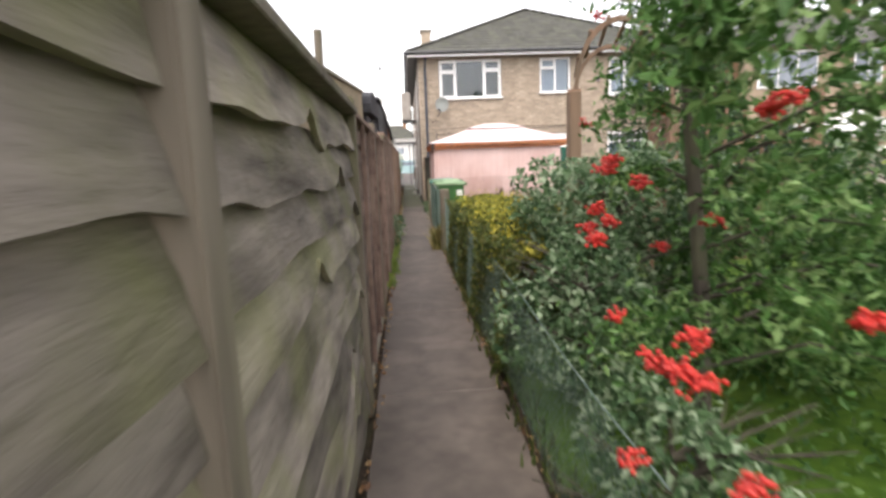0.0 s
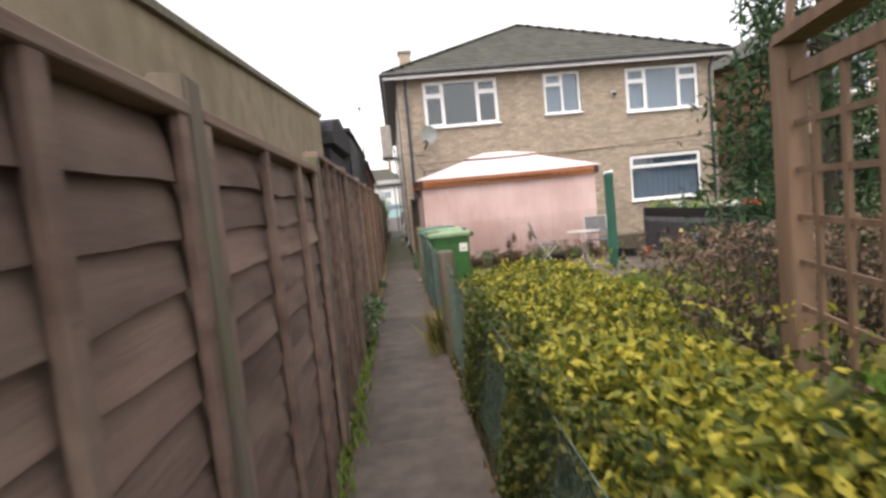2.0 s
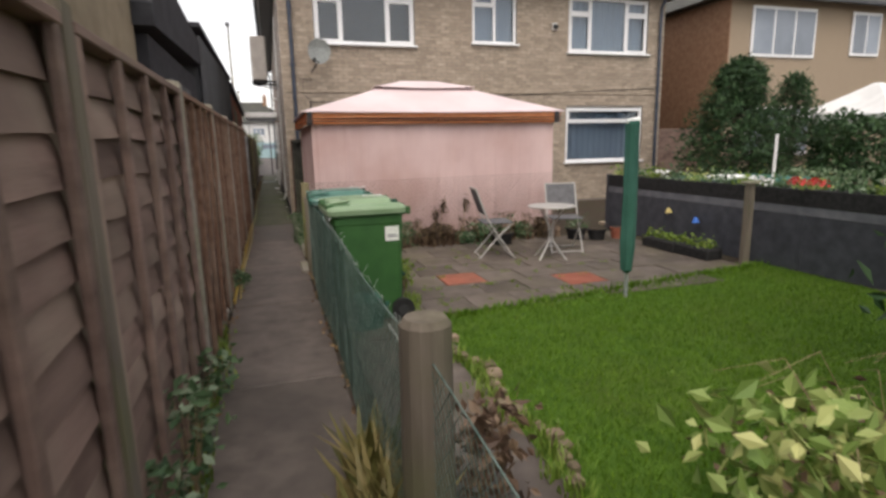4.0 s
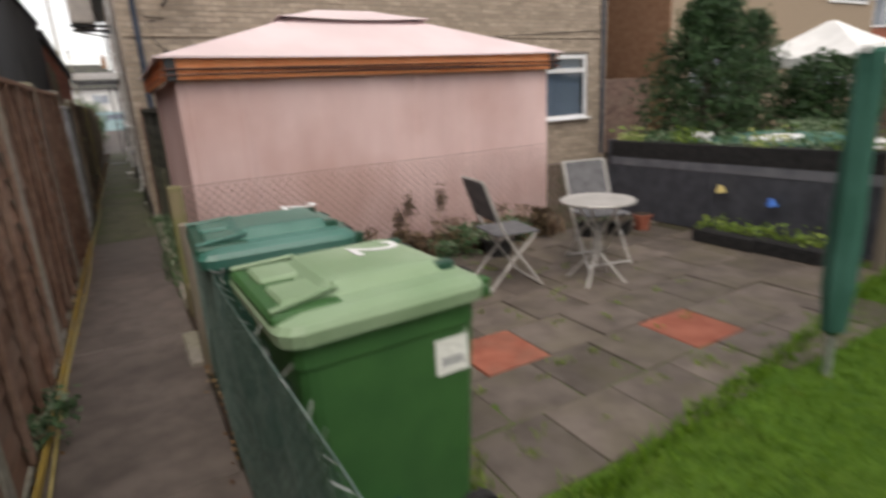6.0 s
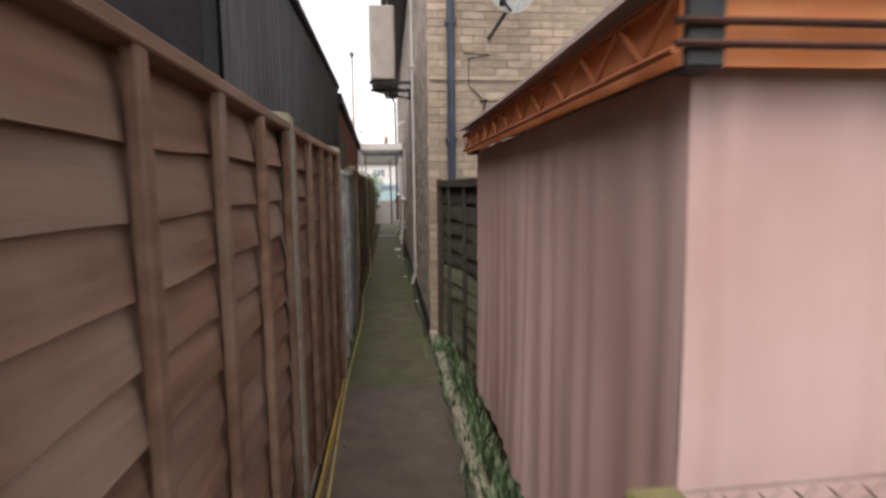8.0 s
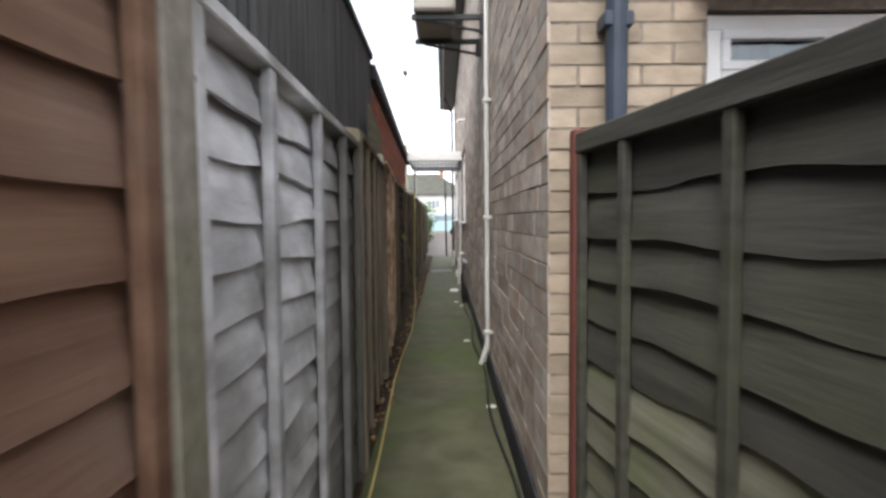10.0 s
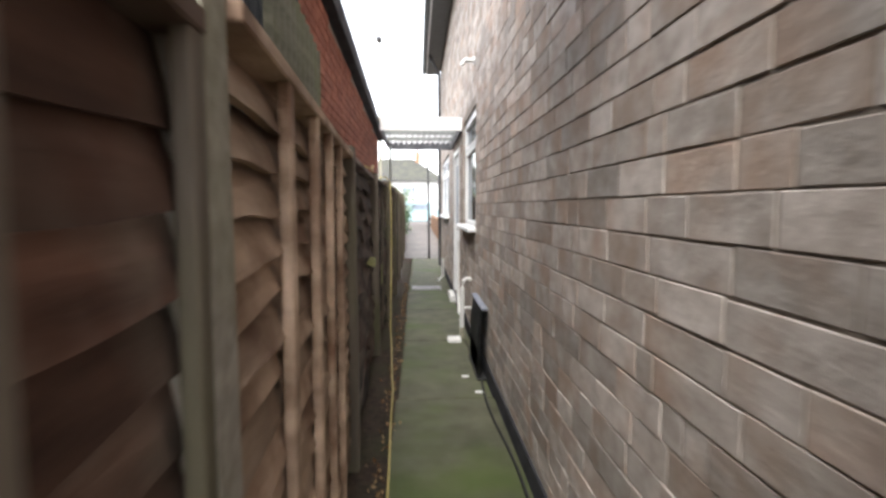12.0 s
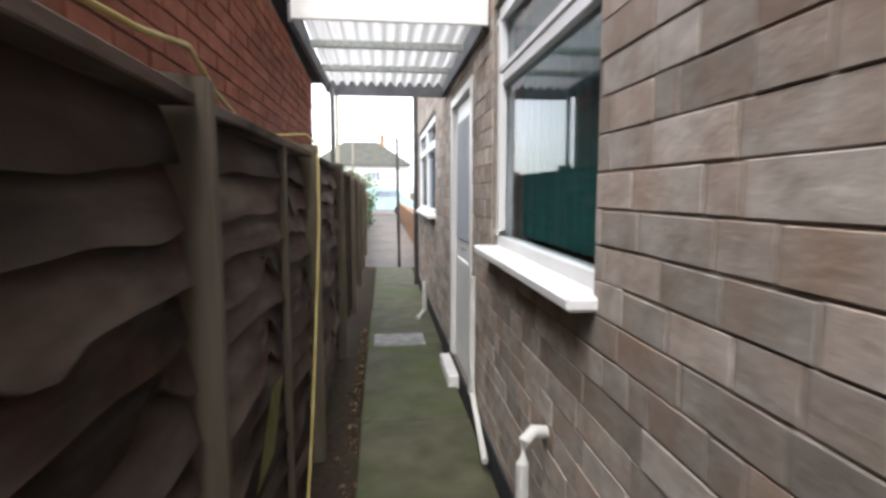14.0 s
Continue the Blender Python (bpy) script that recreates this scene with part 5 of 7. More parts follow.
b1 = wheelie_bin(0.94, 11.58, M["bin_light"], M["bin_light_lid"], "mid-green wheelie bin with a faded pale green lid and paper label", (0.02, 0.11))
lb = part("paper_label", slab(-0.06, -0.0015, -0.085, 0.06, 0.0015, 0.085), M["label"], b1, "pale paper label", at=(0.19, -0.283, 0.8))
lb.rotation_euler.x = -0.03
part("paper_text", slab(-0.04, -0.0008, -0.004, 0.04, 0.0008, 0.004), M["slate_light"], b1, "grey printed line", at=(0.19, -0.2865, 0.75))
part("paper_text", slab(-0.04, -0.0008, -0.004, 0.04, 0.0008, 0.004), M["slate_light"], b1, "grey printed line", at=(0.19, -0.2862, 0.765))
b2 = wheelie_bin(0.88, 12.44, M["bin_dark"], M["bin_dark_lid"], "dark green wheelie bin with a glossy blue-green lid", (0.1, 0.22))
b1.rotation_euler.z = 0.03
b2.rotation_euler.z = -0.03
b1.scale = b2.scale = (0.94, 0.97, 0.94)

# watering can and hose by the fence
wc = thing("watering_can", (0.75, 10.6, 0), "green plastic watering can on the concrete beside the wire fence", "watering can")
bm = bmesh.new()
tube(bm, [(0.84, 10.35, 0.0), (0.84, 10.35, 0.22), (0.84, 10.35, 0.27)], [0.13, 0.125, 0.09], 18)
part("body", bm, M["parasol"], wc)
part("spout", rod([(0.95, 10.4, 0.06), (1.06, 10.46, 0.2), (1.13, 10.5, 0.34)], [0.03, 0.02, 0.016], 10), M["parasol"], wc)
part("rose", rod([(1.13, 10.5, 0.34), (1.16, 10.52, 0.38)], [0.018, 0.05], 12), M["parasol"], wc)
part("handle", rod([(0.74, 10.35, 0.08), (0.66 + 0.03, 10.33, 0.2), (0.74, 10.34, 0.32), (0.86, 10.36, 0.33), (0.9, 10.38, 0.26)], 0.012, 8), M["parasol"], wc)
sp = thing("sprinkler", (1.12, 10.62, 0), "small black garden tap stand with grey head", "garden tap")
part("stand", rod([(1.12, 10.62, 0), (1.12, 10.62, 0.24)], 0.014, 8), M["dark_plastic"], sp)
part("head", rod([(1.12, 10.62, 0.22), (1.12, 10.62, 0.3)], [0.03, 0.022], 10), M["wire"], sp)
part("spike_foot", rod([(1.12, 10.62, 0.03), (1.24, 10.5, 0.0)], 0.01, 6), M["dark_plastic"], sp)
gh = thing("garden_hose", (1.0, 10.8, 0), "short pale hose end lying on the concrete beside the watering can", "garden hose")
part("hose_run", rod([(1.0, 10.97, 0.1), (1.03, 10.9, 0.05), (1.05, 10.8, 0.012), (1.08, 10.6, 0.012), (1.13, 10.35, 0.012)], 0.008, 8), M["white_pipe"], gh)
for ob in (wc, sp):
    ob.location.x += 0.05
    ob.location.y += 0.92
bm = bmesh.new()
box(bm, 0.72, 8.8, -0.04, 1.35, 11.0, -0.002, 0.004)
tagged(part("garden_path", bm, M["path_grey"], kind="structure"), "cracked old concrete strip between wire fence and lawn", "path")
bm = bmesh.new()
rs = random.Random(3)
for k in range(26):
    y = 8.9 + k * 0.09
    x = 1.38 + 0.05 * math.sin(y * 7) + rs.uniform(-0.03, 0.03)
    box(bm, x, y, -0.02, x + rs.uniform(0.05, 0.09), y + rs.uniform(0.05, 0.08), rs.uniform(0.02, 0.045), 0.01)
tagged(part("edging_stones", bm, M["edge_stone"], kind="stuff"), "rough brown broken stone edging of the lawn", "edging")

# bistro set
def bistro_table(x, y):
    th = thing("bistro_table", (x, y, 0), "small round pale metal bistro table on the patio", "table", "bistro set")
    z = 0.7
    part("tabletop", rod([(0, 0, z - 0.012), (0, 0, z)], 0.3, 32), M["tube_metal"], th, at=(0, 0, 0))
    bm = bmesh.new()
    for k in range(24):
        a0, a1 = math.tau * k / 24, math.tau * (k + 1) / 24
        tube(bm, [(0.305 * math.cos(a0), 0.305 * math.sin(a0), z - 0.006), (0.305 * math.cos(a1), 0.305 * math.sin(a1), z - 0.006)], 0.012, 6, False)
    part("rim", bm, M["tube_metal"], th, at=(0, 0, 0))
    for k in range(4):
        a = 0.5 + k * math.pi / 2
        part("leg", rod([(0.2 * math.cos(a), 0.2 * math.sin(a), z - 0.01), (0.03 * math.cos(a), 0.03 * math.sin(a), z * 0.6), (0.03 * math.cos(a), 0.03 * math.sin(a), z * 0.35), (0.26 * math.cos(a), 0.26 * math.sin(a), 0.0)], 0.011, 7), M["tube_metal"], th, at=(0, 0, 0))
    part("ring", rod([(0.04 * math.cos(t), 0.04 * math.sin(t), z * 0.47) for t in np.linspace(0, 6.28, 13)], 0.006, 5), M["tube_metal"], th, at=(0, 0, 0))
    return th


def folding_chair(x, y, turn, label):
    th = thing("folding_chair", (x, y, 0), label, "chair", "bistro set")
    w = 0.2
    for s in (-w, w):
        part("leg", rod([(s, 0.22, 0.0), (s, 0.0, 0.3), (s, -0.12, 0.5), (s, -0.26, 0.86)], 0.011, 7), M["tube_metal"], th, at=(0, 0, 0))
        part("leg", rod([(s * 0.9, -0.22, 0.0), (s * 0.9, 0.0, 0.25), (s * 0.9, 0.2, 0.44)], 0.011, 7), M["tube_metal"], th, at=(0, 0, 0))
    part("seat", slab(-w, -0.17, 0.435, w, 0.2, 0.45, 0.004), M["sling"], th, "grey sling seat", at=(0, 0, 0))
    bm = bmesh.new()
    vs = box(bm, -w, -0.006, 0, w, 0.006, 0.3)
    for v in vs:
        v.co.y += -0.155 - 0.36 * v.co.z
        v.co.z += 0.55
    part("backrest", bm, M["sling"], th, "grey sling backrest", at=(0, 0, 0))
    for y0, z0 in ((0.2, 0.02), (-0.2, 0.02), (-0.26, 0.86)):
        part("crossbar", rod([(-w, y0, z0), (w, y0, z0)], 0.009, 6), M["tube_metal"], th, at=(0, 0, 0))
    th.rotation_euler.z = radians(turn)
    return th


bistro_table(3.46, 13.03).scale = (0.9, 0.9, 0.93)
folding_chair(2.88, 13.45, -100, "grey sling folding chair turned beside the round table")
folding_chair(3.86, 13.42, 165, "grey sling folding chair standing behind the round table")

# covered parasol
pr = thing("parasol", (3.27, 11.25, 0), "closed parasol under a faded green cover on a thin grey pole", "parasol")
bm = bmesh.new()
n = 16
rings = []
for j, (z, r) in enumerate(((0.24, 0.02), (0.27, 0.055), (0.5, 0.075), (0.9, 0.07), (1.25, 0.065), (1.55, 0.06), (1.64, 0.065), (1.66, 0.055))):
    rings.append([bm.verts.new((3.27 + (r * (1 + 0.14 * math.sin(k * 2.4 + j * 0.7))) * math.cos(math.tau * k / n), 11.25 + (r * (1 + 0.14 * math.cos(k * 1.9 + j))) * math.sin(math.tau * k / n), z)) for k in range(n)])
for r0, r1 in zip(rings, rings[1:]):
    for k in range(n):
        bm.faces.new((r0[k], r0[(k + 1) % n], r1[(k + 1) % n], r1[k]))
bm.faces.new(rings[-1])
part("cover", bm, M["parasol"], pr)
part("pole", rod([(3.27, 11.25, -0.02), (3.27, 11.25, 0.3)], 0.022, 10), M["wire"], pr)
part("cap", rod([(3.2, 11.25, 1.655), (3.34, 11.25, 1.67)], [0.02, 0.03], 8), M["white_fabric"], pr)
pr.scale = (0.9, 0.9, 0.95)


# ---- fittings of the house ----
ac = thing("air_conditioner", (0.3, 21.7, 2.98), "pale grey air conditioner box on brackets high on the house wall", "air conditioner")
part("casing", slab(-0.02, 21.75, 3.02, 0.34, 22.6, 4.05, 0.02), M["beige_plastic"], ac)
part("grille", slab(-0.026, 21.85, 3.15, -0.019, 22.5, 3.9, 0.002), M["slate_light"], ac)
for y in (21.85, 22.5):
    bm = bmesh.new()
    box(bm, -0.04, y - 0.02, 2.97, 0.6, y + 0.02, 3.015, 0.003)
    box(bm, 0.55, y - 0.02, 2.85, 0.6, y + 0.02, 2.97, 0.003)
    part("bracket", bm, M["dark_plastic"], ac)
    part("brace", rod([(0.05, y, 2.97), (0.57, y, 2.87)], 0.014, 6), M["dark_plastic"], ac)

dp = thing("downpipe", (0.82, 18.96, 0.1), "dark blue-grey downpipe on the rear house wall", "downpipe")
part("pipe", rod([(0.84, 18.7, 4.86), (0.84, 18.72, 4.7), (0.82, 18.95, 4.45), (0.82, 18.95, 0.15), (0.82, 18.88, 0.05)], 0.038, 12), M["brown_pipe"], dp)
for z in (0.8, 1.9, 3.0, 4.1):
    part("bracket", slab(0.77, 18.92, z, 0.87, 19.02, z + 0.05, 0.004), M["brown_pipe"], dp)
dp = thing("downpipe", (9.55, 18.96, 0.1), "dark downpipe at the far corner of the rear wall", "downpipe")
part("pipe", rod([(9.55, 18.72, 4.86), (9.55, 18.95, 4.5), (9.55, 18.95, 0.1)], 0.036, 10), M["brown_pipe"], dp)
dp = thing("downpipe", (0.5, 33.3, 0.1), "black downpipe near the far end of the side wall", "downpipe")
part("pipe", rod([(0.27, 33.3, 4.86), (0.5, 33.3, 4.4), (0.52, 33.3, 0.1)], 0.036, 10), M["dark_plastic"], dp)

wp = thing("waste_pipe", (0.55, 21.3, 0.1), "thin white plastic pipe running down the brick wall", "pipe")
part("pipe", rod([(0.56, 21.3, 4.4), (0.56, 21.3, 0.22), (0.5, 21.26, 0.12)], 0.018, 10), M["white_pipe"], wp)
for z in (0.35, 1.25, 2.15, 3.1):
    part("clip", slab(0.53, 21.275, z, 0.6, 21.325, z + 0.03, 0.004), M["white_pipe"], wp)
part("elbow", rod([(0.56, 21.3, 0.27), (0.52, 21.27, 0.14)], 0.024, 10), M["white_pipe"], wp)
wp = thing("overflow_pipe", (0.5, 26.5, 2.9), "short white overflow pipe sticking out above the window", "pipe")
part("pipe", rod([(0.6, 26.5, 2.95), (0.5, 26.5, 2.95), (0.46, 26.5, 2.9)], 0.024, 10), M["white_pipe"], wp)
part("flange", rod([(0.6, 26.5, 2.95), (0.585, 26.5, 2.95)], 0.045, 12), M["white_pipe"], wp)
wp = thing("waste_pipe", (0.5, 26.8, 0.3), "white plastic waste pipe with a bend below the kitchen window", "pipe")
part("pipe", rod([(0.6, 26.76, 0.64), (0.54, 26.74, 0.655), (0.505, 26.72, 0.63), (0.495, 26.71, 0.55), (0.495, 26.71, 0.12)], 0.024, 12), M["white_pipe"], wp)
part("stub", rod([(0.495, 26.71, 0.12), (0.495, 26.71, 0.0)], 0.03, 12), M["concrete"], wp)
part("clip", slab(0.49, 26.69, 0.33, 0.6, 26.73, 0.35, 0.004), M["white_pipe"], wp)
wp = thing("waste_pipe", (0.52, 28.1, 0.1), "thin white pipe beside the door step", "pipe")
part("pipe", rod([(0.56, 28.2, 1.0), (0.56, 28.2, 0.25), (0.53, 27.6, 0.1)], 0.018, 10), M["white_pipe"], wp)
tagged(part("drain_block", slab(0.33, 26.5, -0.02, 0.47, 26.68, 0.035, 0.01), M["white_paint"]), "chipped white painted block under the waste pipe", "drain")
dr = thing("drain_cover", (0.5, 25.2, 0), "dark grey plastic drain hood leaning against the wall", "drain cover")
bm = bmesh.new()
rows = []
for y in (25.25, 25.3, 25.95, 26.0):
    lift = 0.0 if y in (25.25, 26.0) else 0.01
    rows.append([bm.verts.new(p) for p in ((0.578, y, 0.6), (0.55 - lift, y, 0.585), (0.53 - lift, y, 0.45), (0.52 - lift, y, 0.25), (0.52 - lift, y, 0.02))])
for r0, r1 in zip(rows, rows[1:]):
    for k in range(4):
        bm.faces.new((r0[k], r0[k + 1], r1[k + 1], r1[k]))
bmesh.ops.solidify(bm, geom=bm.faces[:], thickness=0.008)
part("hood", bm, M["dark_plastic"], dr)
part("top_edge", slab(0.53, 25.22, 0.59, 0.588, 26.02, 0.61, 0.005), M["slate_edge"], dr, "pale blue-grey top edge")
part("gully", slab(0.5, 25.2, -0.02, 0.58, 26.0, 0.015, 0.005), M["rubber"], dr)

# narrow dark strip at the wall foot
tagged(part("wall_foot", slab(0.585, 19.1, -0.06, 0.604, 34.8, 0.12, 0.004), M["shed_dark"], kind="structure"), "narrow dark strip at the foot of the wall", "trim")
cb = thing("cable", (0.52, 19.2, 0), "thin black cable along the wall foot", "cable")
part("cable_run", rod([(0.53 + 0.02 * math.sin(y * 3), y, 0.012) for y in np.arange(18.9, 26.5, 0.2)], 0.009, 6), M["rubber"], cb)

# canopy over the door
cn = thing("door_canopy", (0.1, 29, 2.4), "clear corrugated plastic door canopy with white front board", "canopy")
vs, fs = [], []
n, m = 96, 4
for j in range(m + 1):
    y = 27.95 + 2.1 * j / m
    for i in range(n + 1):
        x = -0.46 + 1.05 * i / n
        vs.append((x, y, 2.57 - 0.06 * j / m + 0.022 * math.sin(i / n * math.tau * 12)))
for j in range(m):
    for i in range(n):
        k = j * (n + 1) + i
        fs.append((k, k + 1, k + n + 2, k + n + 1))
sheet_ = part("corrugated_sheet", poly_mesh("corrugated_sheet", vs, fs), M["polycarb"], cn, smooth=True)
sheet_.visible_shadow = False
part("front_board", slab(-0.47, 27.93, 2.43, 0.59, 27.95, 2.6, 0.004), M["white_paint"], cn)
part("rear_board", slab(-0.47, 30.05, 2.4, 0.59, 30.08, 2.54, 0.004), M["slate_light"], cn)
for y in (28.65, 29.35):
    part("rafter", slab(-0.46, y, 2.47, 0.59, y + 0.03, 2.52, 0.003), M["wire"], cn)
part("side_rail", slab(-0.49, 27.96, 2.42, -0.46, 30.05, 2.52, 0.003), M["slate_light"], cn)
part("wall_rail", slab(0.56, 27.96, 2.42, 0.595, 30.05, 2.55, 0.003), M["slate_light"], cn)
part("stay", rod([(-0.44, 30.0, 2.45), (-0.44, 30.0, 0.0)], 0.02, 8), M["wire"], cn)
po = thing("garden_pole", (0.4, 37.4, 0), "thin black pole standing beyond the canopy", "pole")
part("shaft", rod([(0.33, 36.0, 0), (0.3, 36.0, 2.6)], 0.03, 8), M["dark_plastic"], po)

# rear wall fittings
ds = thing("satellite_dish", (1.2, 18.8, 3.0), "grey satellite dish on the rear wall", "satellite dish")
bm = bmesh.new()
rings = []
for j in range(5):
    r = 0.22 * j / 4
    rings.append([bm.verts.new((1.33 + r * math.cos(t), 18.62 + 0.25 * r * r / 0.09 * -0.2 + 0.02 * math.sin(t) * r, 3.24 + r * 1.1 * math.sin(t))) for t in (math.tau * k / 24 for k in range(24))])
for r0, r1 in zip(rings[1:], rings[2:]):
    for k in range(24):
        bm.faces.new((r0[k], r0[(k + 1) % 24], r1[(k + 1) % 24], r1[k]))
bm.faces.new(rings[1])
bmesh.ops.solidify(bm, geom=bm.faces[:], thickness=0.008)
part("reflector", bm, M["wire"], ds)
part("arm", rod([(1.33, 18.62, 3.02), (1.2, 18.4, 3.05)], 0.012, 6), M["dark_plastic"], ds)
part("receiver", rod([(1.2, 18.4, 3.02), (1.22, 18.45, 3.08)], 0.03, 8), M["dark_plastic"], ds)
part("wall_mount", rod([(1.2, 19.03, 2.9), (1.2, 18.75, 2.9), (1.3, 18.66, 3.05)], 0.018, 8), M["dark_plastic"], ds)
cb = thing("cable", (1.0, 19.0, 2.5), "thin dark cable looping over the rear brick wall", "cable")
part("cable_run", rod([(0.95, 19.01, 2.75), (1.2, 19.01, 2.74), (1.0, 19.01, 2.7), (1.0, 19.01, 2.45), (1.15, 19.01, 2.3), (2.4, 19.01, 2.3), (9.6, 19.01, 2.66)], 0.007, 5), M["rubber"], cb)
al = thing("alarm_box", (6.7, 19.0, 3.98), "small white and dark outdoor lamp on the rear wall", "wall light")
part("base", slab(6.64, 18.97, 3.9, 6.76, 19.03, 4.06, 0.01), M["white_pipe"], al)
part("lamp", rod([(6.7, 18.9, 3.96), (6.7, 18.97, 3.98)], [0.05, 0.06], 12), M["dark_plastic"], al)
hb = thing("hanging_basket", (1.05, 18.85, 1.9), "small dark hanging bracket on the rear wall", "bracket")
part("bracket", rod([(1.12, 19.02, 2.3), (1.12, 18.75, 2.28), (1.12, 19.02, 2.1)], 0.014, 6), M["dark_plastic"], hb)
aw = thing("wall_hood", (1.5, 18.9, 2.1), "pale sloping hood over a rear opening behind the gazebo", "hood")
bm = bmesh.new()
box(bm, 1.1, 18.6, 2.08, 2.6, 19.02, 2.12)
part("cover", bm, M["slate_light"], aw)

# ---- left-hand buildings beyond the fence ----
def quad_prism(name, x0, x1, pts, material, label, cat="wall", kind="structure"):
    """A wall along y with the profile pts of (y, z), from x0 to x1."""
    bm = prism(pts, "x", x0, x1)
    return tagged(part(name, bm, material, kind=kind), label, cat)


quad_prism("outbuilding_wall", -1.15, -0.87, [(4.97, -0.05), (13.1, -0.05), (13.1, 2.99), (6.4, 2.43), (5.25, 2.33), (4.97, 2.14)], M["tan_render"], "long tan stone outbuilding wall with a sloping top beyond the fence", "outbuilding")
quad_prism("outbuilding_wall", -1.15, -0.8, [(-3.5, -0.05), (4.9, -0.05), (4.9, 2.12), (4.1, 2.3), (-3.5, 3.4)], M["tan_render"], "tan outbuilding gable wall beyond the mossy fence", "outbuilding")
cop = prism([(4.97, 2.14), (5.25, 2.33), (6.4, 2.43), (13.1, 2.99), (13.1, 3.04), (6.4, 2.48), (5.25, 2.38), (4.97, 2.19)], "x", -1.2, -0.83)
tagged(part("coping", cop, M["timber"], kind="structure"), "weathered coping along the top of the tan wall", "trim")
cop = prism([(4.9, 2.12), (4.1, 2.3), (-3.5, 3.4), (-3.5, 3.46), (4.1, 2.36), (4.95, 2.16)], "x", -1.2, -0.76)
tagged(part("coping", cop, M["timber"], kind="structure"), "dark verge board of the tan gable", "trim")
pl = thing("garden_pole", (-0.8, 4.4, 0), "weathered timber pole rising above the fence", "pole")
part("shaft", rod([(-0.62, 4.85, 0), (-0.6, 4.85, 2.45)], 0.035, 10), M["timber"], pl)

# dark felt shed with curved roof end
ds2 = thing("shed", (-1.6, 15, 0), "long black felted shed with overhanging roof beyond the fence", "shed")
part("wall", slab(-2.6, 13.2, 0, -0.78, 16.8, 2.5, 0.0), M["shed_dark"], ds2)
part("roof", prism([(13.05, 2.55), (16.9, 2.7), (16.9, 3.05), (14.6, 3.2), (13.3, 2.95), (13.05, 2.75)], "x", -2.7, -0.68), M["shed_dark"], ds2)
part("vent_hood", slab(-0.9, 14.2, 1.95, -0.72, 15.6, 2.2, 0.02), M["grey_shed"], ds2)
# grey clad long wall
gs = thing("workshop", (-1.5, 20, 0), "long grey corrugated workshop wall standing over the fence", "workshop")
vs, fs = [], []
n = 320
for i in range(n + 1):
    y = 16.85 + (24.0 - 16.85) * i / n
    x = -0.68 + 0.012 * (1 if math.sin(y * 44) > 0 else -1)
    z = 3.15 + 0.12 * (i / n)
    vs += [(x, y, 0), (x, y, z)]
for i in range(n):
    fs.append((2 * i, 2 * i + 1, 2 * i + 3, 2 * i + 2))
part("cladding", poly_mesh("cladding", vs, fs), M["grey_shed"], gs)
part("core", slab(-3.5, 16.86, 0, -0.72, 24.0, 3.1), M["grey_shed"], gs)
part("roof_edge", slab(-3.6, 16.8, 3.26, -0.64, 24.02, 3.34, 0.01), M["shed_dark"], gs)

ORX = -0.68
wr = tagged(part("red_wall", prism([(24.05, -0.05), (30.5, -0.05), (30.5, 2.62), (24.05, 2.98)], "x", -3.2, ORX - 0.008), M["mortar"], kind="structure"), "red brick outbuilding wall over the fence", "wall")
rb = [b for b in brick_boxes((24.05, 30.5), ORX, "y", 1.2, 3.05, [], 5) if b[3] < 2.98 - (b[0] - 24.05) * 0.056]


def flip_mesh(name, bricks, fixed, seed):
    """Bricks on a wall that faces +x."""
    me = brick_mesh(name, bricks, -fixed, "y", seed)
    for v in me.vertices:
        v.co.x = -v.co.x
    me.flip_normals()
    return me


part("bricks", flip_mesh("bricks", rb, ORX, 6), M["brick_red"], wr, kind="stuff")
vb = prism([(23.9, 3.0), (30.7, 2.62), (30.7, 2.78), (23.9, 3.18)], "x", -3.3, -0.6)
tagged(part("verge_board", vb, M["shed_dark"], kind="structure"), "black verge board and roof edge of the brick outbuilding", "trim")
gt = thing("corrugated_sheet", (-0.6, 23.95, 1.7), "pale green corrugated sheet end beside the brick outbuilding", "sheet")
vs, fs = [], []
for i in range(41):
    y = 22.9 + 1.1 * i / 40
    x = -0.56 + 0.012 * math.sin(y * 60)
    vs += [(x, y, 0.0), (x, y, 2.5 - 0.15 * (y - 22.9))]
for i in range(40):
    fs.append((2 * i, 2 * i + 1, 2 * i + 3, 2 * i + 2))
part("sheet", poly_mesh("sheet", vs, fs), M["wood_dusk_pale"], gt, smooth=True)

# hoses along the fence
hs = thing("garden_hose", (-0.2, 25, 0), "yellow hose along the fence foot and over a post", "garden hose")
pts = [((-0.125 if y < 18 else -0.125 - 0.007 * (y - 18)) + 0.015 * math.sin(y * 1.7), y, 0.02 + 0.01 * math.sin(y * 2.1)) for y in np.arange(12.4, 25.0, 0.25)]
part("hose_run", rod(pts + [(-0.22, 25.4, 0.02), (-0.26, 26.2, 0.03), (-0.3, 26.8, 0.1), (-0.31, 27.2, 0.5), (-0.32, 27.5, 0.9), (-0.33, 27.8, 1.35), (-0.35, 28.0, 1.78), (-0.42, 28.02, 1.84), (-0.5, 27.6, 1.79), (-0.5, 27.0, 1.76), (-0.46, 26.5, 1.8), (-0.43, 26.2, 1.85), (-0.41, 25.9, 1.8), (-0.46, 25.3, 1.79)], 0.0068, 8), M["hose"], hs, smooth=True)
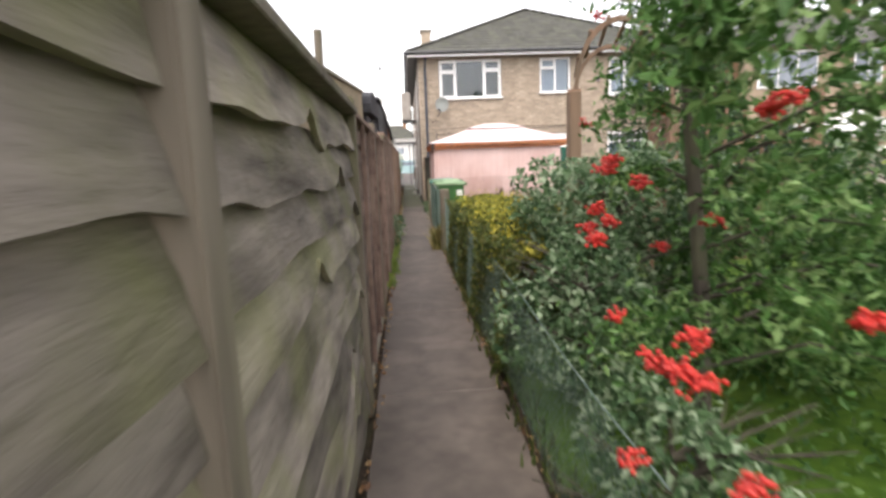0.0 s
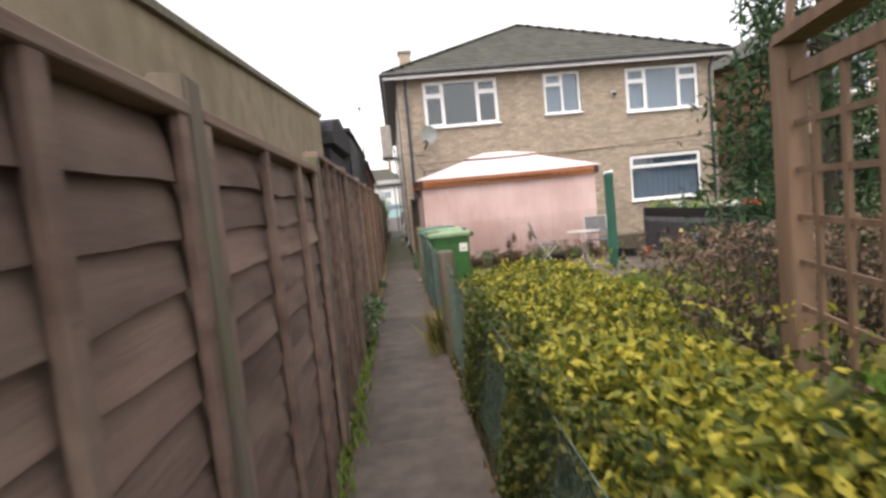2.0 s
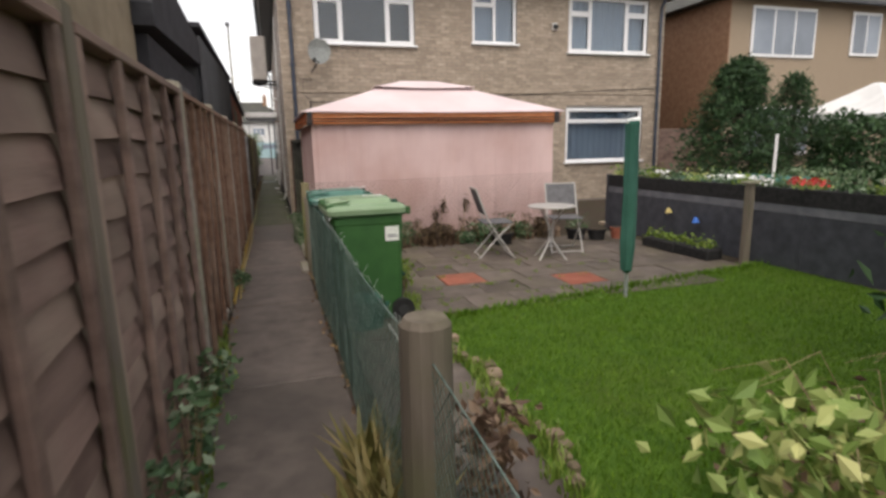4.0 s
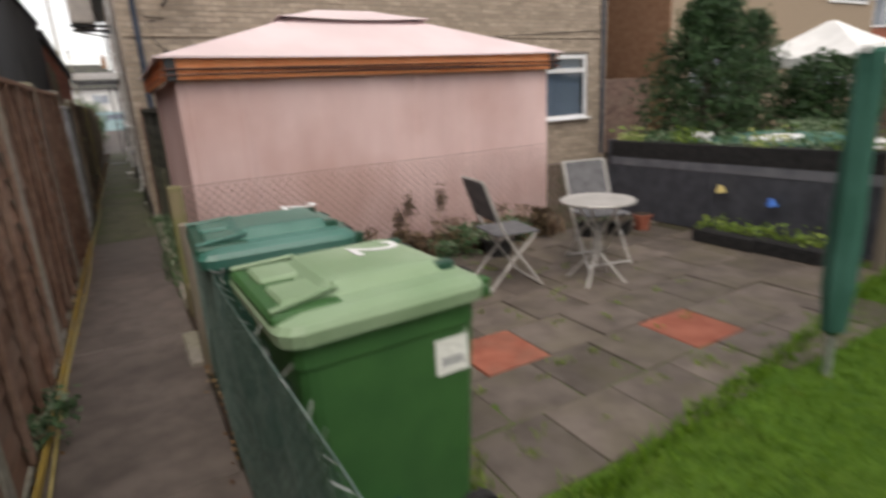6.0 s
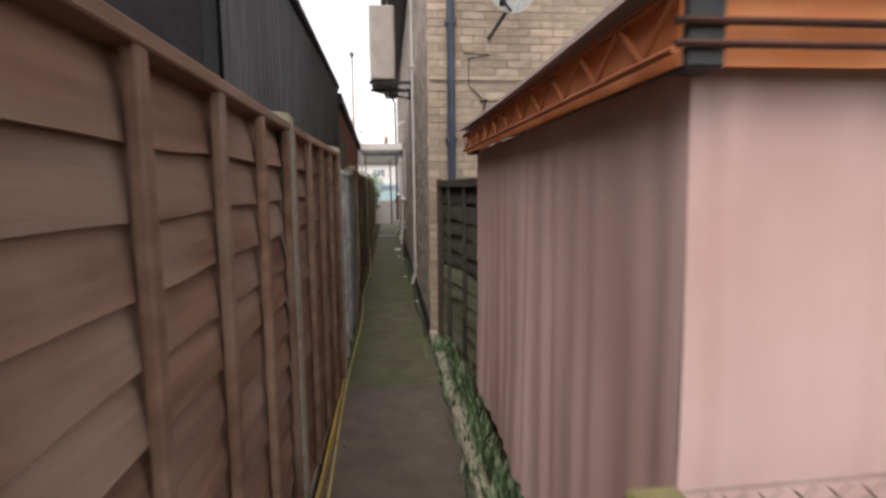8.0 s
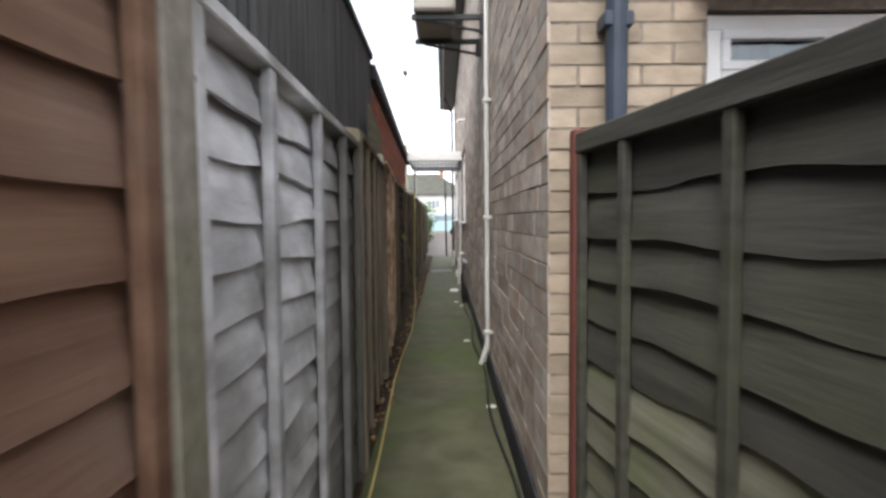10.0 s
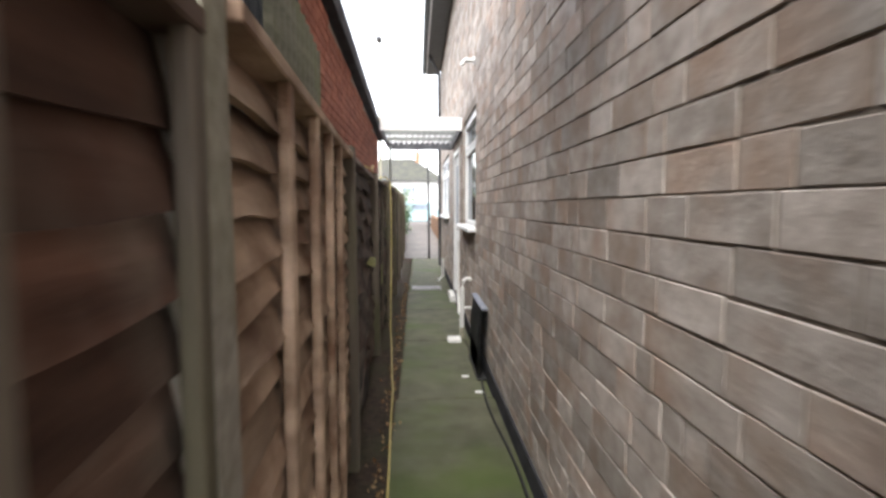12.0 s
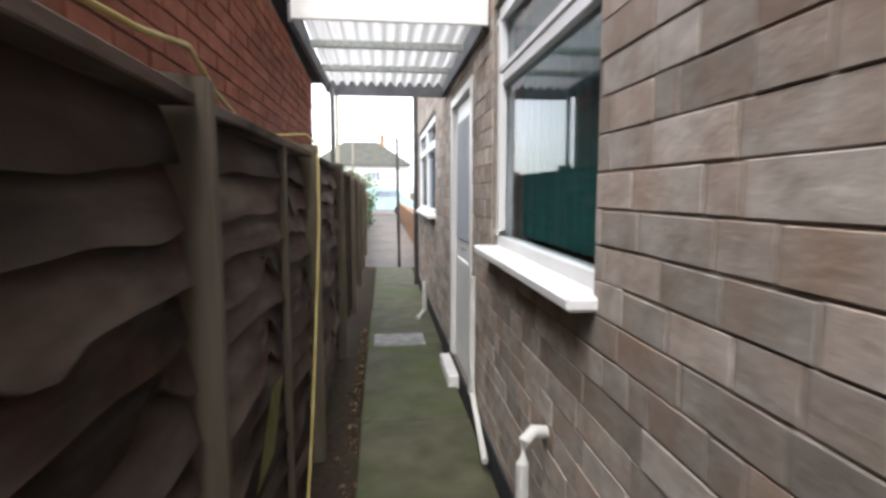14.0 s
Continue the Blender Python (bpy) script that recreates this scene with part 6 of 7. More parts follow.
tagged(part("kick_rail", slab(-0.17, 12.3, 0.0, -0.15, 17.7, 0.045, 0.004), M["hose_wood"]), "yellowed thin timber kick rail at the fence foot", "rail")

# path things
tagged(part("inspection_cover", slab(-0.1, 30.2, -0.01, 0.42, 30.65, 0.012, 0.008), M["slab_pale"], label=""), "pale worn inspection cover in the side path", "drain cover")
dd = thing("door_ramp", (0.42, 31.0, 0), "small white plastic pipe end at the wall foot", "pipe")
part("pipe", rod([(0.5, 31.4, 0.45), (0.5, 31.4, 0.1), (0.4, 31.3, 0.02)], 0.03, 10), M["white_pipe"], dd)
rng = np.random.default_rng(33)
c = np.stack([np.concatenate([rng.normal(-0.17, 0.03, 500), rng.normal(0.6, 0.03, 400)]), np.concatenate([rng.uniform(0, 18, 500), rng.uniform(0.5, 14, 400)]), np.abs(rng.normal(0.008, 0.006, 900))], 1)
tagged(part("leaf_litter", leaf_mesh("leaf_litter", c, 0.035, rng, 0.0, 0.7), M["leaf_litter"], kind="stuff"), "fallen brown leaves along both path edges", "leaf litter")
c = np.stack([rng.normal(-0.2, 0.03, 500), rng.uniform(20, 31, 500), np.abs(rng.normal(0.01, 0.008, 500))], 1)
tagged(part("leaf_litter", leaf_mesh("leaf_litter", c, 0.03, rng, 0.0, 0.7), M["leaf_litter"], kind="stuff"), "brown leaf litter at the fence foot beside the house", "leaf litter")
for x, y in ((0.45, 24.9), (0.38, 25.3), (0.5, 20.6), (0.42, 22.6)):
    tagged(part("paper_scrap", slab(x, y, 0.001, x + 0.06, y + 0.05, 0.006, 0.001), M["white_paint"]), "small white scrap lying on the side path", "litter")
bl = thing("broken_board", (-0.25, 25.0, 0.3), "loose yellow-green mossy board end sticking out of the fence", "board")
for corners in (((-0.39, 24.95, 1.01), (-0.38, 25.23, 1.04), (-0.37, 25.72, 0.99), (-0.36, 25.48, 0.93), (-0.37, 25.1, 0.98)), ((-0.4, 26.84, 0.81), (-0.4, 27.05, 0.8), (-0.38, 26.75, 0.62), (-0.38, 26.48, 0.61))):
    bm = bmesh.new()
    bm.faces.new([bm.verts.new(p) for p in corners])
    bmesh.ops.solidify(bm, geom=bm.faces[:], thickness=0.01)
    part("splinter", bm, M["moss_board"], bl)


# ---- planting ----
def shell_points(n, cx, cy, cz, rx, ry, rz, rng, lumps=0.18, seed=0, hollow=0.6, floor_z=0.02):
    d = rng.normal(size=(n, 3))
    d /= np.linalg.norm(d, axis=1, keepdims=True)
    r = hollow + (1 - hollow) * rng.uniform(0, 1, n) ** 0.6
    lump = 1 + lumps * (np.sin(d[:, 0] * 5 + seed) + np.sin(d[:, 1] * 6 + seed * 2) + np.sin(d[:, 2] * 5 + seed * 3)) / 1.5
    p = d * (r * lump)[:, None] * [rx, ry, rz] + [cx, cy, cz]
    p[:, 2] = np.maximum(p[:, 2], floor_z)
    return p


def limbs(bm, base, h, spread, n, rng, r=0.03):
    base = Vector(base)
    tube(bm, [base, base + Vector((0.02, 0.01, h * 0.5)), base + Vector((0.0, 0.03, h))], [r, r * 0.7, r * 0.25], 8)
    for k in range(n):
        a, z = rng.uniform(0, 6.28), h * rng.uniform(0.15, 0.85)
        s = spread * rng.uniform(0.5, 1.0)
        p = base + Vector((0, 0, z))
        q = p + Vector((s * 0.5 * math.cos(a), s * 0.5 * math.sin(a), s * 0.3))
        e = p + Vector((s * math.cos(a), s * math.sin(a), s * 0.45))
        tube(bm, [p, q, e], [r * 0.4, r * 0.25, r * 0.08], 5)
        for m in range(2):
            b = a + rng.uniform(-1, 1)
            tube(bm, [q, q + Vector((s * 0.4 * math.cos(b), s * 0.4 * math.sin(b), s * 0.2))], [r * 0.18, r * 0.05], 4)


def bush(name, cx, cy, rx, ry, h, n, size, material, label, seed=1, category="shrub", low=0.0, lumps=0.2, trunk_r=0.025, nl=14):
    rng = np.random.default_rng(seed)
    th = thing(name, (cx, cy, 0), label, category)
    bm = bmesh.new()
    limbs(bm, (cx, cy, -0.03), h * 0.85, max(rx, ry) * 0.9, nl, rng, trunk_r)
    part("trunk", bm, M["bark"], th)
    p = shell_points(n, cx, cy, (h + low) / 2, rx, ry, (h - low) / 2, rng, lumps, seed)
    part("crown", leaf_mesh("crown", p, size, rng), material, th, kind="stuff")
    return th


# yellow-green hedge behind the wire fence: front growth and top
rng = np.random.default_rng(21)
hd = thing("hedge", (1.2, 6.4, 0), "dense clipped hedge of bright yellow and green small leaves", "hedge")


def hedge_right(y):
    return 1.15 + 0.22 * (y - 4.2) ** 0.5 * 1.0 if y > 4.2 else 1.15


bm = bmesh.new()
for k in range(70):
    y, x = rng.uniform(3.9, 7.5), rng.uniform(0.8, 1.5)
    tube(bm, [(x, y, 0), (x + rng.normal(0, 0.06), y + rng.normal(0, 0.06), 0.4), (x + rng.normal(0, 0.1), y + rng.normal(0, 0.1), 0.78)], [0.01, 0.007, 0.003], 5)
part("stems", bm, M["bark"], hd, kind="stuff")
n = 19000
y = rng.uniform(3.7, 7.6, n)
wide = np.where(y > 4.2, 1.2 + 0.26 * np.sqrt(np.maximum(y - 4.2, 0)), 1.2)
u = rng.uniform(0, 1, n)
x = 0.62 + (wide - 0.62) * u
topz = 0.83 + 0.05 * np.sin(y * 2.3 + x * 3) + 0.03 * np.sin(y * 6.1) - 0.1 * (u - 0.5) ** 2 * 4
z = topz - np.abs(rng.normal(0, 0.05, n))
top_pts = np.stack([x, y, z], 1)
part("top_growth", leaf_mesh("top_growth", top_pts, 0.042, rng, 0.1, 0.6), M["leaf_hedge"], hd, kind="stuff")
n = 11000
y = rng.uniform(3.2, 7.65, n)
z = rng.uniform(0.03, 0.85, n)
x = 0.6 + 0.1 * rng.uniform(0, 1, n) + 0.05 * np.sin(y * 5 + z * 4)
side_pts = np.stack([x, y, z], 1)
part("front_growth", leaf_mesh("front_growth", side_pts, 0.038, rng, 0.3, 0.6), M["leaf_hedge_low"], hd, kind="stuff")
# inside filled with the darkened leaf, shade painted in
n = 6000
y = rng.uniform(3.9, 7.5, n)
z = rng.uniform(0.1, 0.8, n)
x = rng.uniform(0.75, 1.6, n)
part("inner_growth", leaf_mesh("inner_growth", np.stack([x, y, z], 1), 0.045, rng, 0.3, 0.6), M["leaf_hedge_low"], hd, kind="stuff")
n = 900
y = rng.uniform(4.0, 7.5, n)
sp_ = np.stack([rng.uniform(0.65, 1.6, n), y, 0.86 + np.abs(rng.normal(0, 0.05, n))], 1)
part("new_growth", leaf_mesh("shoots", sp_, 0.04, rng, -0.2, 0.5), M["leaf_hedge"], hd, kind="stuff")

# big leafy shrub and bramble growth beside it
bush("shrub", 1.5, 3.75, 0.62, 0.72, 1.42, 6500, 0.062, M["leaf_shrub"], "large grey-green leafy shrub hanging over the wire fence", 31, low=0.3)
bush("shrub", 1.0, 2.9, 0.4, 0.75, 0.95, 3800, 0.05, M["leaf_shrub"], "lower green shrub pressing on the wire fence", 32, low=0.0)
bush("shrub", 2.3, 3.3, 0.8, 0.8, 1.15, 3600, 0.07, M["leaf_rowan"], "broad green shrub in the garden behind the fence", 33, low=0.0)
bush("shrub", 0.88, 1.7, 0.24, 0.6, 0.62, 2500, 0.045, M["leaf_shrub"], "low green growth behind the wire fence", 34, low=0.0)
bush("shrub", 1.15, 4.3, 0.45, 0.45, 1.0, 2600, 0.05, M["leaf_hedge_low"], "olive green shrub at the hedge end", 35, low=0.0)

# rowan with berries
rng = np.random.default_rng(41)
rw = thing("rowan_tree", (1.2, 2.05, 0), "young rowan tree with clusters of bright red berries", "tree")
bm = bmesh.new()
tube(bm, [(1.22, 2.1, -0.03), (1.19, 2.12, 0.8), (1.15, 2.18, 1.5), (1.12, 2.22, 2.2), (1.1, 2.25, 3.0)], [0.035, 0.03, 0.026, 0.02, 0.008], 10)
tips = []
for k in range(34):
    a, z = rng.uniform(0, 6.28), rng.uniform(0.4, 2.9)
    s = rng.uniform(0.5, 1.0) * (1.05 - 0.2 * abs(z - 1.4))
    if math.cos(a) < -0.35:
        s *= 0.45
    p = Vector((1.18, 2.15, z))
    q = p + Vector((s * 0.55 * math.cos(a), s * 0.55 * math.sin(a), s * 0.25))
    e = p + Vector((s * math.cos(a), s * math.sin(a), s * 0.2))
    tube(bm, [p, q, e], [0.01, 0.007, 0.002], 5)
    tips += [q.lerp(e, t) for t in (0.1, 0.4, 0.7, 1.0)]
part("trunk", bm, M["bark"], rw)
lp = []
for t in tips:
    for fr in range(6):
        d = rng.normal(size=3)
        d[2] = abs(d[2]) * 0.3
        d /= np.linalg.norm(d)
        for m in range(9):
            lp.append(np.array(t) + d * 0.025 * m + rng.normal(0, 0.012, 3) - np.array([0, 0, 0.0022 * m * m]) + rng.normal(0, 0.09, 3) * (m == 0))
lp = np.array(lp)
lp = lp[(lp[:, 0] > 0.66) & (lp[:, 2] > 0.1)]
part("crown", leaf_mesh("crown", lp, 0.05, rng, 0.4, 0.4), M["leaf_rowan"], rw, kind="stuff")
p2 = np.concatenate([shell_points(5500, 2.2, 2.3, 1.35, 1.1, 1.2, 1.5, rng, 0.2, 4, 0.3), shell_points(3500, 2.1, 2.2, 2.5, 0.95, 0.9, 0.8, rng, 0.25, 5, 0.2), shell_points(2600, 1.65, 1.75, 2.15, 0.6, 0.5, 0.9, rng, 0.25, 6, 0.1), shell_points(700, 0.9, 1.55, 1.75, 0.2, 0.28, 0.42, rng, 0.3, 7, 0.1)])
part("back_growth", leaf_mesh("back_growth", p2, 0.065, rng, 0.3, 0.45), M["leaf_rowan"], rw, kind="stuff")


def berries(parent, x, y, z, n, spread):
    bm = bmesh.new()
    for k in range(n):
        c = Vector((x + rng.normal(0, spread), y + rng.normal(0, spread), z + rng.normal(0, spread * 0.6)))
        bmesh.ops.create_icosphere(bm, subdivisions=1, radius=0.0075, matrix=Matrix.Translation(c))
        if k % 3 == 0:
            tube(bm, [c, (x, y, z + spread)], 0.001, 3, False)
    part("berry_cluster", bm, M["berry"], parent, kind="stuff")


for x, y, z, n in ((0.83, 1.86, 1.26, 40), (0.81, 2.1, 1.11, 30), (1.01, 1.51, 1.45, 60), (1.01, 1.44, 1.47, 45), (1.13, 1.95, 1.11, 34), (1.12, 2.32, 0.96, 24), (0.62, 1.19, 0.89, 60), (0.69, 1.24, 0.94, 45), (0.61, 1.26, 0.88, 40), (0.66, 1.16, 0.87, 40), (0.95, 1.08, 1.01, 50), (0.62, 0.92, 0.79, 40), (0.66, 1.62, 0.89, 18), (1.11, 2.35, 1.52, 20), (0.94, 2.59, 1.96, 16), (0.53, 1.2, 0.69, 24), (0.8, 2.11, 1.3, 60), (0.82, 2.09, 1.33, 50), (0.81, 2.33, 1.06, 50), (0.83, 2.27, 1.14, 55), (0.99, 2.9, 1.51, 30), (0.68, 1.87, 1.08, 60)):
    berries(rw, x, y, z, n, 0.0165)

# arbor with trellis
ar = thing("garden_arbor", (2.0, 5.1, 0), "weathered brown timber arbor with arched top and trellis sides", "arbor")
A, B = Vector((1.42, 4.5, 0)), Vector((2.55, 5.15, 0))
C = Vector((1.75, 5.65, 0))
D = B + (C - A)
for p in (A, B, C, D):
    part("arbor_post", slab(p.x - 0.045, p.y - 0.045, -0.05, p.x + 0.045, p.y + 0.045, 1.86, 0.006), M["arbor"], ar)


def beam(p, q, w=0.03, h=0.045):
    bm = bmesh.new()
    p, q = Vector(p), Vector(q)
    d = (q - p).normalized()
    s = d.cross(Vector((0, 0, 1)))
    s = s.normalized() if s.length > 0.01 else Vector((1, 0, 0))
    u = s.cross(d)
    vs = [bm.verts.new(c + s * a * w / 2 + u * b * h / 2) for c in (p, q) for a, b in ((-1, -1), (1, -1), (1, 1), (-1, 1))]
    for f in ((0, 3, 2, 1), (4, 5, 6, 7), (0, 1, 5, 4), (1, 2, 6, 5), (2, 3, 7, 6), (3, 0, 4, 7)):
        bm.faces.new([vs[i] for i in f])
    bmesh.ops.recalc_face_normals(bm, faces=bm.faces)
    return bm


Z = Vector((0, 0, 1))
for p, q in ((A, C), (B, D)):
    part("side_rail", beam(p + Z * 1.86, q + Z * 1.86, 0.11, 0.04), M["arbor"], ar)
    part("side_rail", beam(p + Z * 1.72, q + Z * 1.72, 0.03, 0.05), M["arbor"], ar)
    part("side_rail", beam(p + Z * 0.5, q + Z * 0.5, 0.03, 0.05), M["arbor"], ar)
    for k in range(1, 6):
        r = p.lerp(q, k / 6)
        part("lath", beam(r + Z * 0.5, r + Z * 1.72, 0.018, 0.022), M["arbor"], ar)
    for k in range(1, 7):
        part("lath", beam(p + Z * (0.5 + 0.174 * k), q + Z * (0.5 + 0.174 * k), 0.012, 0.022), M["arbor"], ar)
for t in (0.0, 1.0):
    P, Q = A.lerp(C, t), B.lerp(D, t)
    bm = bmesh.new()
    n = 14
    ring = []
    for k in range(n + 1):
        a = math.pi * k / n
        for r, w in ((1.0, 0), (0.93, 1)):
            c = (P + Q) / 2 + (P - Q) / 2 * math.cos(a) * r + Z * (1.88 + 0.62 * math.sin(a) * r)
            ring.append(c)
    vs = []
    off = (C - A).normalized() * 0.02
    for c in ring:
        vs.append((bm.verts.new(c - off), bm.verts.new(c + off)))
    for k in range(n):
        o0, i0, o1, i1 = vs[2 * k], vs[2 * k + 1], vs[2 * k + 2], vs[2 * k + 3]
        for f in ((o0[0], o1[0], i1[0], i0[0]), (o0[1], i0[1], i1[1], o1[1]), (o0[0], o0[1], o1[1], o1[0]), (i0[0], i1[0], i1[1], i0[1])):
            bm.faces.new(f)
    bmesh.ops.recalc_face_normals(bm, faces=bm.faces)
    part("arch", bm, M["arbor"], ar)
for k in range(1, 8):
    a = math.pi * k / 8
    o = (A - B) / 2 * math.cos(a) + Z * (1.9 + 0.62 * math.sin(a))
    part("arch_slat", beam((A + B) / 2 + o, (C + D) / 2 + o, 0.03, 0.02), M["arbor"], ar)

# second trellis beyond it
tr = thing("trellis", (3.4, 6.0, 0), "square timber trellis panel between two brown posts", "trellis")
E0, E1 = Vector((2.75, 5.25, 0)), Vector((4.1, 5.35, 0))
for p in (E1,):
    part("trellis_post", slab(p.x - 0.04, p.y - 0.04, -0.05, p.x + 0.04, p.y + 0.04, 1.95, 0.006), M["arbor"], tr)
for k in range(8):
    r = E0.lerp(E1, k / 7)
    part("lath", beam(r + Z * 0.3, r + Z * 1.8, 0.018, 0.025), M["arbor"], tr)
for k in range(9):
    part("lath", beam(E0 + Z * (0.3 + 0.187 * k), E1 + Z * (0.3 + 0.187 * k), 0.014, 0.025), M["arbor"], tr)

# tall dark conifer behind the arbor
def conifer(cx, cy, r, h, n, seed, label, low=0.2, mat="leaf_conifer", size=0.11):
    rng = np.random.default_rng(seed)
    th = thing("conifer", (cx, cy, 0), label, "tree")
    bm = bmesh.new()
    tube(bm, [(cx, cy, -0.05), (cx, cy, h * 0.6), (cx, cy, h * 0.97)], [0.08, 0.05, 0.01], 8)
    part("trunk", bm, M["bark"], th)
    bm = bmesh.new()
    pts = []
    nb = 120
    for k in range(nb):
        z = low + (h - low) * (k / nb) ** 0.9
        a = k * 2.4 + rng.uniform(-0.3, 0.3)
        rr = r * (1 - (z - low) / (h - low)) ** 0.55 * rng.uniform(0.7, 1.15) + 0.05
        p, e = Vector((cx, cy, z)), Vector((cx + rr * math.cos(a), cy + rr * math.sin(a), z + 0.1 * rr))
        tube(bm, [p, e], [0.015, 0.004], 4)
        m = int(n / nb)
        t = rng.uniform(0.25, 1.0, m) ** 0.7
        q = np.array(p)[None] * (1 - t[:, None]) + np.array(e)[None] * t[:, None] + rng.normal(0, 0.06 + 0.03 * rr, (m, 3))
        pts.append(q)
    part("branch_mass", bm, M["bark"], th, kind="stuff")
    part("crown", leaf_mesh("crown", np.concatenate(pts), size, rng, 0.5, 0.3), M[mat], th, kind="stuff")


conifer(4.0, 8.15, 1.1, 4.9, 11000, 51, "tall feathery dark blue-green conifer behind the arbor", 0.5)
conifer(9.75, 16.6, 1.3, 2.95, 11000, 52, "dense dark green upright conifer near the neighbouring house", 0.1, size=0.13)
conifer(11.75, 17.0, 0.9, 2.75, 4500, 53, "narrow dark green conifer beside the larger one", 0.1, size=0.12)
bush("bush", 11.7, 15.4, 1.0, 0.8, 1.85, 5500, 0.1, M["leaf_conifer"], "rounded dark green clipped bush", 54, low=0.5, trunk_r=0.06)
bush("bush", 11.0, 9.7, 1.4, 1.5, 2.1, 9000, 0.09, M["leaf_lime"], "large fresh green conifer bush beside the trampoline", 55, low=0.1, trunk_r=0.06, lumps=0.12)
# bare brown hedge beyond the yellow one
rng = np.random.default_rng(61)
bh = thing("hedge", (3.0, 8.2, 0), "bare brown twiggy hedge with few leaves", "hedge")
bm = bmesh.new()
for k in range(420):
    x, y = rng.uniform(2.2, 5.2), rng.uniform(7.0, 7.9)
    tube(bm, [(x, y, 0), (x + rng.normal(0, 0.1), y + rng.normal(0, 0.1), 0.5), (x + rng.normal(0, 0.2), y + rng.normal(0, 0.15), rng.uniform(0.8, 1.05))], [0.007, 0.005, 0.0015], 4, False)
part("twig_mass", bm, M["bark"], bh, kind="stuff")
n = 9000
part("leaves", leaf_mesh("leaves", np.stack([rng.uniform(2.1, 5.3, n), rng.uniform(6.9, 8.0, n), rng.uniform(0.05, 1.0, n)], 1), 0.05, rng), M["leaf_brown"], bh, kind="stuff")
# dry perennials and a variegated plant in the near corner of the lawn garden
rng = np.random.default_rng(62)
dpn = thing("dead_plant", (2.3, 9.0, 0), "tangle of dry straw-coloured arching stems", "plant")
bm = bmesh.new()
for k in range(34):
    x, y = rng.uniform(1.9, 3.3), rng.uniform(8.0, 8.6)
    a, l = rng.uniform(0, 6.28), rng.uniform(0.3, 0.7)
    tube(bm, [(x, y, 0), (x + 0.1 * l * math.cos(a), y + 0.1 * l * math.sin(a), l * 0.6), (x + 0.35 * l * math.cos(a), y + 0.35 * l * math.sin(a), l), (x + 0.7 * l * math.cos(a), y + 0.7 * l * math.sin(a), l * 0.85)], [0.004, 0.003, 0.002, 0.001], 4, False)
part("stems", bm, M["straw"], dpn, kind="stuff")
n = 800
part("leaves", leaf_mesh("leaves", np.stack([rng.uniform(1.7, 3.5, n), rng.uniform(7.9, 8.7, n), rng.uniform(0.02, 0.45, n)], 1), 0.045, rng), M["leaf_brown"], dpn, kind="stuff")
clump("variegated_shrub", 2.0, 8.3, 0.4, 0.5, 420, 0.11, M["variegated"], "cream and green variegated leafy shrub at the lawn corner")
clump("grass_clump", 0.95, 8.9, 0.18, 0.45, 260, 0.07, M["leaf_brown"], "dried brown-green weeds beside the round post")


# ---- the far side of the garden and the neighbours ----
# grey board planter wall
pw = thing("planter_wall", (5.5, 12.6, 0), "long dark grey painted board planter wall with a lighter rail", "planter")
P0, P1 = Vector((5.6, 10.5, 0)), Vector((5.42, 14.75, 0))
part("board", beam(P0 + Z * 0.3, P1 + Z * 0.3, 0.04, 0.6), M["slate_board"], pw)
part("rail", beam(P0 + Z * 0.66, P1 + Z * 0.66, 0.05, 0.12), M["slate_light"], pw)
part("trough", beam(P0 + Z * 0.78 + Vector((0.1, 0, 0)), P1 + Z * 0.78 + Vector((0.1, 0, 0)), 0.26, 0.17), M["rubber"], pw)
for t in (0.0, 0.22, 0.45, 0.7, 1.0):
    p = P0.lerp(P1, t)
    part("stud", slab(p.x - 0.03, p.y - 0.035, 0, p.x + 0.05, p.y + 0.035, 0.88 if t in (0.0, 1.0) else 0.6, 0.004), M["slate_board"], pw)
pp = thing("fence_post", (5.25, 11.85, 0), "pale weathered timber post in front of the grey planter wall", "post")
part("shaft", slab(5.21, 11.81, -0.05, 5.29, 11.89, 0.92, 0.008), M["timber"], pp)
part("cap", slab(5.18, 11.78, 0.92, 5.32, 11.92, 0.945, 0.004), M["concrete"], pp)
rng = np.random.default_rng(71)
for k in range(11):
    t = (k + 0.5) / 11
    p = P0.lerp(P1, t) + Vector((0.1, 0, 0))
    m = ("leaf_lime", "leaf_shrub", "variegated", "leaf_shrub")[k % 4]
    c = np.stack([p.x + rng.normal(0, 0.06, 110), p.y + rng.normal(0, 0.11, 110), 0.87 + np.abs(rng.normal(0, 0.07, 110))], 1)
    th = thing("trough_plant", (p.x, p.y, 0.86), ("fresh green", "dark green", "pale variegated", "grey-green")[k % 4] + " leafy plant growing in the planter trough", "plant", "plants in the trough")
    part("leaves", leaf_mesh("leaves", c, 0.055, rng, 0.0, 0.6), M[m], th, kind="stuff")
for x, y, c in ((5.52, 11.3, "berry"), (5.5, 11.5, "berry"), (5.49, 11.95, "white_paint"), (5.5, 13.6, "white_paint")):
    rng = np.random.default_rng(int(x * 100 + y * 10))
    th = thing("flower", (x, y, 0.9), "red bedding flowers in the trough" if c == "berry" else "white ornament standing on the trough", "flower")
    part("petals", leaf_mesh("petals", np.stack([x + rng.normal(0, 0.04, 40), y + rng.normal(0, 0.06, 40), 0.95 + rng.normal(0, 0.02, 40)], 1), 0.04, rng, 0, 0.9), M[c], th, kind="stuff")
tb = thing("garden_table", (6.6, 13.6, 0), "green plastic covered table behind the planter wall", "table")
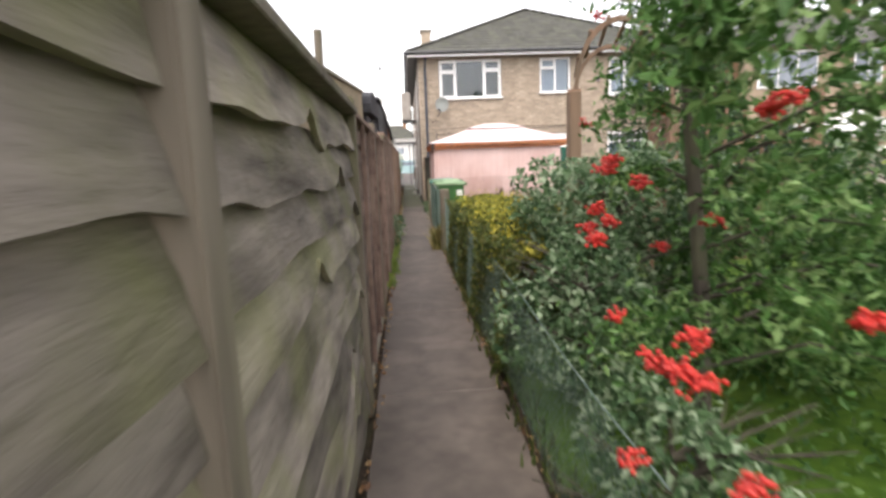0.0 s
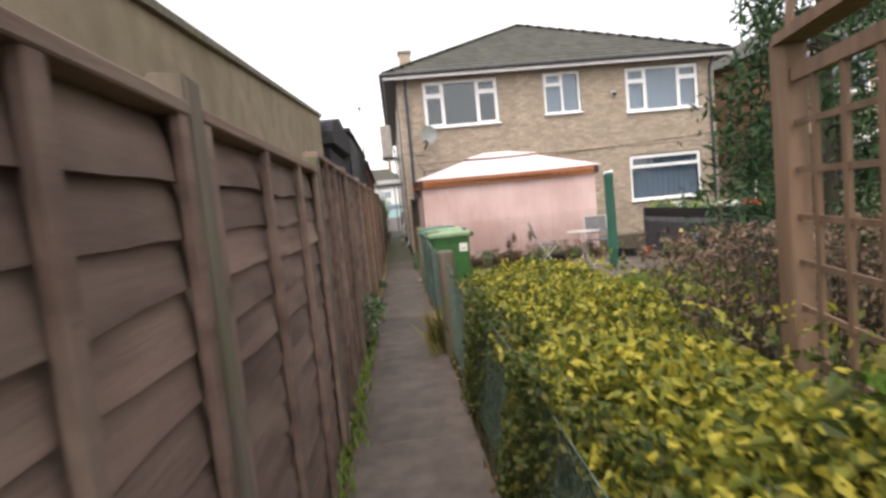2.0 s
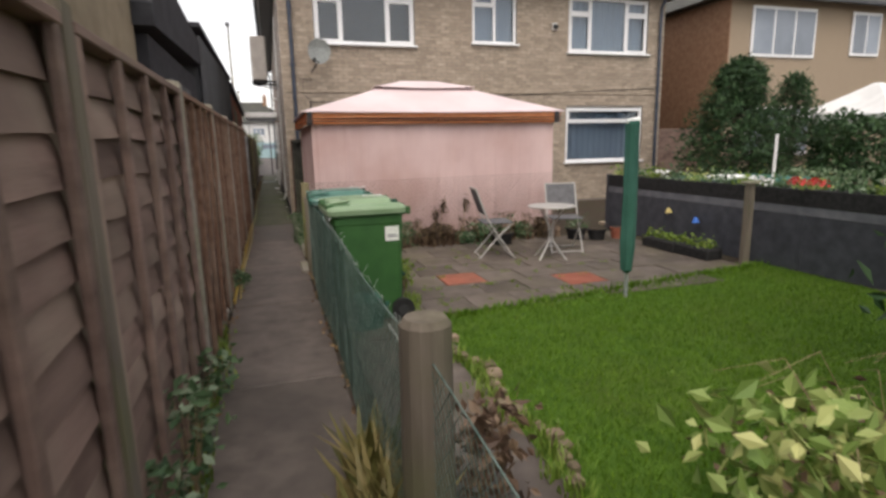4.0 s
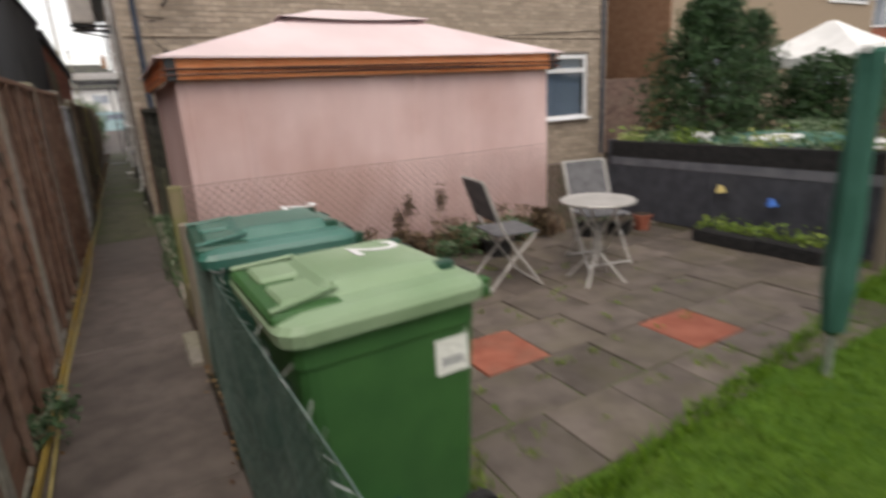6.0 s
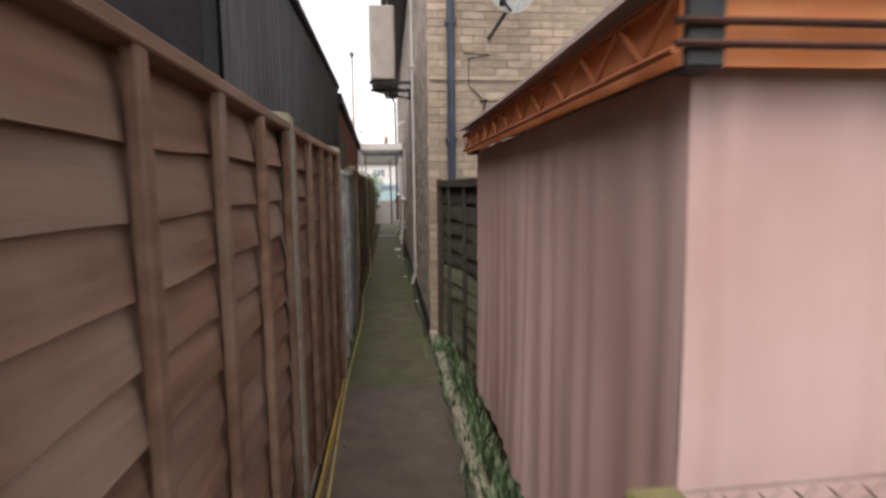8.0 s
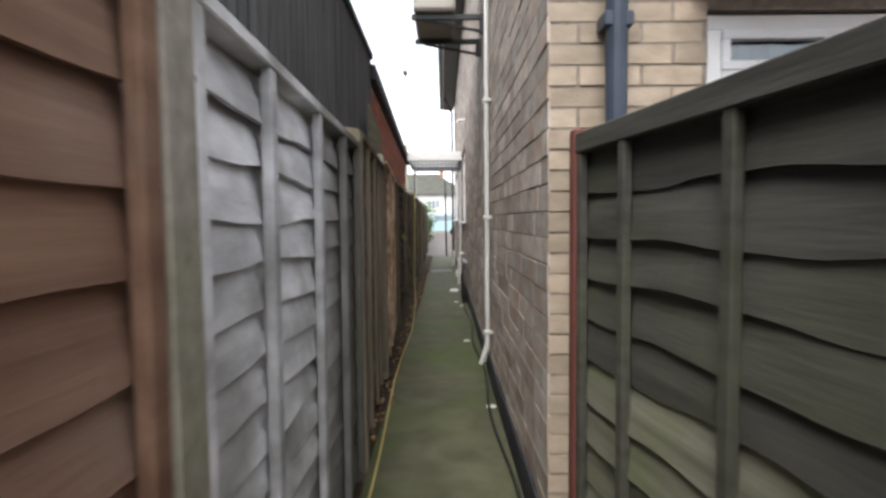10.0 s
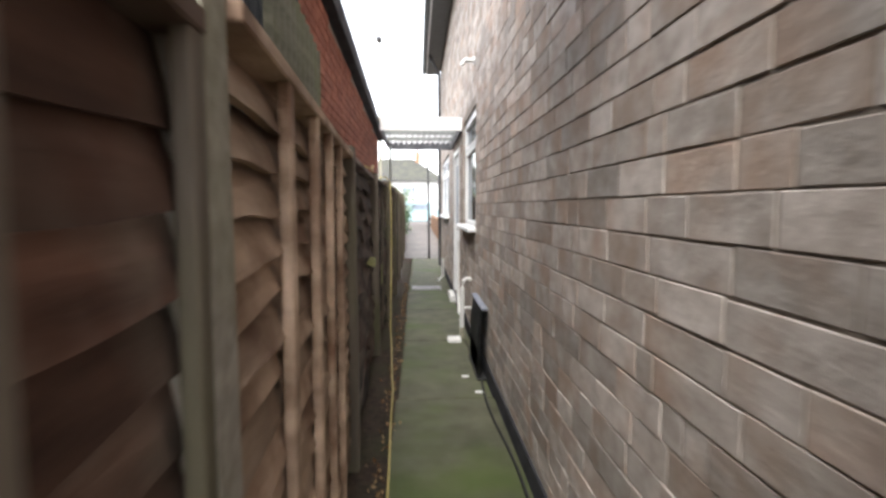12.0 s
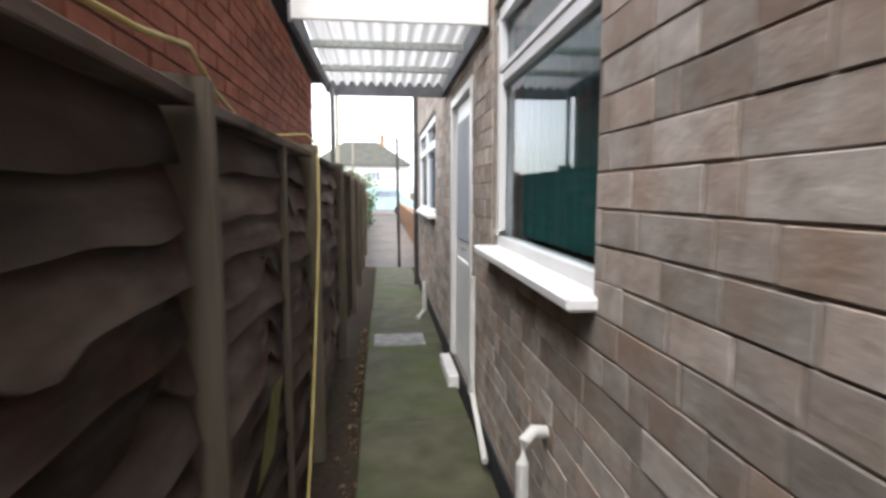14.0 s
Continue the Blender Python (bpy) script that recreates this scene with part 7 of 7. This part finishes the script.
part("tabletop", slab(5.9, 13.0, 0.78, 7.6, 14.2, 0.84, 0.02), M["parasol"], tb)
for x, y in ((6.0, 13.1), (7.5, 13.1), (6.0, 14.1), (7.5, 14.1)):
    part("leg", slab(x - 0.03, y - 0.03, 0, x + 0.03, y + 0.03, 0.78, 0.004), M["slate_light"], tb)
tagged(part("tray", slab(6.1, 13.2, 0.842, 6.6, 13.5, 0.9, 0.02), M["white_paint"]), "white plastic tray on the green table", "tray")
ct = thing("garden_cane", (6.8, 13.6, 0), "thin white cane stuck upright by the table", "cane")
part("shaft", rod([(6.4, 12.6, 0), (6.4, 12.6, 1.45)], 0.018, 8), M["white_paint"], ct)


def pot(x, y, r, h, material, label, leaves=None):
    th = thing("flower_pot", (x, y, 0), label, "plant pot")
    part("pot", rod([(0, 0, 0), (0, 0, h * 0.85), (0, 0, h * 0.86), (0, 0, h)], [r * 0.75, r * 0.95, r * 1.08, r * 1.08], 18), material, th, at=(0, 0, 0))
    part("soil", rod([(0, 0, h * 0.9), (0, 0, h + 0.003)], r * 0.98, 14), M["soil"], th, at=(0, 0, 0))
    if leaves:
        rng = np.random.default_rng(int(x * 31 + y * 17))
        c = np.stack([rng.normal(0, r * 0.6, 70), rng.normal(0, r * 0.6, 70), h + np.abs(rng.normal(0, r * 0.6, 70))], 1)
        part("leaves", leaf_mesh("leaves", c, 0.05, rng, 0, 0.6), M[leaves], th, at=(0, 0, 0), kind="stuff")
    return th


pot(5.0, 13.9, 0.09, 0.17, M["slab_red"], "small red plastic pot beside the planter wall")
pot(4.7, 13.95, 0.14, 0.16, M["rubber"], "black plastic pot with dark soil on the patio")
pot(3.3, 14.15, 0.16, 0.17, M["rubber"], "black plastic pot with a leafy plant near the chair", "leaf_shrub")
pot(4.45, 14.1, 0.15, 0.17, M["rubber"], "black plastic pot with a leafy plant behind the table", "leaf_shrub")
for x, y in ((5.1, 13.0), (5.13, 12.45)):
    tg = thing("trough_planter", (x, y, 0), "long low black trough with mixed low plants", "planter")
    part("trough", slab(-0.12, -0.3, 0, 0.12, 0.3, 0.14, 0.02), M["rubber"], tg, at=(0, 0, 0))
    rng = np.random.default_rng(int(y * 10))
    part("leaves", leaf_mesh("leaves", np.stack([rng.normal(0, 0.06, 160), rng.uniform(-0.28, 0.28, 160), 0.14 + np.abs(rng.normal(0, 0.05, 160))], 1), 0.05, rng, 0, 0.6), M["leaf_lime"], tg, at=(0, 0, 0), kind="stuff")
for x, y, z, m in ((5.4, 13.3, 0.42, "gold"), (5.41, 12.8, 0.35, "blue")):
    tagged(part("wall_ornament", rod([(x, y, z), (x, y + 0.01, z + 0.07)], [0.05, 0.02], 10), M["hose"] if m == "gold" else M["blue_bright"]), ("yellow" if m == "gold" else "bright blue") + " small ornament hanging on the grey planter wall", "ornament")

tagged(part("pale_yard", slab(5.75, 8.5, -0.06, 15.0, 15.5, -0.003, 0.0), M["gravel_pale"], kind="structure"), "pale buff paved yard beyond the planter wall", "paving")
# trampoline
tp = thing("trampoline", (6.6, 9.3, 0), "round trampoline with grey mat and pale rim", "trampoline")
cx, cy, r, z = 6.6, 9.3, 1.2, 0.26
part("mat", rod([(cx, cy, z - 0.004), (cx, cy, z)], r - 0.14, 40), M["sling"], tp)
bm = bmesh.new()
pts = [(cx + r * math.cos(t), cy + r * math.sin(t), z) for t in np.linspace(0, math.tau, 49)]
tube(bm, pts, 0.025, 8, False)
part("rim", bm, M["tube_metal"], tp)
bm = bmesh.new()
for k in range(72):
    a = math.tau * k / 72
    tube(bm, [(cx + r * math.cos(a), cy + r * math.sin(a), z), (cx + (r - 0.15) * math.cos(a), cy + (r - 0.15) * math.sin(a), z)], 0.006, 4, False)
part("springs", bm, M["wire"], tp, kind="stuff")
for k in range(6):
    a = math.tau * k / 6 + 0.2
    x, y = cx + r * math.cos(a), cy + r * math.sin(a)
    part("leg", rod([(x, y, z), (x, y, 0)], 0.02, 8), M["tube_metal"], tp)
# storage box, bench
sb = thing("storage_box", (13.4, 13.7, 0), "beige plastic garden storage box with a shut lid", "storage box")
sb.rotation_euler.z = radians(-35)
part("body", slab(-0.95, -0.45, 0, 0.95, 0.45, 1.2, 0.03), M["beige_plastic"], sb, at=(0, 0, 0))
part("lid", slab(-1.0, -0.5, 1.2, 1.0, 0.5, 1.34, 0.04), M["white_pipe"], sb, at=(0, 0, 0))
part("panel", slab(-0.85, -0.47, 0.1, -0.02, -0.45, 1.1, 0.01), M["beige_plastic"], sb, at=(0, 0, 0))
part("panel", slab(0.02, -0.47, 0.1, 0.85, -0.45, 1.1, 0.01), M["beige_plastic"], sb, at=(0, 0, 0))
gb2 = thing("garden_bench", (11.2, 12.4, 0), "dark metal garden bench with a curved double back", "bench")
gb2.rotation_euler.z = radians(-40)
for k in range(5):
    part("slat", slab(-0.65, -0.2 + 0.09 * k, 0.42, 0.65, -0.13 + 0.09 * k, 0.44, 0.004), M["slate_board"], gb2, at=(0, 0, 0))
for s in (-0.65, 0.65):
    part("leg", rod([(s, -0.22, 0), (s, -0.22, 0.62), (s, 0.2, 0.66)], 0.02, 7), M["slate_board"], gb2, at=(0, 0, 0))
    part("leg", rod([(s, 0.25, 0), (s, 0.22, 0.45), (s, 0.3, 0.8)], 0.02, 7), M["slate_board"], gb2, at=(0, 0, 0))
for s in (-0.33, 0.33):
    part("back_arch", rod([(s + 0.33 * math.cos(t), 0.28, 0.78 + 0.2 * math.sin(t)) for t in np.linspace(math.pi, 0, 11)], 0.018, 6), M["slate_board"], gb2, at=(0, 0, 0))
part("back_rail", rod([(-0.65, 0.26, 0.6), (0.65, 0.26, 0.6)], 0.014, 6), M["slate_board"], gb2, at=(0, 0, 0))
# white tent
wt = thing("party_tent", (13.6, 16.5, 0), "white pop-up party tent with thin white legs", "tent")
TX, TY, TR = 13.6, 16.5, 1.25
for dx, dy in ((-TR, -TR), (TR, -TR), (TR, TR), (-TR, TR)):
    part("leg", rod([(TX + dx, TY + dy, 0), (TX + dx, TY + dy, 1.83)], 0.03, 8), M["white_paint"], wt)
vs, fs = canopy(TX - TR, TX + TR, TY - TR, TY + TR, 1.86, 2.57, 0.06, 0.06, 0.12, 10)
part("canopy", poly_mesh("canopy", vs, fs), M["white_fabric"], wt, smooth=True)
bm = bmesh.new()
for q in ((TX - TR, TY - TR, TX + TR, TY - TR + 0.01), (TX - TR, TY - TR + 0.01, TX - TR + 0.01, TY + TR), (TX + TR - 0.01, TY - TR + 0.01, TX + TR, TY + TR)):
    box(bm, q[0], q[1], 1.66, q[2], q[3], 1.85)
part("valance", bm, M["white_fabric"], wt)


def simple_house(name, x0, y0, x1, y1, eave, wall, roof, wins, label, rise=2.0, gable=False, turn=0.0):
    """A house seen from afar: wins are (u, z, w, h) on its near (south) face, u from its west corner."""
    th = thing(name, (x0, y0, 0), label, "house")
    th.rotation_euler.z = radians(turn)
    W, D = x1 - x0, y1 - y0
    part("wall", slab(0, 0, -0.05, W, D, eave), wall, th, at=(0, 0, 0))
    bm = bmesh.new()
    o = 0.35
    if gable:
        v = [bm.verts.new(p) for p in ((-o, -o, eave), (W + o, -o, eave), (W + o, D + o, eave), (-o, D + o, eave), (W / 2, -o, eave + rise), (W / 2, D + o, eave + rise))]
        F = ((0, 1, 4), (1, 2, 5, 4), (2, 3, 5), (3, 0, 4, 5), (3, 2, 1, 0))
    else:
        v = [bm.verts.new(p) for p in ((-o, -o, eave), (W + o, -o, eave), (W + o, D + o, eave), (-o, D + o, eave), (D / 2, D / 2, eave + rise), (W - D / 2, D / 2, eave + rise))]
        F = ((0, 1, 5, 4), (1, 2, 5), (2, 3, 4, 5), (3, 0, 4), (3, 2, 1, 0))
    for f in F:
        bm.faces.new([v[i] for i in f])
    part("roof", bm, roof, th, at=(0, 0, 0))
    part("gutter", slab(-o, -o - 0.08, eave - 0.1, W + o, -o, eave, 0.01), M["dark_plastic"], th, at=(0, 0, 0))
    if gable:
        part("gable_face", poly_mesh("gable_face", [(0.0, -o - 0.01, eave), (W, -o - 0.01, eave), (W / 2, -o - 0.01, eave + rise * 0.93)], [(0, 1, 2)]), wall, th, at=(0, 0, 0))
    for u, z, w, h in wins:
        wd = part("window", slab(u, -0.05, z, u + w, -0.01, z + h, 0.01), M["upvc"], th, at=(0, 0, 0))
        n = 3 if w > 1.5 else 2
        for k in range(n):
            part("pane", slab(u + 0.07 + (w - 0.07) * k / n, -0.06, z + 0.08, u + (w - 0.07) * (k + 1) / n, -0.05, z + h - 0.08), M["pane_far"], wd, at=(0, 0, 0))
    part("chimney", slab(W * 0.7, D * 0.4, eave + rise * 0.5, W * 0.7 + 0.6, D * 0.4 + 0.6, eave + rise + 0.9, 0.02), M["brick_rust"], th, at=(0, 0, 0))
    part("chimney_pot", rod([(W * 0.7 + 0.3, D * 0.4 + 0.3, eave + rise + 0.9), (W * 0.7 + 0.3, D * 0.4 + 0.3, eave + rise + 1.25)], 0.12, 10), M["slab_red"], th, at=(0, 0, 0))
    return th


WN = [(0.65, 3.45, 2.15, 1.25), (4.1, 3.55, 1.08, 1.15), (6.5, 3.45, 2.15, 1.25), (6.0, 0.9, 2.2, 1.3), (0.7, 0.9, 2.2, 1.3)]
simple_house("house", 11.6, 18.9, 20.75, 27.5, 4.9, M["tan_far"], M["tile"], WN, "tan brick two-storey neighbouring house with white windows", 2.4)
tagged(part("house_side_skin", slab(11.57, 18.9, -0.05, 11.6, 27.5, 4.85), M["brick_rust"], kind="structure"), "rust-brown brick side wall of the neighbouring house", "wall")
RW = [(0.35 + 1.55 * k, 3.2, 1.15, 1.15) for k in range(3)] + [(0.35 + 1.55 * k, 0.9, 1.15, 1.2) for k in range(3)]
simple_house("house", 26.0, 21.5, 31.0, 29.0, 4.7, M["red_far"], M["tile"], RW, "red brick terrace house with white windows and slate roof", 1.6, True, turn=-14)
simple_house("house", 37.0, 23.5, 42.0, 32.0, 5.0, M["yellow_far"], M["tile"], [(1.0, 3.0, 1.4, 1.1)], "ochre rendered gable house", 2.0, True, turn=-30)
simple_house("house", 50.0, 23.0, 59.0, 31.0, 5.2, M["white_far"], M["tile"], [(1.0, 3.0, 1.4, 1.1), (5.0, 3.0, 1.4, 1.1)], "white rendered house with a dark roof", 2.6, turn=-30)
simple_house("house", 70.0, 12.0, 82.0, 20.0, 5.4, M["brick_rust"], M["tile"], [(1.0, 3.0, 1.4, 1.1), (6.0, 3.0, 1.4, 1.1)], "brown brick house far behind the gardens", 3.0, turn=-60)
simple_house("house", -9.0, 96.0, 3.5, 104.0, 5.0, M["white_far"], M["tile"], [(1.5, 3.0, 1.8, 1.2), (7.0, 3.0, 1.8, 1.2), (1.5, 0.9, 1.8, 1.3), (7.0, 0.9, 1.8, 1.3)], "pale house across the road at the end of the path", 3.2)
# garden fences and bushes far off
def far_fence(a, b, h, material, label):
    a, b = Vector((*a, 0)), Vector((*b, 0))
    L = (b - a).length
    th = thing("garden_fence", tuple(a), label, "fence")
    n = max(1, round(L / 1.9))
    for k in range(n):
        p, q = a.lerp(b, k / n), a.lerp(b, (k + 1) / n)
        part("panel", beam(p + Z * h / 2, q + Z * h / 2, 0.04, h - 0.06), material, th)
        part("post", slab(p.x - 0.05, p.y - 0.05, 0, p.x + 0.05, p.y + 0.05, h + 0.05, 0.005), M["timber"], th)


far_fence((17.5, 7.0), (22.8, 20.4), 1.8, M["wood_brown"], "dark brown close-boarded garden fence")
far_fence((9.74, 19.3), (11.56, 19.4), 1.7, M["wood_brown"], "brown garden fence between the two houses")
far_fence((24.0, 9.0), (30.0, 21.0), 1.8, M["wood_brown"], "brown garden fence further along the gardens")
far_fence((12.9, 9.0), (17.4, 7.0), 1.7, M["wood_dark"], "dark garden fence behind the green bush")
far_fence((6.0, -3.0), (12.8, 9.0), 1.7, M["wood_dark"], "dark garden fence along the far edge of the near garden")
for k, (x, y, rx, h, m) in enumerate(((15.5, 15.2, 0.7, 0.9, "leaf_brown"), (11.0, 15.0, 0.6, 0.8, "leaf_shrub"), (13.2, 12.0, 0.5, 0.7, "leaf_brown"), (15.0, 11.0, 0.9, 1.3, "leaf_shrub"), (9.4, 14.6, 0.5, 0.9, "leaf_shrub"), (6.2, 9.9, 0.3, 0.35, "leaf_brown"), (5.9, 10.3, 0.3, 0.3, "leaf_shrub"), (8.2, 12.6, 0.5, 0.6, "leaf_shrub"), (6.0, 8.3, 0.9, 0.9, "leaf_brown"))):
    bush("bush", x, y, rx, rx, h, 1200, 0.08, M[m], "low garden bush in the neighbouring plots" if m != "leaf_brown" else "bare brown garden bush in the neighbouring plots", 80 + k)
for x, y in ((10.2, 11.0), (9.6, 11.6), (11.9, 13.3), (8.8, 14.2)):
    pot(x, y, 0.2, 0.35, M["concrete"], "grey stone plant pot standing in the pale yard", "leaf_shrub")
# bare tree at the right edge
rng = np.random.default_rng(91)
bt = thing("bare_tree", (13.5, 8.2, 0), "bare winter tree with thin grey twigs", "tree")
bm = bmesh.new()
limbs(bm, (13.6, 8.1, -0.05), 4.2, 2.0, 46, rng, 0.07)
part("trunk", bm, M["bark"], bt)
for k, (x, y, s) in enumerate(((3.9, 4.0, 1.6), (5.0, 2.2, 1.8), (3.2, 1.2, 1.7))):
    bush("shrub", x, y, 1.1, 1.1, s, 3500, 0.08, M["leaf_shrub"], "tall green shrub deep in the first garden", 95 + k)
tagged(sheet("garden_bed", 0.66, -2.0, 6.0, 8.4, -0.02, M["turf"], 10, 10, 0.02), "rough grass and soil of the first garden", "ground")

# end of the path: road, van, lamp posts
tagged(part("road", poly_mesh("road", [(-60, 60, 0.0), (60, 60, 0.0), (60, 90, 0.0), (-60, 90, 0.0)], [(0, 1, 2, 3)]), M["path_grey"], kind="structure"), "grey road crossing the end of the path", "road")
far_wall = tagged(part("front_wall", slab(0.9, 36.2, 0, 1.1, 58, 0.9, 0.02), M["brick_rust"], kind="structure"), "low brick garden wall along the front path", "wall")
vn = thing("parked_van", (-0.6, 61.0, 0), "pale turquoise and white parked van seen side-on", "van")
bm = prism([(-3.1, 0.35), (2.0, 0.35), (2.0, 1.0), (1.5, 1.15), (1.0, 1.75), (-3.0, 1.8), (-3.1, 1.2)], "y", 61.0, 62.7)
bmesh.ops.bevel(bm, geom=list(bm.edges), offset=0.06, segments=2, affect="EDGES")
part("body", bm, M["van"], vn)
for x in (-2.1, 1.1):
    wh = part("wheel", rod([(x, 60.95, 0.33), (x, 61.15, 0.33)], 0.33, 20), M["rubber"], vn)
    part("rim", rod([(x, 60.93, 0.33), (x, 60.95, 0.33)], 0.2, 14), M["wire"], wh)
part("side_window", slab(-0.4, 60.985, 1.2, 0.9, 60.999, 1.6, 0.0), M["pane_far"], vn)
part("headlight", slab(1.9, 61.1, 0.8, 2.02, 61.4, 0.95, 0.01), M["white_paint"], vn)


def lamp_post(x, y, h, label):
    th = thing("street_lamp", (x, y, 0), label, "street lamp")
    part("pole", rod([(x, y, 0), (x, y, h * 0.5), (x, y, h)], [0.09, 0.07, 0.05], 10), M["concrete"], th)
    part("lamp_head", slab(x - 0.12, y - 0.5, h - 0.06, x + 0.12, y + 0.1, h + 0.1, 0.03), M["slate_light"], th)


lamp_post(-1.75, 47.2, 9.2, "tall grey street lamp beyond the path end")
lamp_post(-2.6, 75.0, 7.5, "distant grey street lamp across the road")
for k, (x, y, h) in enumerate(((-1.2, 42, 2.2), (-1.0, 50, 2.6), (1.9, 45, 1.6), (-3.5, 58, 3.2), (3.4, 57, 2.4))):
    bush("bush", x, y, 0.7, 1.5, h, 1500, 0.14, M["leaf_shrub"], "green front garden bush beside the far path", 110 + k)
far_fence((-0.55, 38.3), (-0.75, 56), 1.5, M["wood_dark"], "dark fence running on beside the far path")

# near bricks of the side wall, one by one
meshes = {}
for a, b, z0, z1 in near:
    w = round(b - a, 2)
    if w not in meshes:
        bm = bmesh.new()
        box(bm, -0.001, -w / 2, 0, 0.012, w / 2, 0.0945, 0.002)
        me = bpy.data.meshes.new("brick")
        bm.to_mesh(me)
        bm.free()
        me.materials.append(M["brick_one"])
        meshes[w] = me
    ob = part("brick", meshes[w], M["brick_one"], wall_side, at=(HX0 + rng_s.uniform(-0.002, 0.001), (a + b) / 2, z0))
    ob.rotation_euler = (rng_s.uniform(-0.011, 0.011), rng_s.uniform(-0.012, 0.012), rng_s.uniform(-0.008, 0.008))
    ob.scale.z = rng_s.uniform(0.96, 1.02)
